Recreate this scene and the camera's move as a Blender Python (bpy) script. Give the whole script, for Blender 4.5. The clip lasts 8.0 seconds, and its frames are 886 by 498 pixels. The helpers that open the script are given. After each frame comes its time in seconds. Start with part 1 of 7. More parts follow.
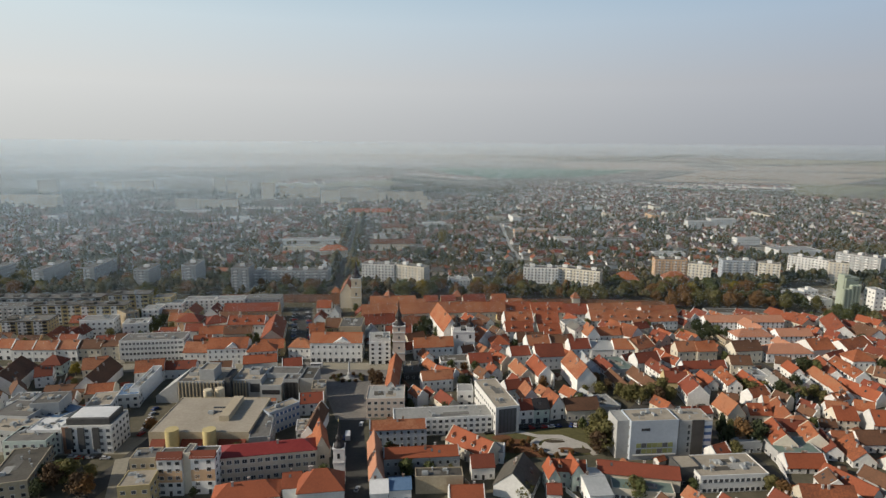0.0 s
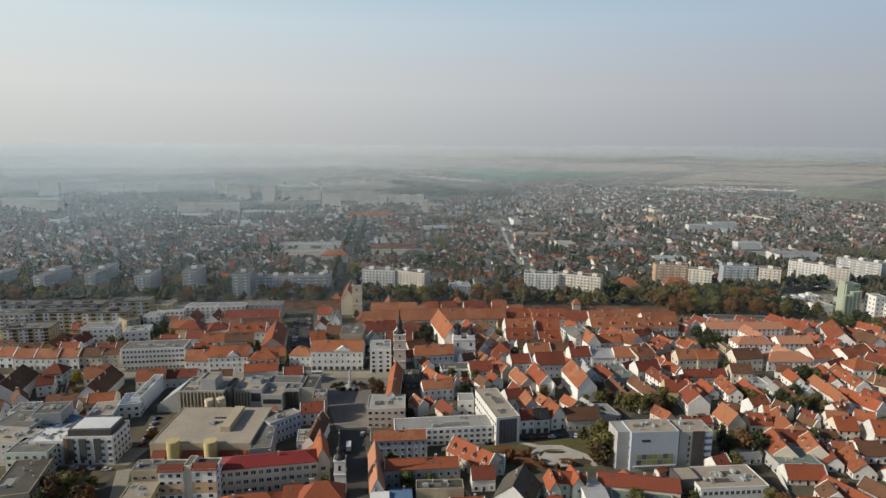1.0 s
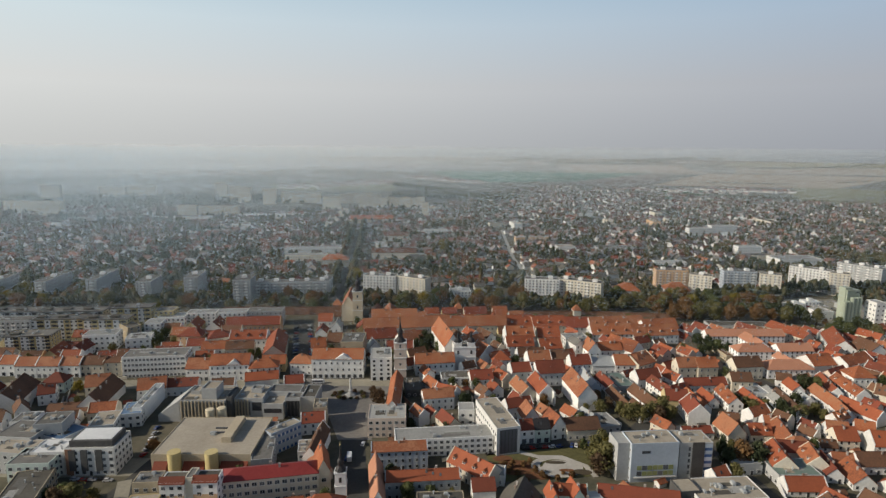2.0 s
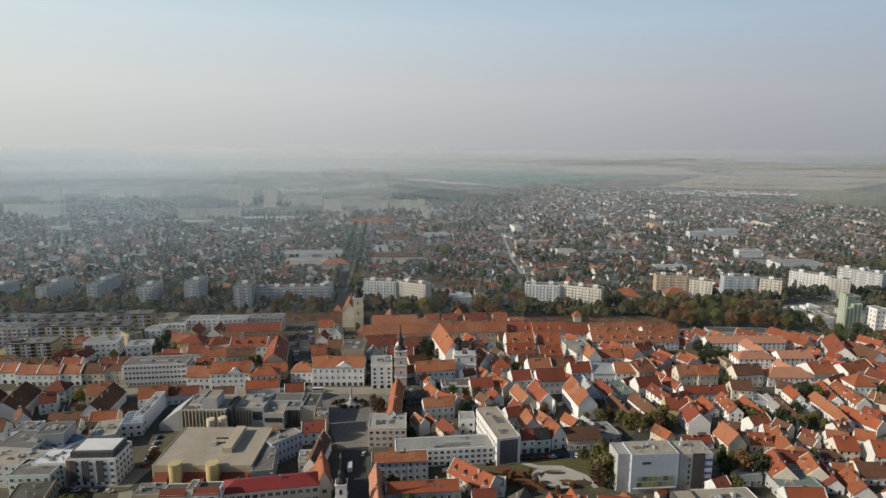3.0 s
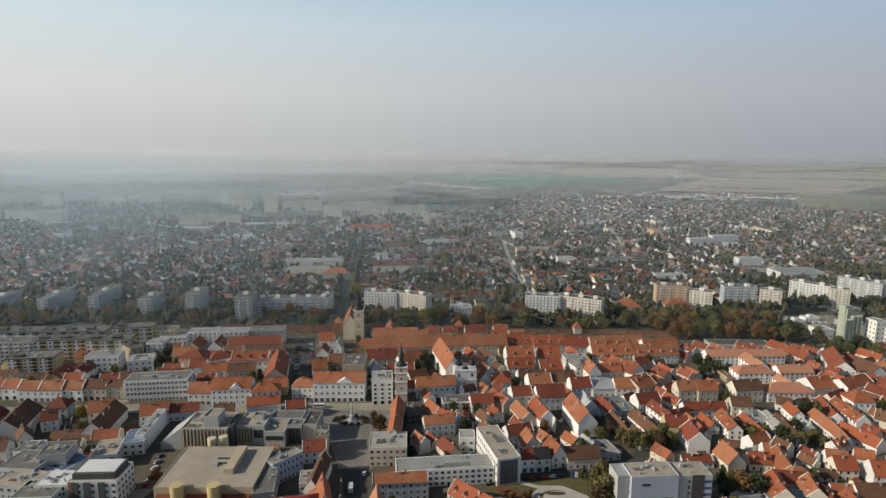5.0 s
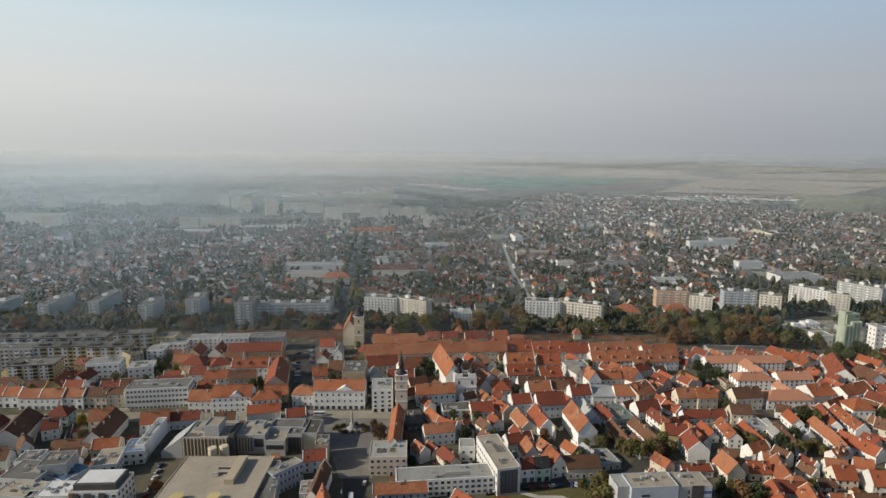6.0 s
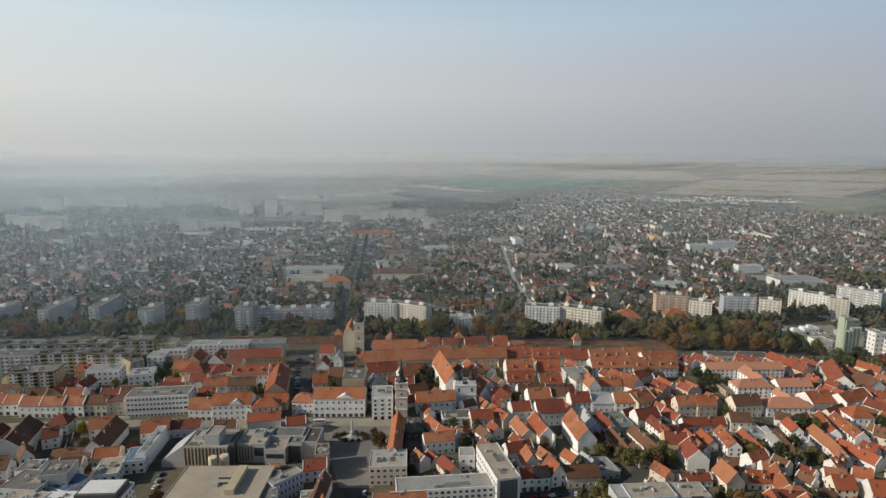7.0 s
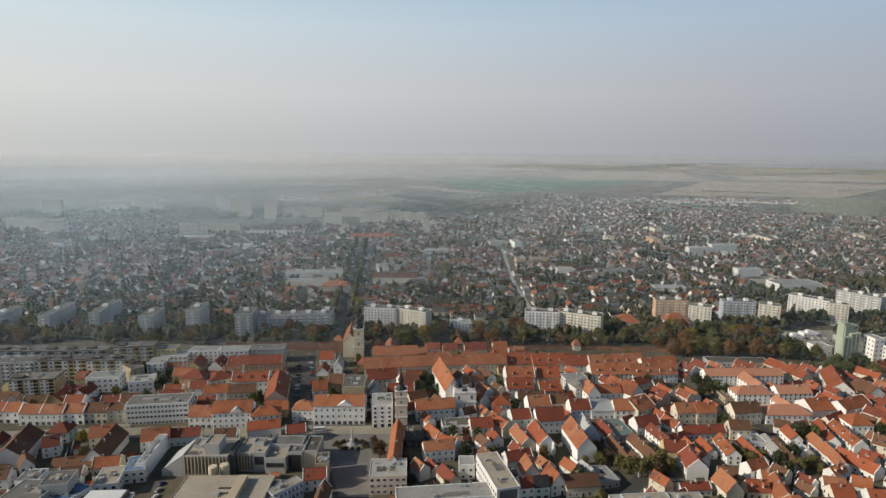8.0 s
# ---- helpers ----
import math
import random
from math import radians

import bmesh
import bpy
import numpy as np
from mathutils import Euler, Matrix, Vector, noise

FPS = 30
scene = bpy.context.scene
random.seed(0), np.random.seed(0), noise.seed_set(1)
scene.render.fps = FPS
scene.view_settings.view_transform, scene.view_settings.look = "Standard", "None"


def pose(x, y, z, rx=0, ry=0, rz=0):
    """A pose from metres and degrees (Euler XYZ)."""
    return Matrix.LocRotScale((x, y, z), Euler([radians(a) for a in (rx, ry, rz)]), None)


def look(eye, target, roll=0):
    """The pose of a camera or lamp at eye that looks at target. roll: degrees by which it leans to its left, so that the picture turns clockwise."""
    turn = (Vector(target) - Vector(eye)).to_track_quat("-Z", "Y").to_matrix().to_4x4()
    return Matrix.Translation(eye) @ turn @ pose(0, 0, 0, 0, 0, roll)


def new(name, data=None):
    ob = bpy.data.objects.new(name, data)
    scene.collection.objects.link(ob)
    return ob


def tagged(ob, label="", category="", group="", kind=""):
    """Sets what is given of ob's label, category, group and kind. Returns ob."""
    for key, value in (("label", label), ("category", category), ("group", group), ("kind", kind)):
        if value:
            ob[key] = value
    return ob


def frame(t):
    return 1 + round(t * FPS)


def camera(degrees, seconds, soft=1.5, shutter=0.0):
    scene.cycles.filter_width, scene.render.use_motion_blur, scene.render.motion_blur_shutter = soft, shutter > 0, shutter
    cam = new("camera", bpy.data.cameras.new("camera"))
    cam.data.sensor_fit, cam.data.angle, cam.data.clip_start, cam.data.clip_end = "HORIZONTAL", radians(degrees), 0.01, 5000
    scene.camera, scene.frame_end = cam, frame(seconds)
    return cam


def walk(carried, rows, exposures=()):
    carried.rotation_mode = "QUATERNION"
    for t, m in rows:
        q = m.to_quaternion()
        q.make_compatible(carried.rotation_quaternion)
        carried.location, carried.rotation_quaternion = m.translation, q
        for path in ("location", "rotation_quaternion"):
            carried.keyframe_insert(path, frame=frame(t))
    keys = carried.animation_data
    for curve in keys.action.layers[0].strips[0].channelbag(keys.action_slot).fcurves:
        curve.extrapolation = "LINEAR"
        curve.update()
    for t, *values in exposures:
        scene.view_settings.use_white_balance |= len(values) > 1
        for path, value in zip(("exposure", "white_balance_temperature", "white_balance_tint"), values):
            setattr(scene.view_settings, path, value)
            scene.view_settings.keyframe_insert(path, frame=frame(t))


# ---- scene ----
cam = camera(73.7, 8.0, soft=1.4)
PATH = [
    (0, (0.000, 0.000, 145.905), (0.000, 98.372, 127.934), 0.428),
    (1, (0.047, 0.342, 150.947), (-0.085, 98.735, 133.096), 0.403),
    (2, (0.094, 0.684, 156.009), (-0.147, 99.096, 138.263), 0.379),
    (3, (0.141, 1.025, 161.091), (-0.185, 99.454, 143.436), 0.354),
    (4, (0.188, 1.367, 166.192), (-0.199, 99.810, 148.615), 0.330),
    (5, (0.235, 1.709, 171.314), (-0.190, 100.162, 153.799), 0.306),
    (6, (0.282, 2.051, 176.455), (-0.158, 100.513, 158.988), 0.281),
    (7, (0.330, 2.393, 181.616), (-0.101, 100.861, 164.183), 0.257),
    (8, (0.377, 2.735, 186.796), (-0.022, 101.206, 169.384), 0.233),
]
walk(cam, [(t, look(eye, target, roll)) for t, eye, target, roll in PATH])

# ---- sky, sun ----
SUN_LEFT, SUN_UP = 102.0, 27.0  # degrees to the left of +y, and above the horizon
sun_dir = Vector((-math.sin(radians(SUN_LEFT)) * math.cos(radians(SUN_UP)),
                  math.cos(radians(SUN_LEFT)) * math.cos(radians(SUN_UP)), math.sin(radians(SUN_UP))))
sun = new("sun", bpy.data.lights.new("sun", "SUN"))
sun.data.energy, sun.data.angle, sun.data.color = 4.1, radians(0.6), (1.0, 0.89, 0.74)
sun.matrix_world = look((0, 0, 400), Vector((0, 0, 400)) - sun_dir)

world = bpy.data.worlds.new("sky")
scene.world = world
world.use_nodes = True
wn = world.node_tree
wn.nodes.clear()

sky = wn.nodes.new("ShaderNodeTexSky")
sky.sky_type, sky.sun_disc = "NISHITA", False
sky.sun_elevation, sky.sun_rotation = radians(SUN_UP), radians(360 - SUN_LEFT)
sky.altitude, sky.air_density, sky.dust_density, sky.ozone_density = 200, 1.0, 1.2, 1.0
sky_dim = wn.nodes.new("ShaderNodeVectorMath")
sky_dim.operation, sky_dim.inputs["Scale"].default_value = "SCALE", 0.074
wn.links.new(sky.outputs["Color"], sky_dim.inputs[0])
coord = wn.nodes.new("ShaderNodeTexCoord")
split = wn.nodes.new("ShaderNodeSeparateXYZ")
wn.links.new(coord.outputs["Generated"], split.inputs["Vector"])
side = wn.nodes.new("ShaderNodeMapRange")  # hazy air is brightest towards the sun
side.inputs["From Min"].default_value, side.inputs["From Max"].default_value = 0.75, -0.75
wn.links.new(split.outputs["X"], side.inputs["Value"])


def two_sides(right, left):
    """A colour of the air that runs from the side away from the sun to the side towards it."""
    n = wn.nodes.new("ShaderNodeMix")
    n.data_type = "RGBA"
    n.inputs["A"].default_value, n.inputs["B"].default_value = (*right, 1), (*left, 1)
    wn.links.new(side.outputs["Result"], n.inputs["Factor"])
    return n.outputs["Result"]


def by_height(z0, z1, v0, v1):
    n = wn.nodes.new("ShaderNodeMapRange")
    n.inputs["From Min"].default_value, n.inputs["From Max"].default_value = z0, z1
    n.inputs["To Min"].default_value, n.inputs["To Max"].default_value = v0, v1
    wn.links.new(split.outputs["Z"], n.inputs["Value"])
    return n.outputs["Result"]


haze = wn.nodes.new("ShaderNodeMix")  # grey over the horizon, pale blue above
haze.data_type = "RGBA"
wn.links.new(two_sides((0.37, 0.395, 0.445), (0.72, 0.73, 0.71)), haze.inputs["A"])
wn.links.new(two_sides((0.33, 0.46, 0.62), (0.65, 0.79, 0.84)), haze.inputs["B"])
wn.links.new(by_height(0.09, 0.23, 0.0, 1.0), haze.inputs["Factor"])
blend = wn.nodes.new("ShaderNodeMix")
blend.data_type = "RGBA"
wn.links.new(by_height(0.18, 0.5, 1.0, 0.0), blend.inputs["Factor"])  # and it thins out with height
wn.links.new(sky_dim.outputs["Vector"], blend.inputs["A"])
dim = wn.nodes.new("ShaderNodeVectorMath")
dim.operation = "SCALE"
wn.links.new(haze.outputs["Result"], dim.inputs[0])
wn.links.new(by_height(0.0, 0.08, 0.84, 1.0), dim.inputs["Scale"])  # the air just over the horizon is dimmer
wn.links.new(dim.outputs["Vector"], blend.inputs["B"])
back = wn.nodes.new("ShaderNodeBackground")
wn.links.new(blend.outputs["Result"], back.inputs["Color"])
wout = wn.nodes.new("ShaderNodeOutputWorld")
wn.links.new(back.outputs["Background"], wout.inputs["Surface"])

# ---- materials ----


def material(name, low, high, rough=0.85, grain=1.5, patch=0.06, by_object=0.5, bump=0.0, metal=0.0, spread=None, island=False, thin=0.0):
    """Colours between low and high: by fine grain, large patches and the object's own chance; spread adds further hues by object."""
    m = bpy.data.materials.new(name)
    m.use_nodes = True
    nt = m.node_tree
    shader = nt.nodes["Principled BSDF"]
    shader.inputs["Roughness"].default_value, shader.inputs["Metallic"].default_value = rough, metal
    shader.inputs["Specular IOR Level"].default_value = 0.3
    geo, info = nt.nodes.new("ShaderNodeNewGeometry"), nt.nodes.new("ShaderNodeObjectInfo")
    fine, wide = nt.nodes.new("ShaderNodeTexNoise"), nt.nodes.new("ShaderNodeTexNoise")
    fine.inputs["Scale"].default_value, wide.inputs["Scale"].default_value = grain, patch
    fine.inputs["Detail"].default_value, wide.inputs["Detail"].default_value = 4, 5
    for n in (fine, wide):
        nt.links.new(geo.outputs["Position"], n.inputs["Vector"])
    chance = geo.outputs["Random Per Island"] if island else info.outputs["Random"]

    def maths(op, a, b):
        n = nt.nodes.new("ShaderNodeMath")
        n.operation = op
        for sock, v in zip(n.inputs, (a, b)):
            if isinstance(v, (int, float)):
                sock.default_value = v
            else:
                nt.links.new(v, sock)
        return n.outputs[0]

    fine.inputs["Roughness"].default_value = 0.7
    mixed = maths("ADD", maths("MULTIPLY", fine.outputs["Fac"], 1.5 * (1 - by_object)), maths("MULTIPLY", wide.outputs["Fac"], 1.3 * (1 - by_object)))
    mixed = maths("SUBTRACT", mixed, 0.9 * (1 - by_object))
    mixed = maths("ADD", mixed, maths("MULTIPLY", chance, by_object))
    ramp = nt.nodes.new("ShaderNodeValToRGB")
    stops = [low, *(spread or ()), high]
    els = ramp.color_ramp.elements
    while len(els) < len(stops):
        els.new(0.5)
    for k, c in enumerate(stops):
        els[k].position, els[k].color = 0.05 + 0.9 * k / (len(stops) - 1), (*c, 1)
    nt.links.new(mixed, ramp.inputs["Fac"])
    nt.links.new(ramp.outputs["Color"], shader.inputs["Base Color"])
    if thin:  # leaves let light through
        glow, mixer = nt.nodes.new("ShaderNodeBsdfTranslucent"), nt.nodes.new("ShaderNodeMixShader")
        mixer.inputs[0].default_value = thin
        nt.links.new(ramp.outputs["Color"], glow.inputs["Color"])
        nt.links.new(shader.outputs[0], mixer.inputs[1])
        nt.links.new(glow.outputs[0], mixer.inputs[2])
        nt.links.new(mixer.outputs[0], nt.nodes["Material Output"].inputs["Surface"])
    if bump:
        b = nt.nodes.new("ShaderNodeBump")
        b.inputs["Strength"].default_value, b.inputs["Distance"].default_value = 0.6, bump
        nt.links.new(fine.outputs["Fac"], b.inputs["Height"])
        nt.links.new(b.outputs["Normal"], shader.inputs["Normal"])
    return m


ROOF = {
    "o": material("orange_tiles", (0.11, 0.047, 0.028), (0.44, 0.142, 0.056), 0.8, 1.2, 0.12, 0.5, 0.05, spread=((0.21, 0.074, 0.037), (0.34, 0.112, 0.048), (0.35, 0.158, 0.083), (0.24, 0.085, 0.042))),
    "r": material("dark_red_tiles", (0.12, 0.04, 0.025), (0.27, 0.07, 0.038), 0.8, 1.2, 0.12, 0.5, 0.05),
    "b": material("brown_tiles", (0.075, 0.042, 0.027), (0.21, 0.105, 0.059), 0.85, 1.2, 0.15, 0.5, 0.05),
    "k": material("slate", (0.015, 0.016, 0.018), (0.05, 0.045, 0.045), 0.6, 1.5, 0.15, 0.4, 0.03),
    "W": material("white_sheet_metal", (0.58, 0.59, 0.57), (0.82, 0.82, 0.80), 0.5, 0.8, 0.12, 0.4),
    "g": material("grey_roofing", (0.09, 0.088, 0.08), (0.22, 0.212, 0.19), 0.9, 0.8, 0.1, 0.4),
    "w": material("pale_roofing", (0.21, 0.21, 0.195), (0.42, 0.42, 0.39), 0.7, 0.8, 0.1, 0.4),
    "t": material("gravel_roofing", (0.26, 0.228, 0.175), (0.44, 0.39, 0.31), 0.95, 0.6, 0.08, 0.3),
    "u": material("blue_sheet_metal", (0.07, 0.13, 0.22), (0.14, 0.23, 0.36), 0.5, 0.8, 0.1, 0.4),
    "m": material("grey_sheet_metal", (0.25, 0.27, 0.27), (0.46, 0.475, 0.47), 0.5, 0.8, 0.12, 0.4),
    "v": material("green_copper", (0.10, 0.15, 0.13), (0.2, 0.26, 0.22), 0.6, 1.0, 0.2, 0.3),
    "R": material("red_sheet_metal", (0.2, 0.03, 0.028), (0.29, 0.052, 0.045), 0.5, 0.8, 0.08, 0.3),
    "f": material("fresh_orange_tiles", (0.19, 0.056, 0.028), (0.37, 0.107, 0.047), 0.75, 1.2, 0.12, 0.45, 0.05),
    "l": material("new_salmon_tiles", (0.36, 0.165, 0.10), (0.50, 0.25, 0.155), 0.8, 1.2, 0.12, 0.4, 0.05),
    "d": material("dark_bitumen", (0.06, 0.055, 0.045), (0.15, 0.14, 0.117), 0.9, 0.8, 0.12, 0.4),
}
WALL = {
    "w": material("white_render", (0.56, 0.555, 0.525), (0.88, 0.875, 0.84), 0.9, 0.7, 0.12, 0.45),
    "c": material("cream_render", (0.46, 0.41, 0.32), (0.74, 0.69, 0.57), 0.9, 0.7, 0.12, 0.45),
    "y": material("yellow_render", (0.42, 0.33, 0.16), (0.62, 0.52, 0.30), 0.9, 0.7, 0.12, 0.4),
    "g": material("grey_render", (0.29, 0.295, 0.29), (0.49, 0.495, 0.48), 0.9, 0.7, 0.12, 0.45),
    "p": material("peach_render", (0.46, 0.29, 0.162), (0.66, 0.46, 0.288), 0.9, 0.7, 0.12, 0.4),
    # Real blue render, also put on white walls to paint blue shade.
    "b": material("blue_render_and_shade", (0.33, 0.375, 0.42), (0.48, 0.53, 0.58), 0.9, 0.7, 0.12, 0.4),
    "d": material("charcoal_render", (0.05, 0.05, 0.052), (0.13, 0.128, 0.12), 0.85, 0.7, 0.12, 0.4),
    "s": material("sandstone", (0.34, 0.28, 0.19), (0.52, 0.45, 0.33), 0.9, 0.9, 0.12, 0.35),
    "n": material("pale_green_render", (0.42, 0.50, 0.45), (0.60, 0.67, 0.60), 0.9, 0.7, 0.12, 0.4),
    "k": material("pink_render", (0.52, 0.42, 0.342), (0.70, 0.60, 0.504), 0.9, 0.7, 0.12, 0.4),
    "W": material("fresh_white_render", (0.76, 0.755, 0.74), (0.90, 0.895, 0.88), 0.9, 0.7, 0.12, 0.4),
    "o": material("ochre_render", (0.48, 0.40, 0.27), (0.68, 0.60, 0.44), 0.9, 0.7, 0.12, 0.4),
    "B": material("brick_wall", (0.20, 0.10, 0.06), (0.34, 0.20, 0.13), 0.9, 1.2, 0.12, 0.4),
}
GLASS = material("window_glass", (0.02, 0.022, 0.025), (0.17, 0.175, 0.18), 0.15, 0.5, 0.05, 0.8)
# Paler copy for far buildings: the haze over dark panes is painted in.
HAZED_GLASS = material("hazed_far_glass", (0.10, 0.105, 0.11), (0.30, 0.30, 0.29), 0.2, 0.3, 0.05, 0.3)
TRIM = material("white_trim", (0.55, 0.55, 0.53), (0.80, 0.80, 0.77), 0.7, 2.0, 0.2, 0.4)
DARK = material("dark_frame", (0.03, 0.03, 0.03), (0.09, 0.085, 0.08), 0.6, 1.0, 0.2, 0.5)
YELLOW = material("yellow_panel", (0.47, 0.38, 0.17), (0.61, 0.51, 0.26), 0.8, 0.8, 0.1, 0.3)
GREENPANEL = material("green_panel", (0.22, 0.24, 0.09), (0.34, 0.36, 0.17), 0.7, 0.8, 0.1, 0.5)
BLUEBAND = material("blue_band", (0.05, 0.10, 0.22), (0.10, 0.17, 0.32), 0.4, 0.8, 0.1, 0.4)
SILO = material("silo_green", (0.30, 0.34, 0.26), (0.40, 0.44, 0.35), 0.85, 0.5, 0.08, 0.3)
TARMAC = material("tarmac", (0.045, 0.045, 0.043), (0.085, 0.083, 0.072), 0.9, 0.6, 0.05, 0.2)
PAVING = material("pale_paving", (0.20, 0.185, 0.144), (0.34, 0.32, 0.252), 0.9, 0.5, 0.06, 0.2)
GRAVEL = material("pale_gravel", (0.34, 0.32, 0.28), (0.52, 0.50, 0.45), 0.95, 0.7, 0.1, 0.2)
SHADED_PAVING = material("shaded_square_paving", (0.12, 0.115, 0.105), (0.23, 0.22, 0.20), 0.9, 0.5, 0.07, 0.2)
GRASS = material("grass", (0.06, 0.064, 0.025), (0.17, 0.15, 0.06), 0.95, 0.4, 0.04, 0.3)
EARTH = material("ground", (0.055, 0.057, 0.036), (0.16, 0.14, 0.098), 0.95, 0.12, 0.012, 0.0)
BARK = material("bark", (0.05, 0.04, 0.03), (0.12, 0.09, 0.065), 0.95, 3.0, 0.5, 0.3)
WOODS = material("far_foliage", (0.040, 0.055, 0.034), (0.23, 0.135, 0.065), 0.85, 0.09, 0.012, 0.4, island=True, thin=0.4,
                 spread=((0.052, 0.068, 0.040), (0.08, 0.09, 0.048), (0.12, 0.112, 0.055), (0.15, 0.115, 0.06)))
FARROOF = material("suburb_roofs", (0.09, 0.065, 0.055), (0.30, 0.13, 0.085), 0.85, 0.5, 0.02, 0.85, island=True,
                   spread=((0.16, 0.085, 0.062), (0.13, 0.12, 0.112), (0.22, 0.105, 0.07), (0.17, 0.085, 0.06), (0.25, 0.24, 0.23)))
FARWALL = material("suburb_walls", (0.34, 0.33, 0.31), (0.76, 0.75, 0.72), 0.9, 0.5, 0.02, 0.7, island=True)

# ---- building with plain meshes ----


class Geo:
    """Collects boxes and faces, with a material slot for each face."""

    def __init__(self):
        self.v, self.f, self.s = [], [], []

    def face(self, pts, slot=0):
        n = len(self.v)
        self.v += [tuple(p) for p in pts]
        self.f.append(tuple(range(n, n + len(pts))))
        self.s.append(slot)

    def solid(self, pts, faces, slot=0):
        n = len(self.v)
        self.v += [tuple(p) for p in pts]
        self.f += [tuple(n + i for i in f) for f in faces]
        self.s += [slot] * len(faces)

    def box(self, x0, y0, z0, x1, y1, z1, slot=0):
        self.solid([(x0, y0, z0), (x1, y0, z0), (x1, y1, z0), (x0, y1, z0), (x0, y0, z1), (x1, y0, z1), (x1, y1, z1), (x0, y1, z1)],
                   [(0, 3, 2, 1), (4, 5, 6, 7), (0, 1, 5, 4), (1, 2, 6, 5), (2, 3, 7, 6), (3, 0, 4, 7)], slot)

    def lathe(self, cx, cy, profile, n=12, slot=0, turn=0.0):
        """Rings of (radius, z) from the bottom up."""
        pts = [(cx + r * math.cos(2 * math.pi * k / n + turn), cy + r * math.sin(2 * math.pi * k / n + turn), z) for r, z in profile for k in range(n)]
        faces = [(i * n + k, i * n + (k + 1) % n, (i + 1) * n + (k + 1) % n, (i + 1) * n + k) for i in range(len(profile) - 1) for k in range(n)]
        faces += [tuple(range(n - 1, -1, -1)), tuple((len(profile) - 1) * n + k for k in range(n))]
        self.solid(pts, faces, slot)

    def swap(self):
        """Turns the whole by exchanging x and y."""
        self.v = [(y, x, z) for x, y, z in self.v]
        self.f = [f[::-1] for f in self.f]
        return self

    def mesh(self, name, *mats):
        me = bpy.data.meshes.new(name)
        me.from_pydata(self.v, [], self.f)
        for m in mats:
            me.materials.append(m)
        if len(mats) > 1:
            me.polygons.foreach_set("material_index", self.s)
        me.update()
        return me


def part(name, me, parent, label="", at=None, scale=None):
    ob = new(name, me)
    ob.parent = parent
    if at is not None:
        ob.matrix_basis = at
    if scale is not None:
        ob.scale = scale
    if label:
        tagged(ob, label)
    return ob


def thing(name, label, category, m, group="", me=None):
    ob = new(name, me)
    ob.matrix_basis = m
    return tagged(ob, label, category, group)


def slab(x0, y0, z0, x1, y1, z1, name, *mats):
    g = Geo()
    g.box(x0, y0, z0, x1, y1, z1)
    return g.mesh(name, *mats)


def window_mesh(w, h, frame_mat, glass=GLASS):
    g = Geo()
    t = 0.08
    g.box(-w / 2 - t, -0.07, -t, -w / 2, 0.02, h + t)
    g.box(w / 2, -0.07, -t, w / 2 + t, 0.02, h + t)
    g.box(-w / 2, -0.07, h, w / 2, 0.02, h + t)
    g.box(-w / 2, -0.12, -t, w / 2, 0.02, 0)
    g.box(-w / 2, -0.03, 0, w / 2, 0.01, h, 1)
    return g.mesh("window", frame_mat, glass)


def double_window_mesh():
    """Two casements side by side with a white post between them."""
    g = Geo()
    for x in (-1.08, -0.06, 0.96):
        g.box(x, -0.08, -0.08, x + 0.12, 0.02, 1.78)
    g.box(-0.96, -0.08, 1.68, 0.96, 0.02, 1.78)
    g.box(-1.12, -0.16, -0.12, 1.12, 0.02, 0.0)
    g.box(-0.96, -0.03, 0, 0.96, 0.01, 1.68, 1)
    return g.mesh("window", TRIM, GLASS)


WIN = {"double": double_window_mesh(), "small": window_mesh(0.8, 1.1, TRIM), "house": window_mesh(1.2, 1.6, TRIM), "square": window_mesh(1.7, 1.5, TRIM),
       "shop": window_mesh(2.2, 2.3, DARK), "tall": window_mesh(1.2, 2.4, TRIM)}
chim = Geo()
chim.box(-0.45, -0.3, -1.5, 0.45, 0.3, 1.3)
chim.box(-0.55, -0.4, 1.3, 0.55, 0.4, 1.5)
CHIMNEY = chim.mesh("chimney", material("chimney_render", (0.22, 0.15, 0.11), (0.5, 0.46, 0.42), 0.9, 1.0, 0.2, 0.8))
dorm = Geo()
dorm.box(-0.8, 0, 0, 0.8, 2.6, 1.5, 0)
dorm.solid([(-1.1, -0.3, 1.45), (1.1, -0.3, 1.45), (0, -0.3, 2.3), (-1.1, 3.6, 1.45), (1.1, 3.6, 1.45), (0, 3.6, 2.3)],
           [(0, 1, 2), (5, 4, 3), (0, 2, 5, 3), (1, 4, 5, 2), (0, 3, 4, 1)], 1)
DORMER = dorm.mesh("dormer", WALL["w"], ROOF["o"])
DORMER_PANE = slab(-0.6, -0.06, 0.25, 0.6, 0.02, 1.3, "pane", GLASS)
skyl = Geo()
skyl.box(-0.5, -0.7, -0.05, 0.5, 0.7, 0.08, 0)
skyl.box(-0.42, -0.62, 0.08, 0.42, 0.62, 0.1, 1)
SKYLIGHT = skyl.mesh("skylight", DARK, GLASS)
unit = Geo()
unit.box(-1.2, -0.8, 0, 1.2, 0.8, 1.2)
unit.box(-0.9, -0.6, 1.2, 0.9, 0.6, 1.45)
UNIT = unit.mesh("roof_unit", ROOF["m"])
PATCHES = [slab(0, 0, 0, 1, 1, 0.05, "roof_patch", ROOF[k]) for k in "gdtw"]
pipe = Geo()
pipe.lathe(0, 0, [(0.28, 0), (0.28, 1.1), (0.45, 1.1), (0.45, 1.35)], 8)
PIPE = pipe.mesh("vent_pipe", ROOF["m"])
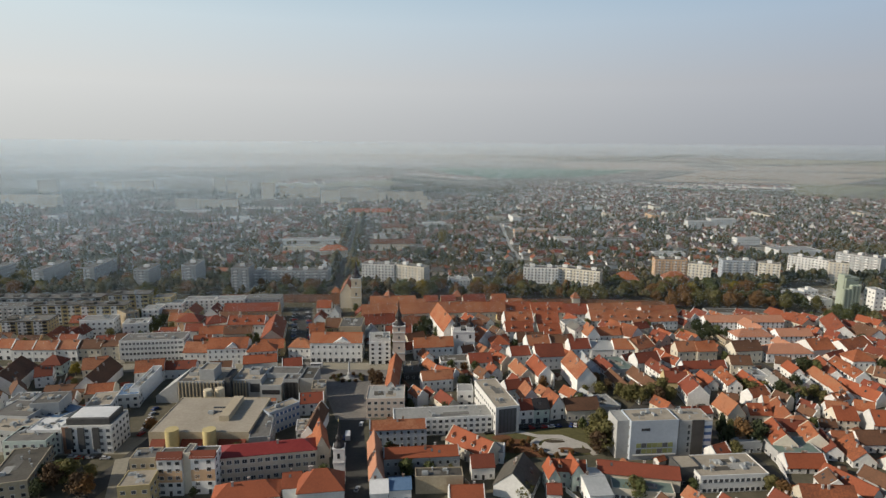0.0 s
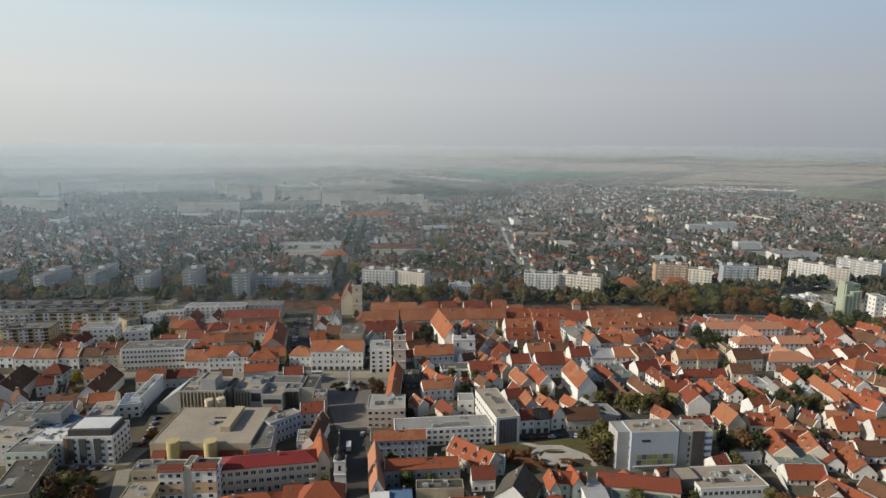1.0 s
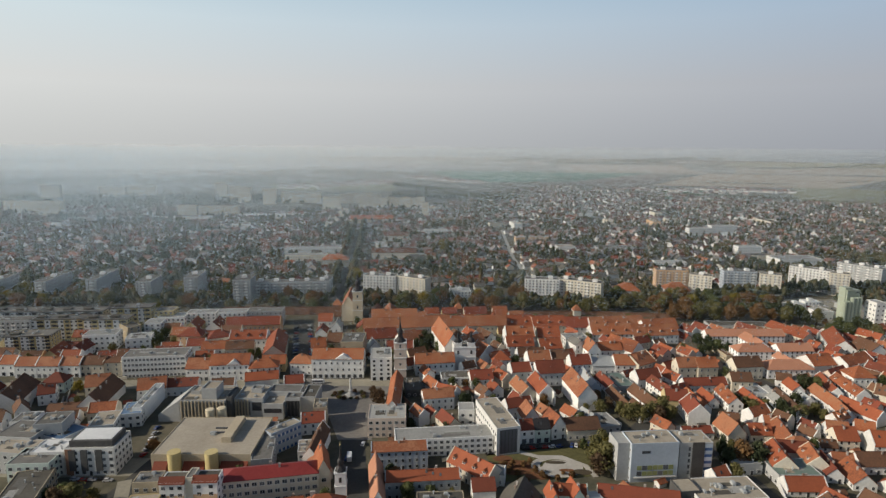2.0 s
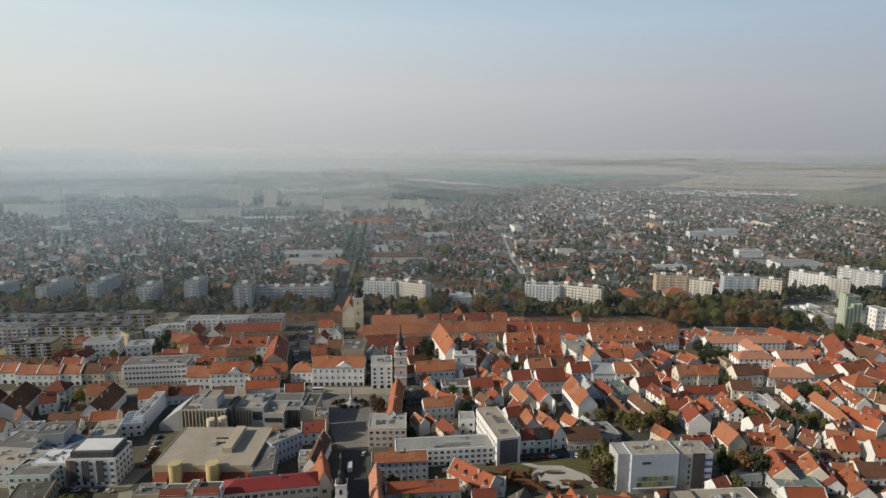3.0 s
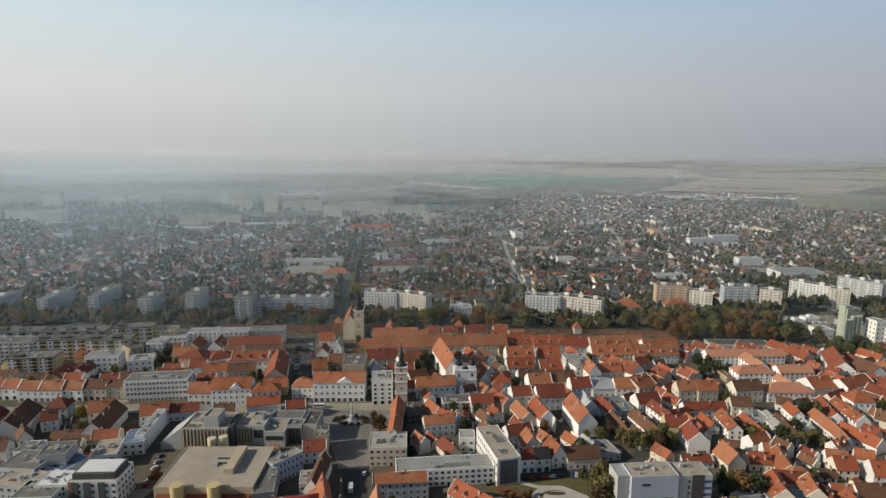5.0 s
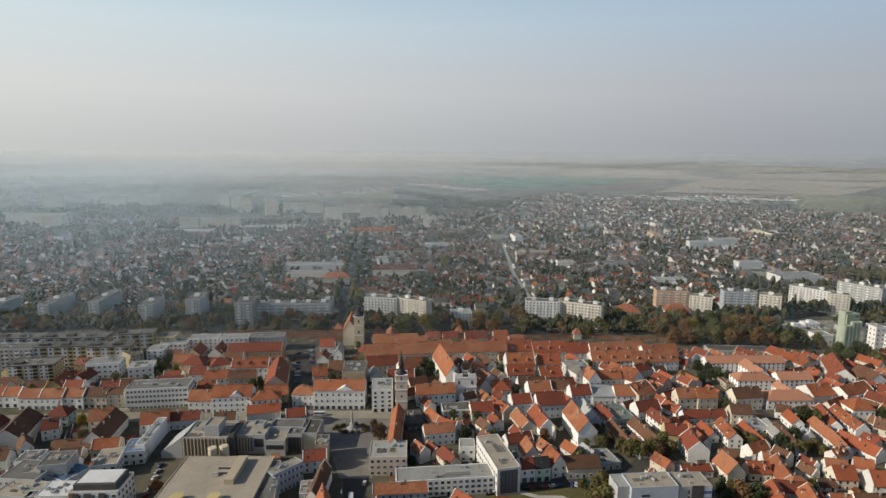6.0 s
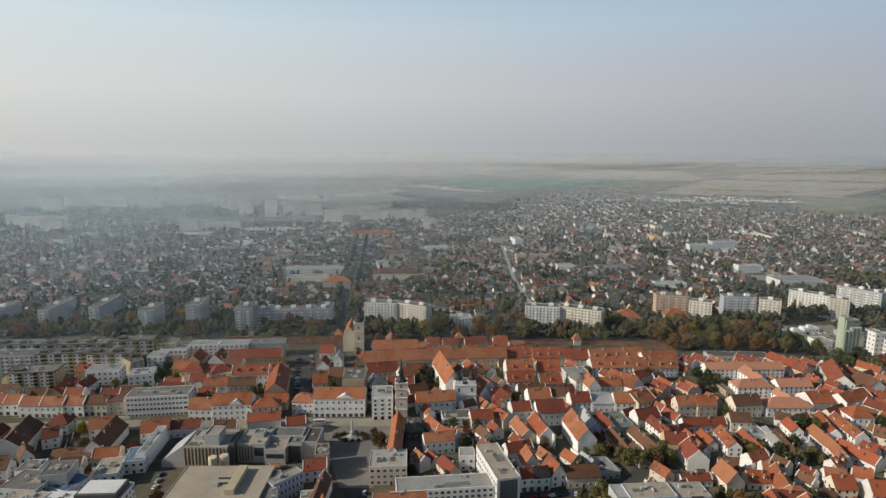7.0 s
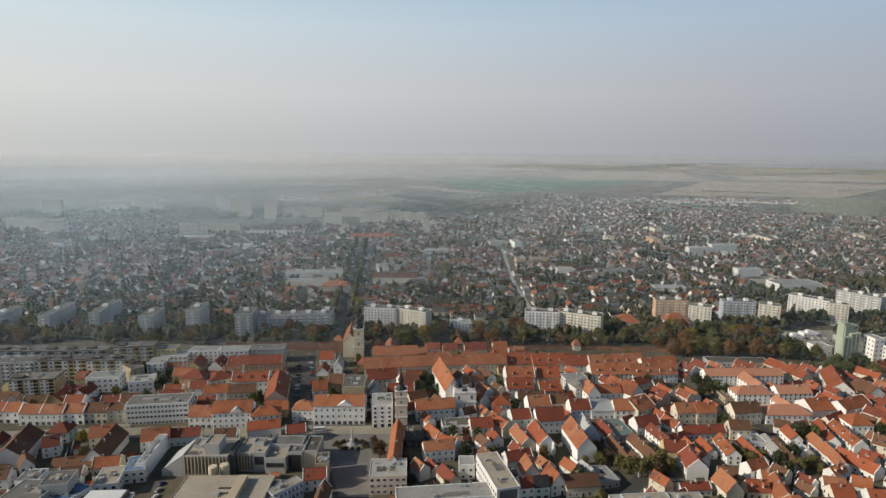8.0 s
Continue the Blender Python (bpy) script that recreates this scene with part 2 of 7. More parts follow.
balc = Geo()
balc.box(-1.5, -1.1, -0.15, 1.5, 0, 0, 0)
balc.box(-1.5, -1.1, 0, 1.5, -1.0, 0.95, 1)
balc.box(-1.5, -1.0, 0, -1.42, 0, 0.95, 1)
balc.box(1.42, -1.0, 0, 1.5, 0, 0.95, 1)
BALCONY = balc.mesh("balcony", WALL["g"], WALL["w"])
door = Geo()
door.box(-0.75, -0.1, 0, 0.75, 0.02, 2.5, 0)
door.box(-0.6, -0.12, 0.05, 0.6, -0.1, 2.3, 1)
DOOR = door.mesh("door", TRIM, DARK)


def wall_mesh(w, d, h, shape, rise, wall, parapet=False):
    g = Geo()
    if shape == "flat":
        e = 0.35
        g.box(0, 0, 0, w, d, h - 0.55)
        for a in ((0, 0, w, e), (0, d - e, w, d), (0, e, e, d - e), (w - e, e, w, d - e)):
            g.box(a[0], a[1], h - 0.55, a[2], a[3], h)
    elif shape == "hip":
        g.box(0, 0, 0, w, d, h)
    else:
        a, b = (w, d) if shape == "gable" else (d, w)
        g.solid([(0, 0, 0), (a, 0, 0), (a, b, 0), (0, b, 0), (0, 0, h), (a, 0, h), (a, b, h), (0, b, h), (0, b / 2, h + rise - 0.1), (a, b / 2, h + rise - 0.1)],
                [(0, 1, 5, 4), (2, 3, 7, 6), (1, 2, 6, 9, 5), (3, 0, 4, 8, 7), (4, 5, 9, 8), (6, 7, 8, 9)])
        if parapet:  # the fire gables stand a little above the tiles
            s = rise / (b / 2)
            for x0, x1 in ((-0.32, 0.1), (a - 0.1, a + 0.32)):
                sec = [(-0.1, 0), (b + 0.1, 0), (b + 0.1, h + 0.55), (b / 2, h + 0.65 + rise), (-0.1, h + 0.55)]
                g.solid([(x0, y, z) for y, z in sec] + [(x1, y, z) for y, z in sec],
                        [(4, 3, 2, 1, 0), (5, 6, 7, 8, 9)] + [(k, (k + 1) % 5, 5 + (k + 1) % 5, 5 + k) for k in range(5)])
        if shape == "gabley":
            g.swap()
    return g.mesh("wall", WALL[wall])


def roof_mesh(w, d, h, shape, rise, roof):
    g = Geo()
    if shape == "flat":
        g.box(0.35, 0.35, h - 0.55, w - 0.35, d - 0.35, h - 0.3)
        return g.mesh("roof", ROOF[roof])
    a, b = (d, w) if shape == "gabley" else (w, d)
    o, t = 0.45, 0.28
    s = rise / (b / 2)
    if shape == "hip":
        r = min(b / 2, a / 2 - 0.5)
        g.solid([(-o, -o, h - 0.1), (a + o, -o, h - 0.1), (a + o, b + o, h - 0.1), (-o, b + o, h - 0.1),
                 (-o, -o, h + 0.12), (a + o, -o, h + 0.12), (a + o, b + o, h + 0.12), (-o, b + o, h + 0.12), (r, b / 2, h + rise), (a - r, b / 2, h + rise)],
                [(0, 3, 2, 1), (0, 1, 5, 4), (1, 2, 6, 5), (2, 3, 7, 6), (3, 0, 4, 7), (4, 5, 9, 8), (6, 7, 8, 9), (5, 6, 9), (7, 4, 8)])
    else:
        e = 0.25
        sec = [(-o, h - o * s + t), (b / 2, h + rise + t), (b + o, h - o * s + t), (b + o, h - o * s), (b / 2, h + rise), (-o, h - o * s)]
        g.solid([(x, y, z) for x in (-e, a + e) for y, z in sec],
                [(0, 1, 4, 5), (1, 2, 3, 4), (11, 10, 7, 6), (10, 9, 8, 7)] + [(k, 6 + k, 6 + (k + 1) % 6, (k + 1) % 6) for k in range(6)])
        rg = 0.16  # ridge tiles
        g.box(-e, b / 2 - rg, h + rise + t - 0.08, a + e, b / 2 + rg, h + rise + t + 0.1)
    if shape == "gabley":
        g.swap()
    return g.mesh("roof", ROOF[roof])


FOOT = []  # ground that is taken: centre, half sizes, turn
CACHE = {}


def taken(x, y, r):
    for cx, cy, hw, hd, c, s in FOOT:
        dx, dy = x - cx, y - cy
        if abs(dx * c + dy * s) < hw + r and abs(dy * c - dx * s) < hd + r:
            return True
    return False


def occupy(x, y, rot, w, d):
    c, s = math.cos(radians(rot)), math.sin(radians(rot))
    FOOT.append((x + c * w / 2 - s * d / 2, y + s * w / 2 + c * d / 2, w / 2, d / 2, c, s))


def cached(key, make):
    if key not in CACHE:
        CACHE[key] = make()
    return CACHE[key]


class Joined(Geo):
    """Many small pieces, laid into one part."""

    def lay(self, me_v, me_f, me_s, m):
        n = len(self.v)
        self.v += [tuple(m @ Vector(p)) for p in me_v]
        self.f += [tuple(n + i for i in f) for f in me_f]
        self.s += me_s


def raw_window(w, h):
    g = Geo()
    g.box(-w / 2 - 0.08, -0.07, -0.08, w / 2 + 0.08, 0.0, h + 0.08, 0)
    g.box(-w / 2, -0.1, 0, w / 2, -0.07, h, 1)
    return g.v, g.f, g.s


RAW = {"small": raw_window(0.8, 1.1), "house": raw_window(1.0, 1.5), "square": raw_window(1.5, 1.4), "shop": raw_window(2.2, 2.3), "tall": raw_window(1.2, 2.4)}


def windows(root, x0, y0, turn, length, floors, height, kind, step, shops=False, first=0.9, joined=None):
    """Rows of windows along one outer wall; the wall runs from (x0, y0) along turn, its outside to the right hand."""
    n = max(1, int((length - 1.0) / step))
    gap = length / n
    storey = height / floors
    m = pose(x0, y0, 0, 0, 0, turn)
    for f in range(floors):
        for k in range(n):
            use = kind
            z = f * storey + min(first, storey * 0.33)
            if shops and f == 0:
                use, z = "shop", 0.35
            at = m @ pose((k + 0.5) * gap, -0.02, z)
            if joined is not None:
                joined.lay(*RAW[use], at)
            elif f == 0 and k == n // 2 and not shops:
                part("door", DOOR, root, at=m @ pose((k + 0.5) * gap, 0, 0))
            else:
                part("window", WIN[use], root, at=at)


def building(name, x, y, rot, w, d, h, shape, rise, wall, roof, floors, label, shops=False, bands=False, pediment=False, dormers=False,
             balconies=False, dark_front=False, panels=False, plant=False, silos=False, blue_bands=False, mansard=False,
             attic=False, dark_bays=False, strips=False, dark_strip=False, stripe="", category="building", group=""):
    rng = random.Random(int(x * 131 + y * 17))
    w, d = round(w, 1), round(d, 1)
    if roof == "o" and name == "town_house" and int(x * 7 + y * 3) % 3 == 0:
        roof = "f"  # every third orange roof has newer tiles
    occupy(x, y, rot, w, d)
    root = thing(name, label, category if category != "building" else name.replace("_", " "), pose(x, y, 0, 0, 0, rot), group)
    key = (w, d, h, shape, rise)
    parapet = name == "town_house" and shape == "gable" and y < 480 and rng.random() < (0.6 if group else 0.4)
    part("wall", cached(("w", key, wall, parapet), lambda: wall_mesh(w, d, h, shape, rise, wall, parapet)), root)
    part("roof", cached(("r", key, roof), lambda: roof_mesh(w, d, h, shape, rise, roof)), root)
    far = y > 520
    joined = Joined() if y > 305 or (group and y > 258) else None
    if floors and far and y < 1700:
        for turn, x0, y0, length in ((0, 0, 0, w), (-90, 0, d, d), (90, w, 0, d)):
            if turn == 0 or (length > 5 and floors > 1):
                windows(root, x0, y0, turn, length, floors, h - 0.8, "small" if y > 1100 else "house" if y > 700 else "square", 4.4 if y > 1100 else 3.2, joined=joined)
    elif floors and not far:
        kind = "double" if name == "school" else "square" if shape == "flat" else "small" if group else "house"
        step = 4.9 if group else 3.0 if y < 330 else 3.4
        faces = [(0, 0, 0, w)]
        if rot < 20 and x > -40:
            faces.append((-90, 0, d, d))
        if rot > -20 and x < 60 or rot < -30:
            faces.append((90, w, 0, d))
        for turn, x0, y0, length in faces:
            if bands or blue_bands:
                for f in range(floors):
                    z = f * (h - 0.6) / floors + (0.4 if f == 0 else 1.0)
                    part("ribbon_window", cached(("rb", round(length, 1), blue_bands), lambda: slab(0.6, -0.08, 0, length - 0.6, 0.0, 1.5, "ribbon_window", BLUEBAND if blue_bands else GLASS)),
                         root, at=pose(x0, y0, 0, 0, 0, turn) @ pose(0, 0, z))
                    for k in range(int(length / 2.4)):
                        part("mullion", cached("mullion", lambda: slab(-0.4, -0.14, 0, 0.4, 0, 1.5, "mullion", TRIM)), root,
                             at=pose(x0, y0, 0, 0, 0, turn) @ pose(0.9 + 2.4 * k, 0, z))
                continue
            if turn == 0 and (dark_front or panels or silos or dark_strip):
                continue
            windows(root, x0, y0, turn, length, floors, h - (0.8 if shape == "flat" else 0.2), kind, step, shops and turn == 0, joined=joined)
    if not far and shape in ("gable", "gabley", "hip"):
        for k in range((rng.random() < 0.55) + (w > 20) if group else 1 + (w > 16)):
            u = rng.uniform(0.25, 0.75)
            cx, cy = (w * u, d * rng.choice((0.4, 0.6))) if shape != "gabley" else (w * rng.choice((0.4, 0.6)), d * u)
            part("chimney", CHIMNEY, root, at=pose(cx, cy, h + rise * 0.8 + 0.3))
        if shape == "gable":
            tilt = math.degrees(math.atan2(rise, d / 2))
            if dormers:
                n = max(1, int(w / (5 if y < 330 else 9)))
                for k in range(n):
                    part("pane", DORMER_PANE, part("dormer", DORMER, root, at=pose((k + 0.5) * w / n, d * 0.12, h + rise * 0.24 + 0.25)))
            elif rng.random() < (0.55 if y < 340 else 0.2):
                for k in range(rng.randint(1, 3)):
                    u = rng.uniform(0.15, 0.4)
                    part("skylight", SKYLIGHT, root, at=pose(w * rng.uniform(0.15, 0.85), d * u, h + rise * 2 * u + 0.32) @ pose(0, 0, 0, tilt))
    if shape == "flat" and not far and w * d > 90 and h > 6:
        for k in range(rng.randint(1, 3) + 6 * plant):
            part("roof_unit", UNIT, root, at=pose(w * rng.uniform(0.15, 0.85), d * rng.uniform(0.2, 0.8), h - 0.3, 0, 0, rng.choice((0, 90))), scale=(rng.uniform(0.6, 1.3), rng.uniform(0.6, 1.2), rng.uniform(0.5, 1.1)))
    if shape == "flat" and not far and not silos and w * d > 90 and y < 420:
        for k in range(rng.randint(2, 4)):  # patched roofing sheets and vent pipes
            part("roof_patch", PATCHES[rng.randint(0, 3)], root, at=pose(w * rng.uniform(0.12, 0.6), d * rng.uniform(0.12, 0.6), h - 0.3), scale=(w * rng.uniform(0.12, 0.3), d * rng.uniform(0.15, 0.3), 1))
        for k in range(rng.randint(2, 5)):
            part("vent_pipe", PIPE, root, at=pose(w * rng.uniform(0.1, 0.9), d * rng.uniform(0.15, 0.85), h - 0.3))
    if far and shape == "flat" and y < 700:
        for k in range(max(1, int(w / 14))):
            part("lift_house", cached("lift", lambda: slab(-2.2, -2, 0, 2.2, 2, 2.6, "lift_house", WALL["w"])), root, at=pose((k + 0.5) * w / max(1, int(w / 14)), d / 2, h - 0.4))
    if joined is not None and joined.v:
        tagged(part("facade_glazing", joined.mesh("facade_glazing", TRIM, HAZED_GLASS if far else GLASS), root), kind="stuff")
    if balconies and far:
        rail = Joined()
        n = max(1, int(w / 8))
        for f in range(1, floors):
            for k in range(n):
                u, z = (k + 0.5) * w / n, f * (h - 0.8) / floors + 0.1
                rail.box(u - 1.6, -1.1, z - 0.15, u + 1.6, 0, z, 0)
                rail.box(u - 1.6, -1.1, z, u + 1.6, -1.0, z + 1.0, 1)
        tagged(part("balcony_stack", rail.mesh("balcony_stack", WALL["g"], WALL["w"]), root), kind="stuff")
    elif balconies:
        n = max(1, int(w / 8))
        for f in range(1, floors):
            for k in range(n):
                part("balcony", BALCONY, root, at=pose((k + 0.5) * w / n, 0, f * (h - 0.8) / floors + 0.1))
    if pediment:
        g = Geo()
        pw = min(14.0, w * 0.35)
        g.solid([(-pw / 2, -0.3, 0), (pw / 2, -0.3, 0), (0, -0.3, 3.2), (-pw / 2, 3, 0), (pw / 2, 3, 0), (0, 3, 3.2)],
                [(0, 1, 2), (5, 4, 3), (0, 2, 5, 3), (1, 4, 5, 2), (0, 3, 4, 1)])
        g.box(-pw / 2 - 0.2, -0.45, -0.5, pw / 2 + 0.2, 0.1, 0)
        part("pediment", g.mesh("pediment", WALL[wall]), root, at=pose(w * 0.62, 0, h))
        part("cornice", slab(0, -0.4, h - 0.5, w, 0.0, h - 0.1, "cornice", TRIM), root)
    if dark_strip:
        part("dark_panel", slab(w * 0.38, -0.35, 0.4, w * 0.74, 0, h + 0.3, "dark_panel", DARK), root, "charcoal facade panel")
        part("blue_glazing", slab(w * 0.76, -0.12, 1.0, w * 0.98, -0.01, h - 1.5, "blue_glazing", BLUEBAND), root, "bluish glazing")
        for k in range(5):
            part("spandrel", slab(w * 0.755, -0.2, 2.8 + 3.3 * k, w * 0.985, -0.01, 4.6 + 3.3 * k, "spandrel", WALL["b"]), root)
            part("window", slab(w * 0.27, -0.12, 2.6 + 3.0 * k, w * 0.33, -0.01, 4.4 + 3.0 * k, "window", GLASS), root)
    if dark_front:
        part("dark_glazing", slab(w * 0.12, -0.15, 1.0, w * 0.88, -0.02, h - 1.2, "dark_glazing", GLASS), root, "dark glass front")
        for k in range(5):
            part("mullion", cached(("mf", h), lambda: slab(-0.12, -0.22, 1.0, 0.12, -0.1, h - 1.2, "mullion", DARK)), root, at=pose(w * (0.2 + 0.15 * k), 0, 0))
    if panels:
        for f in range(2):
            for k in range(7):
                kind = GREENPANEL if (k * 3 + f) % 4 else GLASS
                part("window_field", cached(("wf", f, k), lambda: slab(0, -0.12, 0, 2.3, -0.02, 2.2, "window_field", kind)), root, at=pose(3.0 + 2.55 * k, 0, 3.2 + 2.9 * f))
        part("canopy", slab(1.5, -1.0, 2.4, w - 1.0, 0.0, 2.8, "canopy", WALL["g"]), root)
        part("upper_window", slab(w * 0.22, -0.1, h - 5.0, w * 0.4, -0.01, h - 3.8, "upper_window", GLASS), root)
    if silos:
        for u in (0.25, 0.62):
            g = Geo()
            g.lathe(0, 0, [(3.0, 0), (3.0, h + 2.2), (2.5, h + 2.2)], 20)
            part("stair_tower", g.mesh("stair_tower", YELLOW), root, "round yellow stair tower", at=pose(w * u, -1.5, 0))
        for a, b in ((0.03, 0.17), (0.33, 0.54), (0.7, 0.97)):
            g = Geo()
            g.solid([(w * a, -4, h - 7), (w * b, -4, h - 7), (w * b, 0, h - 3.5), (w * a, 0, h - 3.5), (w * a, -4, 0), (w * b, -4, 0), (w * b, 0, 0), (w * a, 0, 0)],
                    [(0, 1, 2, 3), (4, 5, 1, 0), (5, 6, 2, 1), (7, 4, 0, 3)])
            part("awning_roof", g.mesh("awning_roof", ROOF["r"]), root, "red tiled lean-to roof")
        part("roof_block", slab(w * 0.62, d * 0.3, h - 0.3, w * 0.72, d * 0.9, h + 2.5, "roof_block", WALL["s"]), root)
        for k in range(2):
            part("skylight_strip", slab(w * 0.45, d * (0.55 + 0.12 * k), h - 0.3, w * 0.62, d * (0.58 + 0.12 * k), h + 0.1, "skylight_strip", GLASS), root)
    if mansard:
        g = Geo()
        g.solid([(-0.3, -0.5, h - 0.6), (w + 0.3, -0.5, h - 0.6), (w + 0.3, 1.8, h + 2.0), (-0.3, 1.8, h + 2.0), (-0.3, 2.4, h - 0.6), (w + 0.3, 2.4, h - 0.6)],
                [(0, 1, 2, 3), (0, 3, 4), (1, 5, 2), (3, 2, 5, 4), (0, 4, 5, 1)])
        part("mansard", g.mesh("mansard", ROOF["r"]), root, "dark red tiled mansard slope")
    if stripe:  # a coloured band
        part("band", slab(0.0, -0.05, h * 0.36, w, 0.0, h * 0.66, "band", WALL[stripe]), root, "peach band over the middle storeys")
    if attic:
        part("attic_storey", slab(1.5, 1.8, h - 0.4, w - 1.5, d - 1.5, h + 2.6, "attic_storey", WALL["d"]), root, "charcoal set-back attic storey")
        part("attic_roof", slab(2.6, 3.4, h + 2.6, w - 2.4, d - 2.2, h + 2.8, "attic_roof", ROOF["W"]), root, "white roof sheet")
        part("bay", slab(0.3, -0.35, 0.4, 3.4, 0.0, h - 0.5, "bay", WALL["B"]), root, "brick-red corner bay")
    if strips:  # rendered bays in two colours, dark slabs painting the shade in loggias, and a dark eaves board all round
        n = max(2, int(w / 9))
        bay = w / n
        loggias = Joined()
        for k in range(n):
            part("bay", cached(("bay", h, round(bay, 1)), lambda: slab(0, -0.06, 0.4, bay * 0.42, 0.0, h - 0.9, "bay", WALL["w"])), root, "white rendered bay", at=pose(k * bay + 0.6, 0, 0))
            for f in range(floors):
                z = f * (h - 0.8) / floors
                loggias.box(k * bay + bay * 0.62, -0.14, z + 0.9, k * bay + bay * 0.92, 0.0, z + 2.6, 0)
        tagged(part("loggia_stack", loggias.mesh("loggia_stack", DARK), root), kind="stuff")
        g = Geo()
        for a in ((-0.9, -0.9, w + 0.9, 0.35), (-0.9, d - 0.35, w + 0.9, d + 0.9), (-0.9, 0.35, 0.35, d - 0.35), (w - 0.35, 0.35, w + 0.9, d - 0.35)):
            g.box(a[0], a[1], h - 0.5, a[2], a[3], h + 0.05)
        part("eaves_board", g.mesh("eaves_board", WALL["d"]), root, "dark projecting eaves board")
        for k in range(max(1, int(w / 16))):
            part("attic_room", cached("atticroom", lambda: slab(0, 0, 0, 6, 5, 1.7, "attic_room", ROOF["d"])), root, at=pose(3 + 16 * k, 3, h - 0.35))
    if dark_bays:
        for u in (0.08, 0.32, 0.62):
            part("dark_bay", slab(w * u, -0.5, 2.6, w * u + 3.0, 0.0, h - 0.8, "dark_bay", WALL["d"]), root, "charcoal balcony bay")
    return root


def firewall(x0, y0, x1, y1, h):
    v = Vector((x1 - x0, y1 - y0))
    root = thing("fire_wall", "tall bare white fire wall between old houses", "wall", pose(x0, y0, 0, 0, 0, math.degrees(math.atan2(v.y, v.x))))
    g = Geo()
    n = v.length
    g.solid([(0, 0, 0), (n, 0, 0), (n, 0.5, 0), (0, 0.5, 0), (0, 0, h), (n, 0, h - 3), (n, 0.5, h - 3), (0, 0.5, h)],
            [(0, 3, 2, 1), (4, 5, 6, 7), (0, 1, 5, 4), (1, 2, 6, 5), (2, 3, 7, 6), (3, 0, 4, 7)])
    part("wall", g.mesh("wall", WALL["w"]), root)
    return root

# ---- ground ----


def terrain(r):
    """The plain is level; the far upland closes the view."""
    return 0.0 if r < 3900 else 118.0 * ((r - 3900) / 980) ** 1.7


g = Geo()
ring = [0, 150, 300, 600, 1000, 1600, 2400, 3200, 3900, 4100, 4300, 4500, 4700, 4880]
pts = [(0, 0, 0)]
for r in ring[1:]:
    for k in range(96):
        a = 2 * math.pi * k / 96
        pts.append((r * math.cos(a), r * math.sin(a), terrain(r)))
faces = [(0, 1 + k, 1 + (k + 1) % 96) for k in range(96)]
for i in range(len(ring) - 2):
    for k in range(96):
        faces.append((1 + i * 96 + k, 1 + (i + 1) * 96 + k, 1 + (i + 1) * 96 + (k + 1) % 96, 1 + i * 96 + (k + 1) % 96))
g.solid(pts, faces)
tagged(new("ground", g.mesh("ground", EARTH)), "wide flat ground of town and fields reaching the horizon", "ground", kind="structure")


def patch(name, corners, mat, z, label, category):
    """A flat sheet on the ground, a little above what lies under it."""
    g = Geo()
    n = len(corners)
    g.solid([(*c, 0.0) for c in corners] + [(*c, z) for c in corners],
            [tuple(range(n, 2 * n))] + [(k, (k + 1) % n, n + (k + 1) % n, n + k) for k in range(n)])
    return tagged(new(name, g.mesh(name, mat)), label, category, kind="structure")


CLEAR = []  # streets and squares on which no filler house or tree stands: a line and half its width


def strip(name, line, width, mat, z, label):
    for (x0, y0), (x1, y1) in zip(line, line[1:]):
        CLEAR.append((x0, y0, x1, y1, width / 2))
    left, right = [], []
    for k, p in enumerate(line):
        a, b = Vector(line[max(0, k - 1)]), Vector(line[min(len(line) - 1, k + 1)])
        n = (b - a).normalized()
        n = Vector((-n.y, n.x)) * width / 2
        left.append((p[0] + n.x, p[1] + n.y))
        right.append((p[0] - n.x, p[1] - n.y))
    g = Geo()
    for k in range(len(line) - 1):
        g.face([(*right[k], z), (*right[k + 1], z), (*left[k + 1], z), (*left[k], z)])
    g.face([(*right[0], z), (*left[0], z), (*left[0], 0), (*right[0], 0)])
    return tagged(new(name, g.mesh(name, mat)), label, "road", kind="structure")


def clear_of(x, y, r):
    for x0, y0, x1, y1, hw in CLEAR:
        dx, dy = x1 - x0, y1 - y0
        t = max(0, min(1, ((x - x0) * dx + (y - y0) * dy) / (dx * dx + dy * dy)))
        if math.hypot(x - x0 - t * dx, y - y0 - t * dy) < hw + r:
            return False
    return True


strip("road", [(-34, 150), (-36, 222), (-48, 294)], 12, TARMAC, 0.06, "dark tarmac main street in shade")
strip("road", [(-62, 366), (-78, 440), (-100, 520), (-110, 600), (-150, 1090), (-178, 1275)], 13, TARMAC, 0.05, "straight dark avenue leading out of the town")
strip("road", [(-93, 366), (-123, 500)], 17, TARMAC, 0.07, "side street with parked cars on both sides")
strip("road", [(-330, 352), (-250, 360), (-170, 364), (-93, 366), (-30, 367)], 14, PAVING, 0.045, "paved street along the row houses")
strip("road", [(-150, 215), (-143, 250), (-136, 300), (-118, 355)], 11, TARMAC, 0.055, "tarmac street between flats and department store")
strip("road", [(-215, 262), (-180, 262), (-145, 264)], 16, PAVING, 0.05, "paved forecourt with parked cars")
strip("road", [(20, 286), (60, 290), (100, 297), (122, 322)], 9, TARMAC, 0.05, "tarmac lane beside the small park")
strip("road", [(118, 345), (140, 285), (152, 225)], 7, TARMAC, 0.05, "lane between old houses")
strip("road", [(180, 470), (210, 385), (240, 300), (262, 230)], 7, TARMAC, 0.05, "lane between old houses")
strip("road", [(60, 470), (150, 478), (240, 495), (330, 488)], 8, TARMAC, 0.05, "street along the old wall")
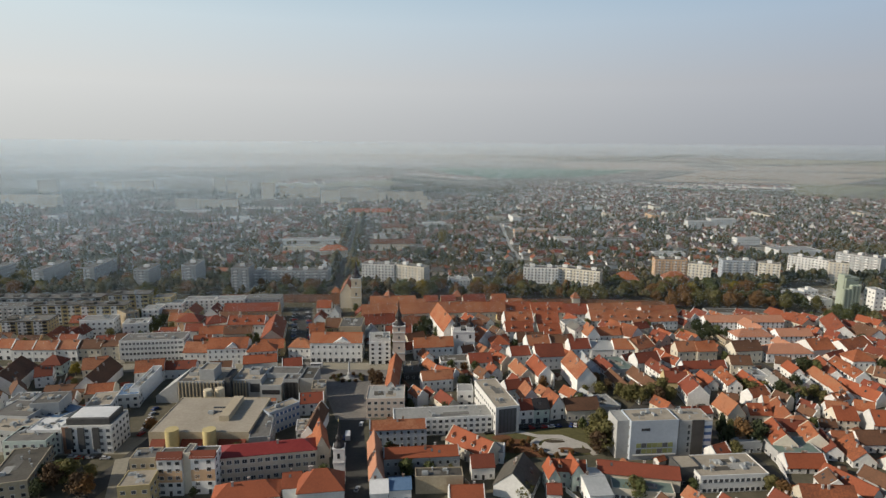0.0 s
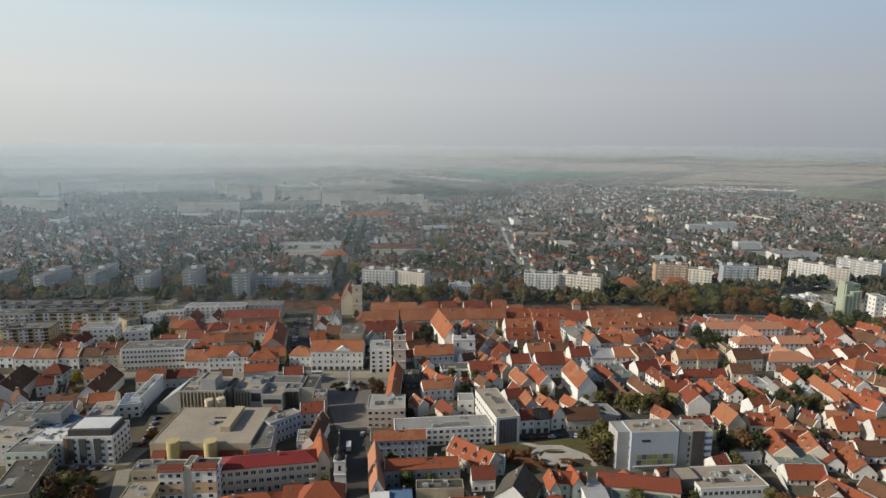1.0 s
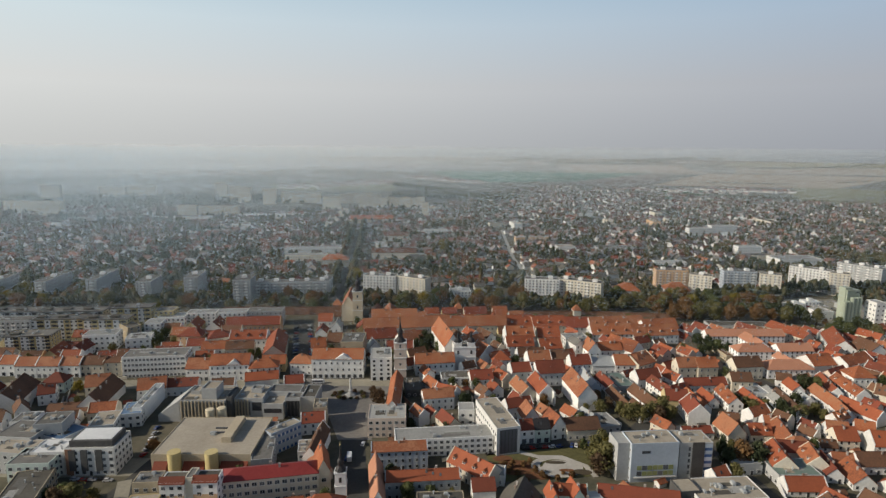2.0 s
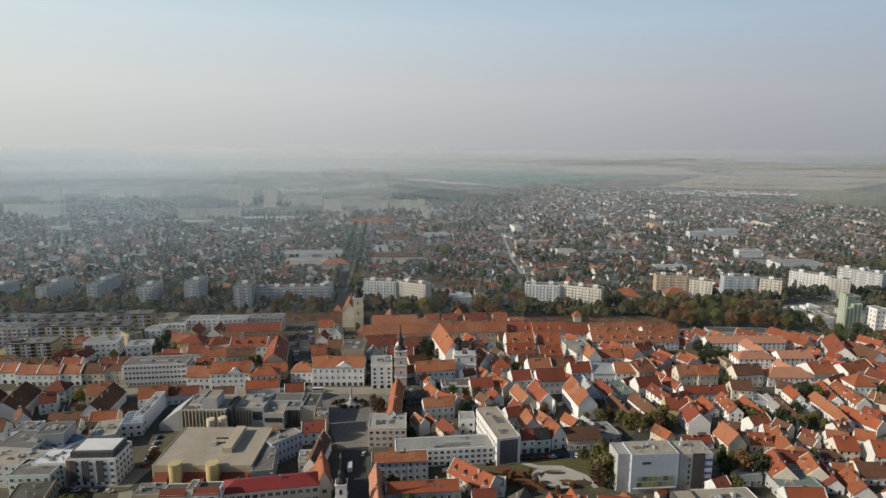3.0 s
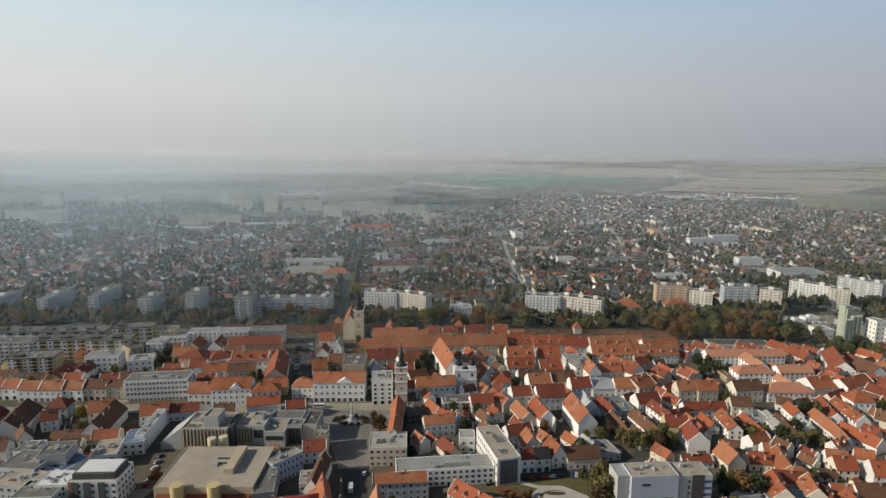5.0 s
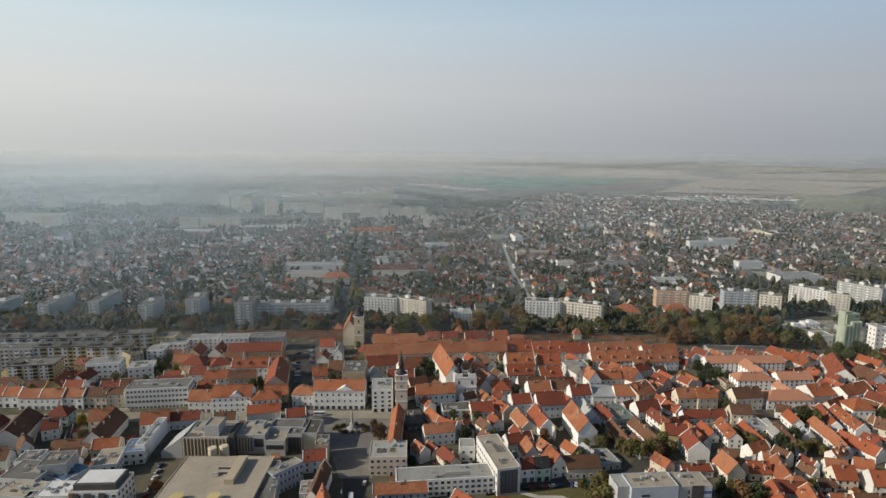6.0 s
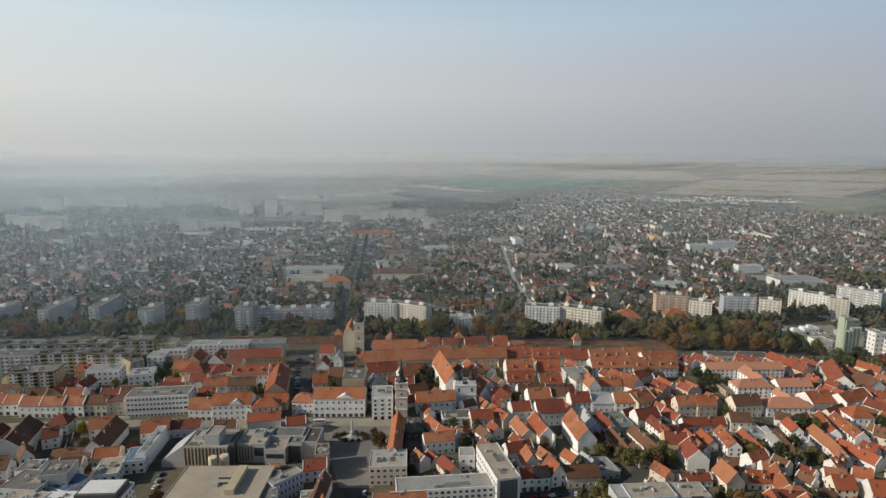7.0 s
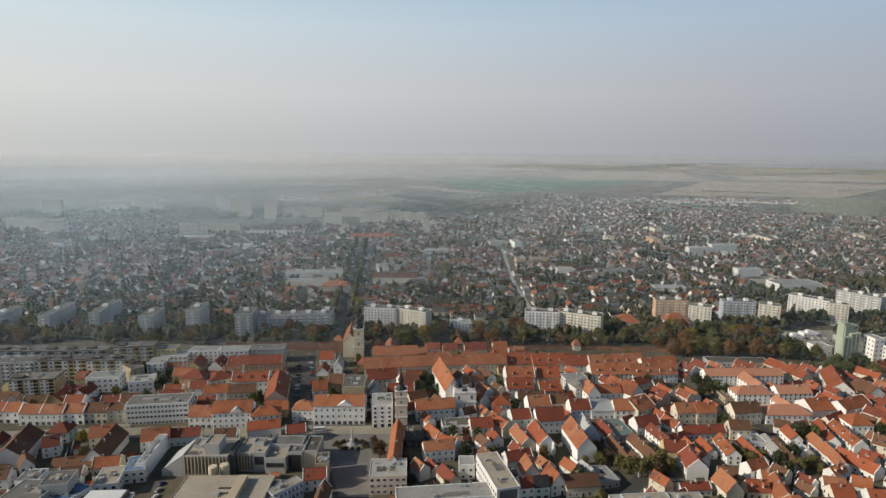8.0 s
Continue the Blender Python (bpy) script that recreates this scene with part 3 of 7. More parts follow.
strip("road", [(104, 1066), (95, 807), (100, 640)], 5, GRAVEL, 0.05, "pale suburban street")
strip("road", [(-480, 618), (-110, 604), (100, 596), (300, 590), (520, 640)], 15, TARMAC, 0.05, "ring road beyond the tree belt")
# Shade is put into the square's darker paving, sunlight into the paler strip.
patch("pavement", [(-92, 374), (-29, 374), (-38, 292), (-56, 292), (-70, 330)], SHADED_PAVING, 0.09, "paved main square, toned darker for the shade over it", "pavement")
patch("pavement", [(-84, 373), (-30, 373), (-31, 362), (-72, 362)], PAVING, 0.14, "paler strip of paving before the theatre, painted as sunlit", "pavement")
CLEAR.append((-60, 300, -60, 365, 26))
patch("lawn", [(22, 277), (79, 288), (73, 259), (26, 253)], GRASS, 0.12, "lawn of the small park with autumn beds", "lawn")
CLEAR.append((28, 268, 74, 274, 15))
CLEAR.append((28, 256, 74, 259, 9))
patch("parking_lot", [(345, 590), (470, 590), (410, 505), (330, 486)], PAVING, 0.05, "pale parking yards beside the silo", "pavement")


def ring_path(cx, cy, r, width, z, label):
    g = Geo()
    n = 40
    for k in range(n):
        a, b = 2 * math.pi * k / n, 2 * math.pi * (k + 1) / n
        g.face([(cx + (r + s) * math.cos(t) * 1.3, cy + (r + s) * math.sin(t), z) for t, s in ((a, 0), (a, width), (b, width), (b, 0))])
    tagged(new("path", g.mesh("path", GRAVEL)), label, "path", kind="structure")


ring_path(56, 267, 6.5, 3.2, 0.16, "pale curved gravel path round a planted bed")
strip("path", [(34, 283), (48, 276), (60, 276), (70, 268), (73, 258)], 3, GRAVEL, 0.17, "pale gravel path through the lawn")
strip("path", [(44, 262), (50, 266)], 3, GRAVEL, 0.17, "pale gravel path through the lawn")

BED = material("autumn_bed", (0.09, 0.05, 0.025), (0.2, 0.085, 0.04), 0.95, 0.8, 0.2, 0.3)
SOIL = material("dark_bed", (0.05, 0.04, 0.028), (0.10, 0.08, 0.05), 0.95, 0.8, 0.2, 0.3)


def bed(cx, cy, a, b, mat, z, label):
    g = Geo()
    g.lathe(0, 0, [(1, 0), (1, z)], 28)
    g.v = [(cx + x * a, cy + y * b, h) for x, y, h in g.v]
    tagged(new("flower_bed", g.mesh("flower_bed", mat)), label, "flower bed", kind="structure")


bed(57, 266.5, 8.0, 6.2, GRAVEL, 0.2, "pale gravel plaza inside the ring path")
bed(56, 270.5, 5.0, 1.4, SOIL, 0.3, "dark planted bed on the gravel plaza")
bed(60, 263.5, 3.6, 1.2, BED, 0.3, "rust-brown planted bed on the gravel plaza")
bed(35, 266, 9, 7, BED, 0.15, "rust-brown shrub bed on the lawn")
bed(46, 259, 7, 3.5, BED, 0.15, "rust-brown shrub bed on the lawn")
bed(67, 262, 5, 2.5, SOIL, 0.2, "dark planted bed beside the path")
bed(30, 274, 5, 3, BED, 0.15, "rust-brown shrub bed on the lawn")

# ---- towers and landmarks ----


def square_tower(name, label, x, y, rot, size, h, wall, stages, roof, profile, windows_at, eight=8):
    root = thing(name, label, "tower", pose(x, y, 0, 0, 0, rot))
    occupy(x - size / 2, y - size / 2, 0, size, size)
    s = size / 2
    g = Geo()
    g.box(-s, -s, 0, s, s, h)
    part("wall", g.mesh("wall", WALL[wall]), root)
    for z in stages:
        part("cornice", slab(-s - 0.35, -s - 0.35, z, s + 0.35, s + 0.35, z + 0.5, "cornice", TRIM), root)
    g = Geo()
    g.lathe(0, 0, [(r, h + z) for r, z in profile], eight, turn=math.pi / eight)
    spire = part("spire", g.mesh("spire", ROOF[roof]), root, "dark weathered onion spire")
    g = Geo()
    top = h + profile[-1][1]
    g.lathe(0, 0, [(0.12, top - 0.2), (0.08, top + 2.2)], 6)
    g.lathe(0, 0, [(0.05, top + 0.4), (0.4, top + 0.8), (0.05, top + 1.2)], 8)
    part("finial", g.mesh("finial", YELLOW), spire, "gilded ball finial")
    for z, kind in windows_at:
        for turn in (0, -90, 90):
            part("window", WIN[kind], root, at=pose(0, 0, 0, 0, 0, turn) @ pose(0, -s - 0.02, z))
    return root


ONION = [(1.0, 0.0), (0.95, 1.2), (0.72, 2.4), (0.5, 3.2), (0.46, 4.6), (0.62, 5.4), (0.55, 6.6), (0.3, 7.8), (0.2, 9.5), (0.06, 15.5)]
SLIM = [(4.3, 0.0), (2.9, 1.2), (2.1, 2.4), (1.7, 3.0), (1.7, 5.2), (2.2, 5.8), (1.7, 7.2), (0.9, 9.0), (0.45, 12.0), (0.1, 17.0)]
square_tower("town_tower", "tall pinkish-grey town tower with slender black spire", -28.5, 372, 4, 7.8, 27.5, "k", (9, 17, 23, 27.1), "k",
             SLIM, [(12, "house"), (19, "house"), (24, "tall")])
square_tower("church_tower", "ochre church tower with dark onion dome", -75, 499, 4, 8.2, 29, "o", (12, 21, 28.6), "k",
             [(r * 4.2, z * 1.1) for r, z in ONION], [(14, "tall"), (23.5, "tall")])
building("church", -90, 503, 4, 12, 34, 14, "gabley", 9, "c", "o", 0, "church nave with cream walls and orange tiled roof")
square_tower("church_tower", "small white church tower with black slender spire", -43.9, 233.8, 4, 4.6, 17, "w", (10.5, 16.6), "k",
             [(r * 2.5, z * 0.72) for r, z in ONION], [(12.5, "tall")])
twin = building("church", 7, 391, 4, 15.5, 12, 17, "flat", 0, "w", "g", 0, "white twin-towered church front with dark domes")
for u in (3.2, 12.3):
    g = Geo()
    g.box(u - 2.6, 0.5, 17, u + 2.6, 5.7, 19.5)
    part("turret", g.mesh("turret", WALL["w"]), twin)
    g = Geo()
    g.lathe(u, 3.1, [(2.8, 19.5), (2.6, 20.8), (1.6, 22), (0.9, 22.6), (0.9, 23.4), (1.1, 23.9), (0.1, 26.5)], 8)
    part("dome", g.mesh("dome", ROOF["k"]), twin, "dark metal dome")
    part("window", WIN["tall"], twin, at=pose(u, -0.02, 11.5), scale=(1.3, 1, 1.1))
part("window", WIN["tall"], twin, at=pose(7.75, -0.02, 5.5))
for z in (9.0, 15.8):
    part("cornice", slab(-0.3, -0.35, z, 15.8, 0.0, z + 0.5, "cornice", TRIM), twin)
building("church", 1, 402, 14, 12, 44, 13, "gabley", 9, "w", "o", 0, "white church nave with steep orange tiled roof")

silo = thing("grain_silo", "tall pale green concrete grain silo", "silo", pose(352, 508, 0, 0, 0, 10))
occupy(350, 500, 10, 26, 20)
part("elevator_tower", slab(5, 0.5, 0, 18, 8, 29.5, "elevator_tower", SILO), silo)
part("head_house", slab(4.2, 2, 0, 11, 9, 31.5, "head_house", SILO), silo)
for k in range(3):
    part("window", slab(13.2 + 1.5 * k, 0.42, 26.6, 14.2 + 1.5 * k, 0.52, 27.8, "window", GLASS), silo)
for k in range(5):
    g = Geo()
    g.lathe(1.5 + 3.7 * k, -1.9, [(1.9, 0), (1.9, 23 if k > 1 else 20), (1.5, 23.6 if k > 1 else 20.6)], 16)
    part("silo_tube", g.mesh("silo_tube", SILO), silo)
building("mill", 377, 500, 6, 9, 12, 21, "flat", 0, "w", "w", 5, "white mill tower with flat roof")
building("mill", 386, 497, 6, 26, 14, 15, "flat", 0, "w", "w", 4, "white mill building with flat roof")
building("hall", 338, 515, 8, 14, 14, 8, "flat", 0, "w", "w", 1, "white yard hall with flat roof")
building("hall", 333, 556, 5, 19, 8, 4, "flat", 0, "w", "W", 1, "low white yard hall with bright roof")
building("hall", 356, 566, 5, 15, 9, 4, "flat", 0, "w", "W", 1, "low white yard hall with bright roof")
building("hall", 383, 553, 8, 16, 9, 5, "flat", 0, "g", "w", 1, "low grey yard hall with pale roof")

col = thing("memorial_column", "pale stone memorial column on a stepped base", "column", pose(-58, 349, 0))
for k in range(3):
    g = Geo()
    g.lathe(0, 0, [(3.6 - 0.8 * k, 0.4 * k), (3.6 - 0.8 * k, 0.4 * k + 0.4)], 8)
    part("step", g.mesh("step", WALL["g"]), col)
g = Geo()
g.lathe(0, 0, [(1.4, 1.2), (1.4, 3.2), (0.7, 3.6), (0.6, 8.5), (0.9, 8.9), (0.9, 9.2)], 10)
part("shaft", g.mesh("shaft", WALL["g"]), col)
g = Geo()
g.lathe(0, 0, [(0.5, 9.2), (0.6, 10), (0.35, 10.8), (0.05, 11.4)], 8)
part("top_figure", g.mesh("top_figure", WALL["g"]), col)


def town_wall(x0, y0, x1, y1, h):
    v = Vector((x1 - x0, y1 - y0))
    root = thing("town_wall", "old brick town wall with tiled coping", "wall", pose(x0, y0, 0, 0, 0, math.degrees(math.atan2(v.y, v.x))))
    part("wall", slab(0, -0.6, 0, v.length, 0.6, h, "wall", WALL["B"]), root)
    part("coping", slab(-0.2, -0.9, h, v.length + 0.2, 0.9, h + 0.35, "coping", ROOF["b"]), root)
    for k in range(int(v.length / 14)):
        part("buttress", cached(("but", h), lambda: slab(-0.8, -1.4, 0, 0.8, -0.6, h * 0.8, "buttress", WALL["B"])), root, at=pose(7 + 14 * k, 0, 0))


town_wall(-200, 520, -84, 524, 7)
town_wall(-30, 522, 130, 528, 3.6)
town_wall(130, 528, 225, 518, 3.6)
for x, y, h, wall in ((-100, 516, 11, "B"), (10, 524, 6, "B"), (119, 524, 5, "c")):
    building("wall_tower", x, y, 4, 7, 7, h, "hip", 5, wall, "o", 0, "square brick wall tower with pointed tiled roof" if wall == "B" else "square plastered wall tower with pointed tiled roof")

# ---- chosen buildings ----

# street front of the long square
building("town_house", -309.4, 373.9, 1.2, 12.6, 11.0, 8.5, "gable", 4.2, "c", "o", 2, "two-storey cream row house with orange tiled roof on the street", shops=True)
building("town_house", -296.9, 374.2, 1.2, 10.4, 11.0, 8.5, "gable", 4.2, "w", "o", 2, "two-storey white row house with orange tiled roof on the street", shops=True)
building("town_house", -284.2, 371.2, 1.2, 13.6, 11.0, 8.5, "gable", 4.2, "w", "o", 2, "two-storey white row house with orange tiled roof on the street", shops=True)
building("town_house", -270.6, 371.5, 1.2, 15.1, 11.0, 8.5, "gable", 4.2, "w", "o", 2, "two-storey white row house with orange tiled roof on the street", shops=True)
building("town_house", -256.2, 372.9, 1.2, 13.7, 11.0, 8.5, "gable", 4.2, "w", "o", 2, "two-storey white row house with orange tiled roof on the street", shops=True)
building("town_house", -243.2, 374.3, 1.2, 16.0, 11.0, 8.5, "gable", 4.2, "c", "b", 2, "two-storey cream row house with weathered brown tiled roof on the street", shops=True)
building("town_house", -227.5, 375.1, 7.0, 11.0, 11.9, 9.5, "gable", 2.1, "c", "b", 3, "three-storey cream building with weathered brown tiled roof")
building("office_block", -213.5, 372.4, 7.7, 40.5, 16.0, 14.5, "flat", 0, "w", "g", 4, "four-storey grey-white office block with ribbon windows", bands=True, shops=True)
building("town_house", -169.7, 368.3, 1.2, 15.4, 12.8, 8.5, "gable", 5.1, "w", "o", 2, "two-storey white building with orange tiled roof", shops=True)
building("palace", -153.9, 368.2, 6.1, 25.5, 15.0, 11, "gable", 5, "w", "o", 3, "three-storey white palace with pediment and orange tiled roof", pediment=True)
building("town_house", -127.7, 367.9, 11.1, 18.6, 11.0, 9, "hip", 4.2, "w", "o", 3, "three-storey white building with orange tiled roof", shops=True)
building("town_house", -126.7, 394.8, 10.9, 14.5, 40.0, 9, "gabley", 6, "c", "o", 2, "long cream side wing with orange tiled roof along the street")

# backs of the square: old roofs
building("town_house", -104.1, 380.9, -3.1, 14.7, 10.2, 8, "hip", 5.1, "w", "o", 2, "two-storey white building with orange tiled roof", dormers=True)
building("theatre", -88.0, 374.7, 1.3, 34.4, 16.0, 13.5, "gable", 4.5, "w", "o", 3, "white theatre with pediment facade and orange tiled roof", pediment=True, shops=True)
building("theatre", -72.8, 399.4, 1.4, 15.9, 22.0, 17, "flat", 0, "s", "g", 0, "sandstone stage tower of the theatre with grey roof")
building("corner_house", -48.1, 370.7, 5.8, 14.0, 20.0, 16, "flat", 0, "w", "w", 5, "white corner apartment house with flat roof and five storeys", shops=True)

# left hinterland, first apartments
building("apartment_block", -322.1, 413.4, 8.9, 31.7, 16.0, 14, "flat", 0, "y", "g", 5, "five-storey yellow building with grey flat roof", balconies=True, strips=True)
building("apartment_block", -271.1, 423.8, 8.3, 23.7, 14.0, 12, "flat", 0, "w", "w", 3, "three-storey white building with white flat roof")
building("apartment_block", -235.0, 416.4, 15.1, 17.4, 14.0, 12, "flat", 0, "w", "w", 3, "three-storey white building with white flat roof")
building("apartment_block", -240.2, 454.7, 5.0, 13.2, 14.0, 12, "flat", 0, "w", "w", 4, "four-storey white building with white flat roof")
building("apartment_block", -324.8, 446.3, 6.3, 39.2, 13.0, 17, "flat", 0, "y", "g", 5, "five-storey yellow building with grey flat roof", strips=True)
building("apartment_block", -284.0, 447.4, 5.0, 33.2, 13.0, 17, "flat", 0, "y", "g", 5, "five-storey yellow building with grey flat roof", strips=True)
building("apartment_block", -381.5, 438.4, 6.2, 58.1, 13.0, 17, "flat", 0, "g", "g", 5, "five-storey grey building with grey flat roof", balconies=True)
building("apartment_block", -244.8, 439.9, 51.0, 10.2, 25.0, 13, "flat", 0, "s", "d", 5, "five-storey sandstone building with dark bitumen flat roof")
building("apartment_block", -388.5, 466.4, 3.5, 53.1, 13.0, 17, "flat", 0, "g", "g", 5, "five-storey grey building with grey flat roof", strips=True)
building("apartment_block", -334.3, 468.0, 5.6, 51.9, 13.0, 17, "flat", 0, "g", "g", 5, "five-storey grey building with grey flat roof", strips=True)
building("apartment_block", -276.8, 472.9, 8.3, 31.7, 13.0, 19, "flat", 0, "y", "g", 5, "five-storey yellow building with grey flat roof", strips=True)
building("apartment_block", -244.1, 479.8, 5.0, 15.7, 13.0, 15, "flat", 0, "y", "g", 5, "five-storey yellow building with grey flat roof")
building("apartment_block", -238.8, 475.0, 5.0, 21.6, 12.0, 11, "flat", 0, "w", "w", 3, "three-storey white building with white flat roof")
building("apartment_block", -218.8, 484.3, 5.0, 24.3, 12.0, 12, "flat", 0, "w", "w", 4, "four-storey white building with white flat roof")
building("apartment_block", -191.5, 483.2, 5.0, 23.5, 12.0, 13, "flat", 0, "w", "w", 4, "four-storey white building with white flat roof")
building("apartment_block", -169.1, 487.5, 5.0, 30.7, 12.0, 13, "flat", 0, "g", "g", 4, "four-storey grey building with grey flat roof")
building("town_house", -201.9, 429.1, 1.4, 17.8, 14.0, 10, "hip", 5, "p", "r", 3, "three-storey peach building with dark red tiled roof", dormers=True)
building("town_house", -178.5, 429.0, 27.3, 16.2, 12.0, 8, "hip", 5, "c", "r", 2, "two-storey cream building with dark red tiled roof")
building("town_house", -174.9, 406.5, 9.2, 18.6, 10.2, 8, "gable", 4.2, "w", "o", 2, "two-storey white building with orange tiled roof")
building("town_house", -161.7, 426.3, 4.3, 27.5, 13.0, 9, "gable", 5, "w", "o", 2, "two-storey white building with orange tiled roof", dormers=True)
building("town_house", -177.1, 460.2, 5.8, 43.3, 13.0, 9, "gable", 5, "p", "r", 2, "two-storey peach building with dark red tiled roof")
building("town_house", -157.6, 406.9, 8.8, 19.6, 10.2, 8, "gable", 4.2, "c", "b", 2, "two-storey cream building with weathered brown tiled roof")

# beyond the square: church quarter
building("town_house", -105.4, 477.1, 1.5, 11.8, 12.0, 8, "gable", 5, "w", "o", 2, "two-storey white building with orange tiled roof")
building("town_house", -90.3, 459.5, 1.5, 6.8, 12.0, 8, "gabley", 5, "w", "w", 2, "two-storey white building with white flat roof")
building("town_house", -97.0, 413.9, 15.0, 11.0, 13.6, 7, "gable", 5.1, "w", "o", 2, "two-storey white building with orange tiled roof")
building("town_house", -88.5, 427.4, 1.4, 11.5, 14.0, 7, "gable", 5, "s", "b", 2, "two-storey sandstone building with weathered brown tiled roof")
building("barracks", -64.4, 453.7, 8.1, 54.4, 14.0, 9, "gable", 6.5, "c", "o", 2, "long monastery wing with cream walls and orange tiled roof")
building("barracks", -10.6, 461.4, 5.0, 62.6, 14.0, 9, "gable", 6.5, "c", "o", 2, "long monastery wing with cream walls and orange tiled roof")
building("barracks", -61.8, 487.0, 5.0, 39.0, 12.0, 8, "gable", 6, "c", "o", 2, "two-storey cream building with orange tiled roof")
building("town_house", -59.7, 435.0, 11.7, 23.9, 13.0, 7, "gable", 6, "c", "r", 2, "two-storey cream building with dark red tiled roof")
building("town_house", -55.1, 415.3, 17.6, 9.3, 10.0, 6, "gabley", 5, "w", "m", 2, "two-storey white building with grey metal roof")
building("church_wing", -18.9, 380.2, 8.4, 27.0, 11.0, 8.5, "gable", 5.1, "w", "o", 2, "two-storey white building with orange tiled roof")
building("town_house", -30.1, 425.7, 32.0, 13.6, 14.0, 8, "gable", 6, "w", "o", 2, "two-storey white building with orange tiled roof")
building("town_house", 51.2, 470.7, 5.5, 23.3, 16.0, 7.2, "gable", 6.5, "c", "o", 2, "two-storey cream building with orange tiled roof", dormers=True)
building("town_house", 73.9, 469.7, 4.9, 27.6, 16.0, 7.2, "gable", 6.5, "c", "o", 2, "two-storey cream building with orange tiled roof", dormers=True)
building("town_house", 101.0, 469.8, 1.5, 18.8, 16.0, 6.4, "gable", 6.5, "w", "r", 2, "two-storey white building with dark red tiled roof")
building("town_house", 121.4, 467.6, 7.5, 46.5, 16.0, 7.2, "gable", 6.5, "w", "o", 2, "two-storey white building with orange tiled roof", dormers=True)
building("town_house", 163.7, 462.4, 7.7, 29.3, 16.0, 7.2, "gable", 6.5, "w", "o", 2, "two-storey white building with orange tiled roof", dormers=True)

# mid rows of the old town
building("town_house", 48.6, 436.3, 5.1, 22.1, 16.0, 8.8, "gable", 6.5, "w", "o", 3, "three-storey white building with orange tiled roof", dormers=True)
building("town_house", 46.9, 415.7, 5.1, 20.2, 13.6, 8.8, "gable", 5.5, "w", "o", 3, "three-storey white building with orange tiled roof", dormers=True)
building("town_house", 73.4, 442.0, 1.4, 17.7, 16.0, 7.2, "gable", 6.5, "c", "o", 2, "two-storey cream building with orange tiled roof", dormers=True)
building("town_house", 93.6, 433.9, 10.3, 18.3, 12.0, 9, "flat", 0, "w", "w", 3, "three-storey white building with white flat roof")
building("town_house", 71.6, 417.0, 9.9, 17.5, 13.6, 6.4, "gable", 5.5, "c", "o", 2, "two-storey cream building with orange tiled roof", dormers=True)
building("town_house", 97.4, 415.9, 20.2, 8.2, 12.0, 10, "gabley", 3, "w", "g", 3, "three-storey white building with grey flat roof")
building("town_house", 117.0, 446.4, 4.0, 33.2, 16.0, 8, "gable", 6.5, "w", "o", 3, "three-storey white building with orange tiled roof", dormers=True)
building("town_house", 149.6, 446.8, 6.0, 37.2, 16.0, 7.2, "gable", 6.5, "w", "o", 2, "two-storey white building with orange tiled roof", dormers=True)
building("town_house", 104.3, 406.2, 9.0, 9.4, 14.0, 9, "gabley", 6, "w", "o", 2, "two-storey white building with orange tiled roof")
building("town_house", 113.6, 410.7, 5.6, 17.0, 11.9, 8, "gable", 4.2, "w", "o", 2, "two-storey white building with orange tiled roof")
building("town_house", 135.9, 407.4, 38.4, 14.8, 24.0, 8, "gabley", 6, "w", "o", 2, "two-storey white building with orange tiled roof")
building("town_house", 34.2, 391.2, 6.5, 12.8, 11.9, 7, "hip", 5.1, "w", "o", 2, "two-storey white building with orange tiled roof")
building("town_house", 59.1, 387.8, 9.4, 16.2, 11.9, 8, "gable", 5.1, "w", "o", 2, "two-storey white building with orange tiled roof")
building("town_house", 75.6, 392.8, 6.3, 13.4, 11.0, 8, "gable", 4.2, "c", "b", 2, "two-storey cream building with weathered brown tiled roof")
building("town_house", 87.6, 384.4, 10.0, 14.7, 11.0, 7, "gable", 5.1, "w", "r", 2, "two-storey white building with dark red tiled roof")
building("hall", 102.1, 385.3, 1.2, 15.9, 20.0, 6, "gable", 3, "w", "m", 1, "low hall with wide light grey metal roof")
building("town_house", 117.8, 385.1, 1.2, 16.3, 12.8, 7, "gable", 5.1, "w", "o", 2, "two-storey white building with orange tiled roof")
building("town_house", 133.4, 383.2, 32.3, 17.5, 18.7, 7, "gable", 5.1, "c", "o", 2, "two-storey cream building with orange tiled roof")
building("town_house", 61.2, 363.6, 7.4, 18.9, 13.6, 9, "gable", 6, "w", "r", 2, "two-storey white building with dark red tiled roof")
building("town_house", 45.3, 368.0, 10.1, 13.5, 11.9, 8, "gable", 4.2, "w", "r", 2, "two-storey white building with dark red tiled roof")
building("town_house", 17.8, 357.0, 8.8, 14.7, 11.9, 7, "gable", 4.2, "w", "r", 2, "two-storey white building with dark red tiled roof")
building("town_house", -0.9, 362.1, 7.1, 19.2, 12.0, 6, "flat", 0, "w", "d", 2, "two-storey white building with dark bitumen flat roof")

# chapel and fire walls
firewall(60.0, 361.7, 66.6, 334.2, 12)
building("town_house", -5.6, 338.2, -30.3, 13.3, 8.5, 8, "gable", 3.4, "w", "o", 2, "two-storey white building with orange tiled roof")
building("town_house", -11.3, 326.1, 11.6, 18.3, 10.1, 8, "gable", 3.6, "w", "o", 2, "two-storey white building with orange tiled roof")
building("annex", 8.8, 309.9, 1.0, 8.8, 10.0, 9, "flat", 0, "w", "w", 2, "two-storey white building with white flat roof")
building("shed_row", -23.1, 345.2, 10.4, 11.3, 20.0, 5, "flat", 0, "d", "d", 1, "single-storey dark grey building with dark bitumen flat roof")

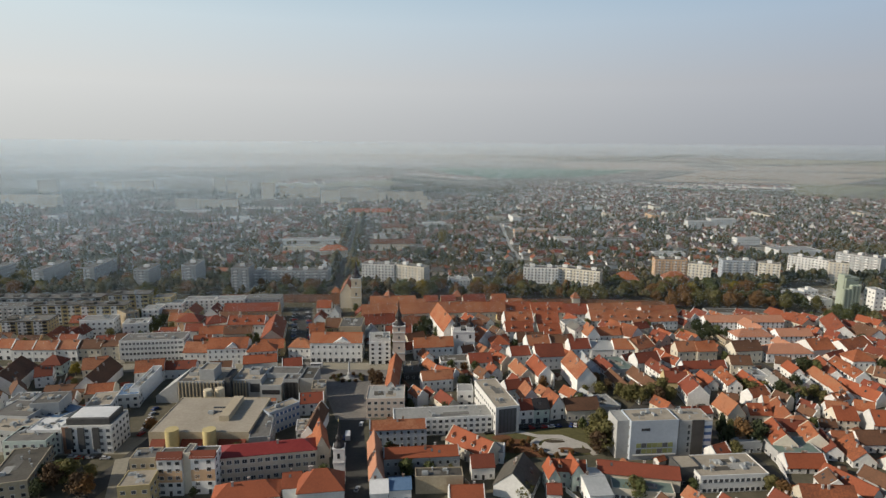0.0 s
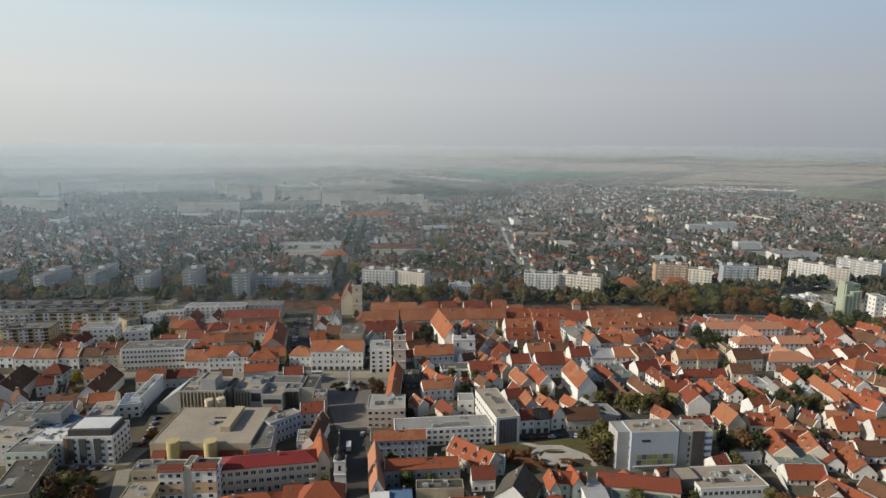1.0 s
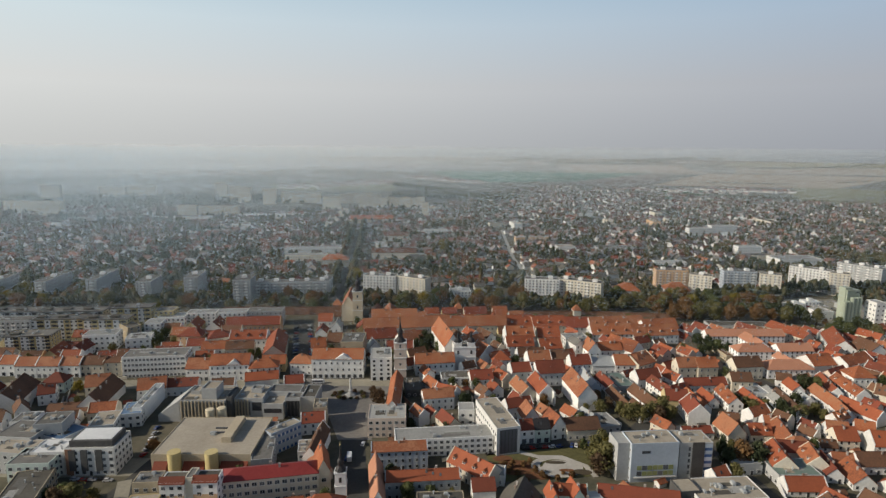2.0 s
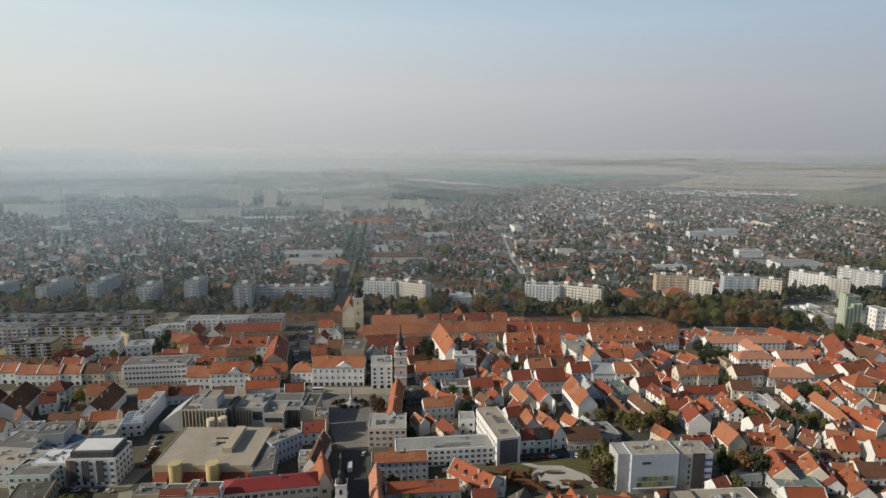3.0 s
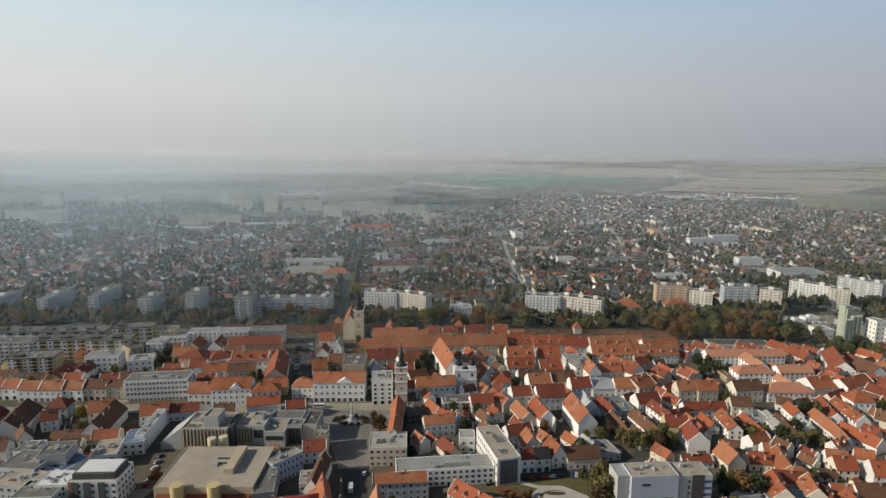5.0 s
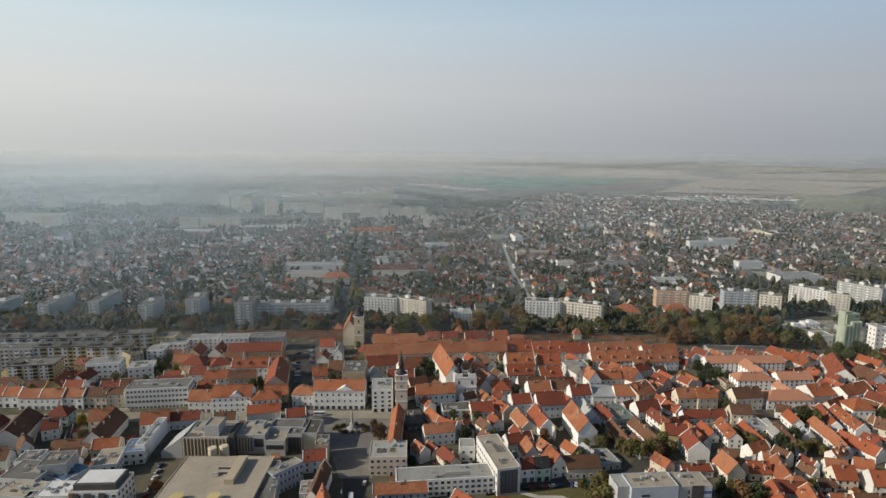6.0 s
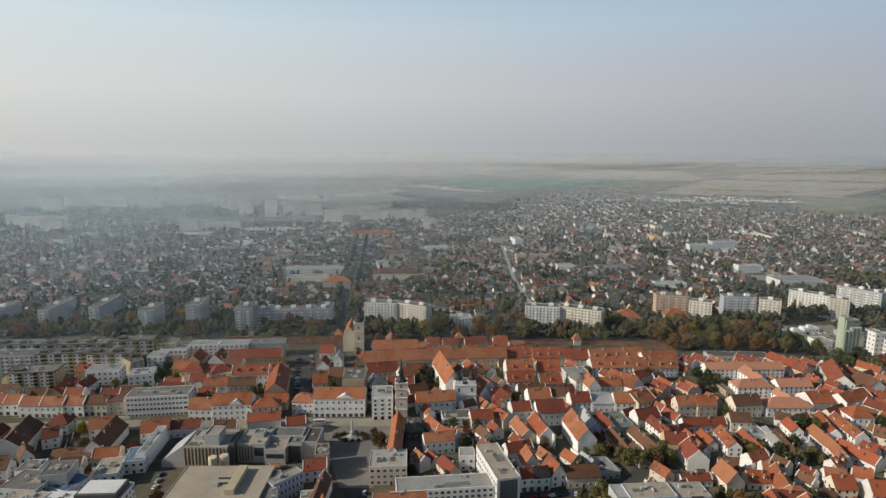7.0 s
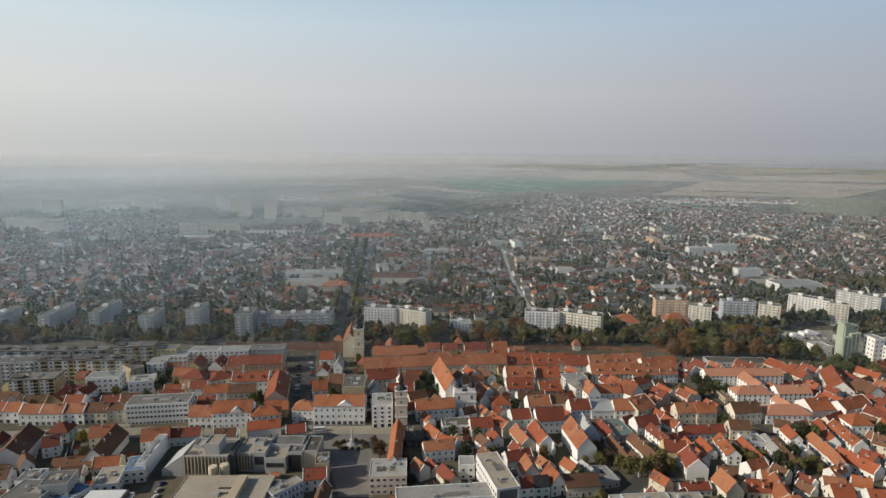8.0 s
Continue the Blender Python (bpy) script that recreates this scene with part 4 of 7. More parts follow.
# square's right side and the block below it
building("corner_house", -40.2, 294.3, 3.0, 20.3, 18.0, 11, "flat", 0, "k", "w", 3, "pinkish-white corner office with flat roof and three storeys")
building("town_house", -32.2, 310.7, 1.0, 7.3, 45.0, 9, "gabley", 5, "w", "o", 2, "narrow white house row with orange tiled roof on the square")
building("gallery", -23.8, 273.7, 6.6, 49.9, 13.0, 9.5, "flat", 0, "w", "w", 3, "long white gallery wing with rows of small square windows")
building("museum", 27.1, 276.3, 14.5, 12.5, 35.7, 15, "flat", 0, "w", "t", 3, "white cube museum with tan gravel roof and dark front", dark_front=True)
building("town_house", 40.8, 288.6, 10.5, 8.0, 9.4, 8, "gable", 3.6, "w", "r", 2, "two-storey white building with dark red tiled roof", shops=True)
building("town_house", 48.5, 289.4, 10.1, 8.4, 9.4, 8, "gable", 3.6, "n", "k", 2, "two-storey pale green building with black slate roof", shops=True)
building("town_house", 57.8, 293.0, 18.3, 9.1, 12.0, 7, "gabley", 6, "w", "o", 2, "two-storey white building with orange tiled roof")
building("town_house", 66.1, 292.5, 7.2, 18.4, 11.5, 6, "gable", 4.3, "c", "b", 1, "single-storey cream building with weathered brown tiled roof")
building("town_house", 44.2, 303.2, 9.6, 9.7, 12.0, 7, "gabley", 6, "w", "o", 1, "single-storey white building with orange tiled roof")
building("town_house", 37.2, 318.8, 18.2, 16.1, 8.6, 6, "gable", 3.6, "w", "r", 1, "single-storey white building with dark red tiled roof")
building("town_house", -34.1, 261.5, 5.7, 26.7, 9.4, 10, "gable", 2.5, "b", "o", 3, "three-storey blue-grey court house with rust tiled roof")
building("town_house", -29.6, 222.8, 8.6, 6.0, 32.0, 8, "gabley", 6, "w", "l", 2, "street-side house with long salmon tiled roof")
building("workshop", -21.3, 218.9, 5.7, 9.2, 9.4, 6, "gable", 2.2, "w", "u", 1, "white workshop with blue metal roof")
building("workshop", -28.6, 216.4, 6.9, 7.3, 9.4, 6, "gable", 2.9, "w", "W", 1, "white workshop with bright white metal roof")
building("town_house", -25.0, 237.9, 5.8, 32.9, 8.6, 9, "gable", 2.6, "g", "f", 2, "two-storey grey building with fresh orange tiled roof")
building("depot", -10.8, 225.6, 3.2, 20.1, 7.0, 8, "flat", 0, "s", "d", 0, "sandy windowless depot wall with flat dark roof")
building("town_house", 2.1, 260.3, -42.7, 24.4, 10.9, 6.5, "gable", 5, "c", "o", 2, "cream guest house with orange roof and white dormers", dormers=True)
building("town_house", 13.3, 236.2, 5.9, 10.2, 8.6, 6, "gable", 3.6, "w", "r", 1, "single-storey white building with dark red tiled roof")
building("barn", 36.6, 219.1, 68.0, 17.4, 16, 5, "gable", 7, "w", "d", 1, "white barn house with steep dark roof")
building("town_house", 16.6, 252.1, -11.6, 11.8, 7.2, 6, "gable", 2.2, "w", "w", 1, "single-storey white building with white flat roof")
building("town_house", 47.0, 231.5, -4.5, 14.9, 6.7, 8, "gable", 3.1, "n", "o", 2, "two-storey pale green old-town house with orange tiled roof", dormers=True)
building("town_house", 55.3, 228.2, 10.1, 5.3, 10.0, 8, "gabley", 4, "n", "o", 2, "two-storey pale green building with orange tiled roof")
building("town_house", 45.0, 225.1, 5.8, 4.8, 10.0, 8, "gabley", 4, "n", "o", 2, "two-storey pale green building with orange tiled roof")
building("town_house", 43.6, 220.5, -3.1, 6.0, 5.9, 4, "gable", 2.7, "w", "r", 1, "low white old-town house with dark red tiled roof")
building("school", 67.5, 233.5, -9.7, 34.0, 9.0, 6, "gable", 3.2, "c", "r", 0, "long cream school wing with dull red roof")
building("school", 71.0, 223.5, -9.7, 25.0, 8.5, 5, "flat", 0, "c", "v", 1, "low cream school front with ribbon windows and grey-green flat roof", bands=True)
building("hall", 60.0, 216.0, 5.4, 9.4, 20.0, 6, "gable", 2, "w", "m", 1, "single-storey white building with grey metal roof")

# new hospital and flat blocks
building("hospital", 87.5, 253.7, 5.2, 22.8, 12.5, 19.5, "flat", 0, "b", "t", 4, "pale blue-white panelled office building with green window fields", panels=True)
building("hospital", 81.5, 255.2, 5.9, 6.5, 11.0, 19, "flat", 0, "g", "w", 0, "white windowless side wing of the office building")
building("hospital", 110.9, 256.7, 3.0, 15.9, 12.5, 18.5, "flat", 0, "g", "t", 4, "grey stair and side wing with dark glass panel", dark_strip=True)
building("hall", 109.1, 227.6, 4.8, 30.5, 17.0, 8, "flat", 0, "w", "t", 2, "low white block with tan roof and ventilation units", plant=True, bands=True)
building("hall", 102.6, 232.4, 6.5, 9.0, 10.0, 9, "flat", 0, "d", "t", 1, "single-storey dark grey building with tan gravel flat roof", plant=True)
building("hall", 139.3, 260.2, 5.2, 14.2, 12.0, 6, "flat", 0, "g", "m", 1, "single-storey grey building with grey metal roof")

# right-hand old town, chosen houses
building("town_house", 149.6, 288.7, 8.2, 10.3, 14.0, 6, "gabley", 6, "c", "o", 1, "single-storey cream building with orange tiled roof")
building("town_house", 176.3, 276.6, 9.4, 12.2, 8.6, 6, "hip", 3.6, "w", "o", 1, "single-storey white building with orange tiled roof")
building("town_house", 128.1, 293.7, 5.4, 17.0, 7.2, 4, "gable", 2.2, "w", "r", 1, "single-storey white building with dark red tiled roof")
building("warehouse", 189.1, 344.8, 1.1, 12.3, 16.0, 5, "flat", 0, "w", "m", 1, "single-storey white building with grey metal roof")
building("town_house", 196.3, 376.9, 7.6, 19.7, 11.9, 9, "gable", 5.1, "c", "b", 2, "two-storey cream building with weathered brown tiled roof")
building("town_house", 158.5, 378.8, 5.7, 14.0, 10.2, 8, "gable", 5.1, "c", "o", 2, "two-storey cream building with orange tiled roof")
building("town_house", 172.0, 379.1, 5.7, 14.0, 10.2, 8, "gable", 5.1, "c", "o", 2, "two-storey cream building with orange tiled roof")
building("monastery", 213.5, 409.5, 2.0, 27.0, 13.0, 8, "hip", 4.5, "W", "l", 3, "white convent wing with salmon hipped roof")
building("monastery", 206.5, 445.0, 1.5, 62.0, 11.0, 8, "gable", 4, "W", "l", 3, "long white convent wing with salmon tiled roof")
building("monastery", 232.5, 421.0, 4.0, 10.0, 24.0, 8, "gabley", 4, "W", "l", 3, "white convent wing with salmon tiled roof beside the court")
building("monastery", 238.5, 388.0, 4.0, 8.5, 20.0, 6, "gabley", 3, "W", "l", 2, "low white convent wing with salmon tiled roof")
building("monastery", 245.0, 411.5, 3.0, 25.5, 12.0, 8, "gable", 4, "W", "l", 3, "white convent wing with salmon tiled roof")
building("annex", 206.5, 412.0, 2.0, 5.0, 24.0, 4.5, "flat", 0, "s", "b", 1, "low sandy gallery closing the convent court")
CLEAR.append((212, 428, 231, 428, 10))
building("hall", 227.2, 486.1, -2.2, 51.9, 14.0, 4, "flat", 0, "g", "d", 1, "single-storey grey building with dark bitumen flat roof")
building("town_house", 268.7, 477.1, -70.4, 35.8, 12.0, 7, "gable", 4, "c", "o", 2, "two-storey cream building with orange tiled roof")
building("town_house", 308.4, 431.8, -86.3, 19.6, 16.0, 6.4, "gable", 6.5, "w", "b", 2, "two-storey white building with weathered brown tiled roof")
building("town_house", 306.7, 463.4, -111.3, 38.9, 16.0, 5.6, "gable", 6.5, "w", "o", 2, "two-storey white building with orange tiled roof")
building("town_house", 254.1, 385.8, 8.6, 17.4, 17.0, 7, "gable", 5.1, "w", "o", 1, "single-storey white building with orange tiled roof")
building("town_house", 265.1, 362.4, 1.2, 14.8, 13.6, 8, "hip", 6, "w", "o", 2, "two-storey white building with orange tiled roof")
building("town_house", 275.7, 383.5, 24.8, 28.4, 13.6, 8, "gable", 4.2, "w", "o", 2, "two-storey white building with orange tiled roof")

# old-town houses along the slanting lanes
building("chapel", 75.6, 356.6, -82.1, 28.8, 11.8, 9, "gable", 7, "w", "o", 0, "white chapel with steep orange tiled roof")
building("town_house", 53.7, 358.9, -79.2, 23.3, 10.1, 7, "gable", 5.3, "w", "o", 1, "low white old-town house with orange tiled roof")
building("town_house", 42.4, 358.5, -74.3, 19.6, 9.2, 5, "gable", 4.2, "c", "o", 1, "low cream old-town house with orange tiled roof")
building("town_house", 27.0, 354.0, -69.8, 10.0, 7.6, 5, "gable", 3.5, "w", "o", 1, "low white old-town house with orange tiled roof")
building("town_house", 101.7, 349.5, -82.7, 26.2, 6.7, 4, "gable", 3.1, "c", "b", 1, "low cream old-town house with weathered brown tiled roof")
building("town_house", 107.8, 327.0, -74.6, 14.1, 7.6, 5, "gable", 3.5, "w", "b", 1, "low white old-town house with weathered brown tiled roof")
building("town_house", 115.2, 349.7, -77.4, 26.9, 8.4, 4.5, "gable", 3.9, "w", "b", 1, "low white old-town house with weathered brown tiled roof")
building("town_house", 132.7, 332.1, -6.3, 13.8, 10.1, 6, "gable", 4.6, "y", "r", 1, "low yellow old-town house with dark red tiled roof")
building("town_house", 130.6, 360.9, -76.3, 20.5, 7.6, 6, "gable", 3.5, "w", "r", 2, "two-storey white old-town house with dark red tiled roof", dormers=True)
building("town_house", 126.3, 362.0, 15.6, 17.0, 10.1, 6, "gable", 4.6, "w", "r", 1, "low white old-town house with dark red tiled roof")
building("town_house", 100.0, 371.9, -79.4, 20.3, 7.6, 4, "gable", 3.5, "w", "r", 1, "low white old-town house with dark red tiled roof")
building("town_house", 89.9, 377.2, -86.2, 26.3, 7.6, 4.5, "gable", 3.5, "b", "m", 1, "low pale blue old-town house with grey metal roof")
building("hall", 106.9, 352.4, 11.4, 15.9, 22.0, 5, "flat", 0, "g", "v", 1, "low court building with flat grey-green roof")
building("garage", 86.0, 300.5, 14.1, 12.3, 16.0, 4, "flat", 0, "g", "w", 1, "low grey garage row with pale flat roof")
building("town_house", 76.7, 317.9, -64.7, 10.9, 6.7, 4, "gable", 3.1, "w", "m", 1, "low white old-town house with grey metal roof")
building("town_house", 153.8, 356.3, 5.1, 28.8, 7.6, 4.5, "gable", 3.5, "w", "r", 1, "low white old-town house with dark red tiled roof")
building("town_house", 147.8, 347.6, -83.1, 23.4, 6.7, 4, "gable", 3.1, "w", "o", 1, "low white old-town house with orange tiled roof")
building("town_house", 157.4, 347.9, -84.9, 15.1, 6.7, 4, "gable", 3.1, "w", "o", 1, "low white old-town house with orange tiled roof")
building("town_house", 138.7, 327.2, -93.4, 16.2, 11.8, 7, "gable", 5.4, "w", "r", 2, "large white villa with dark red tiled roof")
building("town_house", 168.8, 348.1, -92.3, 21.2, 8.4, 6, "gable", 3.9, "w", "o", 2, "two-storey white old-town house with orange tiled roof", dormers=True)
building("town_house", 184.2, 357.4, -3.3, 13.1, 9.2, 7.5, "gable", 4.2, "c", "b", 2, "two-storey cream old-town house with weathered brown tiled roof")
building("town_house", 183.3, 348.6, -87.5, 25.0, 6.7, 4, "gable", 3.1, "w", "o", 1, "low white old-town house with orange tiled roof")
building("warehouse", 200.9, 355.7, -94.7, 26.6, 8.4, 3.5, "gable", 2.2, "w", "w", 1, "long low hall with white metal roof")
building("town_house", 203.2, 348.3, -93.6, 29.8, 7.6, 4, "gable", 3.5, "w", "b", 1, "low white old-town house with weathered brown tiled roof")
building("town_house", 217.5, 366.8, -25.9, 9.0, 7.6, 5, "gable", 3.5, "w", "b", 1, "low white old-town house with weathered brown tiled roof")
building("town_house", 218.9, 362.4, -92.9, 13.5, 7.6, 5, "gable", 3.5, "w", "o", 1, "low white old-town house with orange tiled roof")
building("town_house", 216.2, 345.1, -91.6, 11.4, 7.6, 3.5, "gable", 3.5, "w", "m", 1, "low white old-town house with grey metal roof")
building("town_house", 229.5, 353.1, -91.8, 22.4, 8.4, 4.5, "gable", 3.9, "w", "o", 1, "low white old-town house with orange tiled roof")
building("town_house", 246.9, 374.1, -103.0, 28.2, 6.7, 4.5, "gable", 3.1, "w", "o", 1, "low white old-town house with orange tiled roof")
building("town_house", 252.2, 367.5, -92.5, 28.7, 8.4, 6, "gable", 3.9, "w", "o", 2, "two-storey white old-town house with orange tiled roof", dormers=True)
building("town_house", 263.5, 341.9, -44.2, 9.0, 10.1, 7, "gable", 4.6, "c", "b", 2, "two-storey cream old-town house with weathered brown tiled roof")
building("town_house", 233.5, 332.4, -67.4, 24.2, 9.2, 4.5, "gable", 4.2, "w", "o", 1, "low white old-town house with orange tiled roof")
building("town_house", 229.1, 331.0, -100.7, 14.8, 7.6, 5, "gable", 3.5, "w", "o", 1, "low white old-town house with orange tiled roof")
building("monastery", 219.0, 379.5, 1.2, 32.0, 14.0, 6.5, "hip", 5, "W", "l", 2, "white convent wing with salmon hipped roof and dormers", dormers=True)
building("town_house", 153.7, 306.4, -12.1, 9.9, 8.4, 5, "gable", 3.9, "k", "b", 1, "low pinkish old-town house with weathered brown tiled roof")
building("town_house", 163.5, 292.7, -2.5, 11.6, 9.2, 4.5, "gable", 4.2, "c", "o", 1, "low cream old-town house with orange tiled roof", dormers=True)
building("town_house", 176.3, 303.5, -8.7, 8.7, 7.6, 5, "gable", 3.5, "w", "o", 1, "low white old-town house with orange tiled roof")
building("town_house", 178.1, 304.9, -101.1, 21.5, 10.1, 4.5, "gable", 4.6, "c", "o", 1, "low cream old-town house with orange tiled roof")
building("town_house", 206.4, 296.0, -14.1, 10.8, 9.2, 5, "gable", 4.2, "w", "o", 1, "low white old-town house with orange tiled roof")
building("town_house", 204.0, 284.2, -2.5, 11.2, 10.9, 6, "gable", 5, "c", "o", 2, "two-storey cream old-town house with orange tiled roof")
building("town_house", 221.5, 296.9, -26.7, 9.1, 8.4, 6, "gable", 3.9, "w", "o", 1, "low white old-town house with orange tiled roof")
building("town_house", 219.2, 278.6, -4.8, 12.9, 11.8, 6, "gable", 5.4, "w", "o", 2, "two-storey white old-town house with orange tiled roof")
building("town_house", 159.9, 277.1, -99.8, 18.8, 10.9, 6, "gable", 5, "c", "o", 1, "low cream old-town house with orange tiled roof", dormers=True)
building("town_house", 167.6, 275.1, -10.3, 15.7, 8.4, 5, "gable", 3.9, "c", "r", 1, "low cream old-town house with dark red tiled roof")
building("town_house", 177.2, 275.2, -103.2, 14.8, 10.1, 5.5, "gable", 4.6, "c", "o", 1, "low cream old-town house with orange tiled roof", dormers=True)
building("hall", 155.2, 251.1, 0.8, 20.5, 15.0, 6, "flat", 0, "g", "v", 1, "courtyard wing with flat grey-green roof")
building("town_house", 155.4, 243.4, -0.7, 18.1, 9.2, 3, "gable", 4.2, "w", "o", 1, "low white old-town house with orange tiled roof")
building("town_house", 162.0, 234.9, -99.6, 9.6, 9.2, 4, "gable", 4.2, "w", "b", 1, "low white old-town house with weathered brown tiled roof")
building("town_house", 143.8, 212.0, -3.6, 21.0, 10.9, 6, "gable", 5, "c", "o", 2, "two-storey cream old-town house with orange tiled roof")
building("town_house", 183.0, 271.6, -100.2, 16.8, 7.6, 4, "gable", 3.5, "w", "r", 1, "low white old-town house with dark red tiled roof")
building("town_house", 190.4, 266.1, -9.4, 9.6, 7.6, 4, "gable", 3.5, "w", "o", 1, "low white old-town house with orange tiled roof")
building("town_house", 190.5, 264.9, -97.8, 16.5, 10.1, 3.5, "gable", 4.6, "w", "o", 1, "low white old-town house with orange tiled roof")
building("town_house", 200.8, 261.9, 0.9, 17.2, 10.1, 4.5, "gable", 4.6, "w", "b", 1, "low white old-town house with weathered brown tiled roof")
building("town_house", 195.0, 283.0, -3.3, 8.5, 5.9, 2.8, "gable", 2.7, "w", "b", 1, "low white old-town house with weathered brown tiled roof")
firewall(156.8, 266.6, 155.1, 251.2, 3.5)
firewall(155.1, 251.2, 151.2, 234.7, 3.5)
CLEAR.append((217, 429, 227, 414, 12))
CLEAR.append((248, 414, 254, 407, 9))
CLEAR.append((170, 295, 153, 230, 5))
CLEAR.append((167, 260, 175, 256, 8))
CLEAR.append((129, 266, 141, 267, 8))
CLEAR.append((101, 237, 124, 228, 10))
CLEAR.append((125, 228, 147, 229, 8))
CLEAR.append((-146, 255, -164, 327, 15))
CLEAR.append((-167, 229, -144, 227, 13))
CLEAR.append((-174, 249, -146, 250, 6))
CLEAR.append((-176, 221, -153, 220, 8))

# foreground left: shopping centre and flats
building("shopping_centre", -136.3, 254.5, 0.9, 46.5, 38.0, 12, "flat", 0, "s", "t", 1, "sandstone department store with wide tan roof and yellow stair towers", silos=True)
building("shopping_centre", -88.8, 251.7, 10.5, 9.5, 38.0, 11, "flat", 0, "g", "g", 2, "two-storey grey building with grey flat roof")
# White wing in the blue wall colour, which imitates the shade on it.
building("office_block", -85.9, 274.8, 49.0, 18.0, 6.5, 12, "flat", 0, "b", "t", 3, "white office wing, blue shade put into its walls, with dark blue ribbon window bands", blue_bands=True)
def culture_house():
    """A concrete house of several volumes behind the department store."""
    root = thing("culture_house", "grey concrete culture house with fins, stage tower and tan roofs", "culture house", pose(0, 0, 0, 0, 0, 0))
    conc, slot = WALL["g"], cached("slot", lambda: slab(-0.45, -0.12, 2.0, 0.45, 0.0, 11.6, "slot", ROOF["g"]))
    fin = cached("concrete_fin", lambda: slab(-0.3, -0.75, 1.0, 0.3, 0.0, 12.4, "fin", WALL["s"]))

    def block(name, x0, y0, x1, y1, h, wall, roof, rim=0.8):
        occupy(x0, y0, 0, x1 - x0, y1 - y0)
        g = Geo()
        g.box(x0, y0, 0, x1, y1, h - rim)
        for a in ((x0, y0, x1, y0 + 0.4), (x0, y1 - 0.4, x1, y1), (x0, y0 + 0.4, x0 + 0.4, y1 - 0.4), (x1 - 0.4, y0 + 0.4, x1, y1 - 0.4)):
            g.box(a[0], a[1], h - rim, a[2], a[3], h)
        body = part(name, g.mesh(name, wall), root)
        part("roof", slab(x0 + 0.4, y0 + 0.4, h - rim, x1 - 0.4, y1 - 0.4, h - rim + 0.15, "roof", ROOF[roof]), body)
        return body

    block("hall", -148, 311, -122.2, 332, 13, conc, "t")
    block("stage_tower", -136.2, 313.4, -127.8, 324.4, 19, conc, "t")
    block("stair_tower", -122.0, 312.5, -119.2, 326, 14.5, WALL["d"], "g")
    block("hall", -119, 316.4, -102.9, 334, 12, conc, "t")
    block("wing", -102.7, 314.6, -91, 327, 9.5, conc, "t")
    block("foyer", -102.7, 327.2, -84, 338, 11.5, conc, "g")
    block("portal", -90.8, 318.5, -82, 327, 11.5, conc, "g")
    block("wing", -81.8, 320, -73.5, 338, 11.5, conc, "d")
    block("roof_house", -112, 325, -106, 331, 14, conc, "g")
    block("roof_house", -145, 320, -140, 328, 14.5, conc, "t")
    g = Geo()  # the side that slopes to the street
    g.solid([(-160.4, 311, 0), (-148.2, 311, 0), (-148.2, 331, 0), (-160.4, 331, 0), (-160.4, 311, 4), (-148.2, 311, 12.8), (-148.2, 331, 12.8), (-160.4, 331, 4)],
            [(0, 3, 2, 1), (4, 5, 6, 7), (0, 1, 5, 4), (1, 2, 6, 5), (2, 3, 7, 6), (3, 0, 4, 7)])
    part("sloping_wing", g.mesh("sloping_wing", conc), root)
    occupy(-160.4, 311, 0, 12, 20)
    for k in range(13):
        part("fin", fin, root, at=pose(-147 + 2.0 * k, 311, 0))
        part("slot", slot, root, at=pose(-146 + 2.0 * k, 311, 0))
    for k in range(5):
        part("fin", fin, root, at=pose(-118.2 + 1.7 * k, 316.4, 0), scale=(1, 1, 0.9))
        part("slot", slot, root, at=pose(-117.35 + 1.7 * k, 316.4, 0), scale=(0.9, 1, 0.85))
    part("ribbon_window", slab(-109, 316.25, 4.5, -103.6, 316.4, 9.5, "ribbon_window", GLASS), root)
    part("ribbon_window", slab(-101.8, 314.45, 4.0, -91.8, 314.6, 6.6, "ribbon_window", GLASS), root)
    # Flat dark slab before the wall stands in for the shaded entrance opening.
    part("entrance", slab(-90.2, 318.3, 0.2, -82.6, 318.5, 9.6, "entrance", DARK), root, "black slab painting the shade of the open entrance")
    for k in range(4):
        part("pillar", cached("pillar", lambda: slab(-0.25, -0.6, 0, 0.25, 0, 9.6, "pillar", WALL["d"])), root, at=pose(-89.6 + 2.1 * k, 318.3, 0))
    for k in range(9):
        part("roof_unit", UNIT, root, at=pose((-145, -140, -133, -126, -116, -108, -98, -87, -78)[k], (326, 315, 328, 318, 322, 320, 321, 323, 329)[k], (12.3, 12.3, 12.3, 12.3, 11.3, 11.3, 8.8, 10.8, 10.8)[k], 0, 0, 90 * (k % 2)), scale=(0.8, 0.9, 0.7))
    for k in range(3):
        part("roof_patch", PATCHES[k], root, at=pose((-133, -146, -117)[k], (325, 313, 318)[k], (12.35, 12.35, 11.35)[k]), scale=((9, 7, 8)[k], (5, 4, 12)[k], 1))
    return root


culture_house()
g = Geo()
for a in ((-128.2, 297.0, -123.6, 301), (-122.4, 299.0, -118.2, 303)):
    g.lathe((a[0] + a[2]) / 2, (a[1] + a[3]) / 2, [(2.4, 0), (2.4, 13.4), (2.0, 13.6)], 16)
thing("vent_tower", "pair of short round yellow ventilation towers", "tower", pose(0, 0, 0), me=g.mesh("vent_tower", WALL["o"]))
building("shop", -72.0, 306.5, 8.0, 7.5, 12.5, 11, "flat", 0, "s", "d", 3, "three-storey sandstone shop building with dark bitumen flat roof")
building("school", -95.7, 231.7, 11.3, 41.5, 10.8, 12, "hip", 2.9, "c", "R", 3, "cream three-storey school with bright red metal roof")
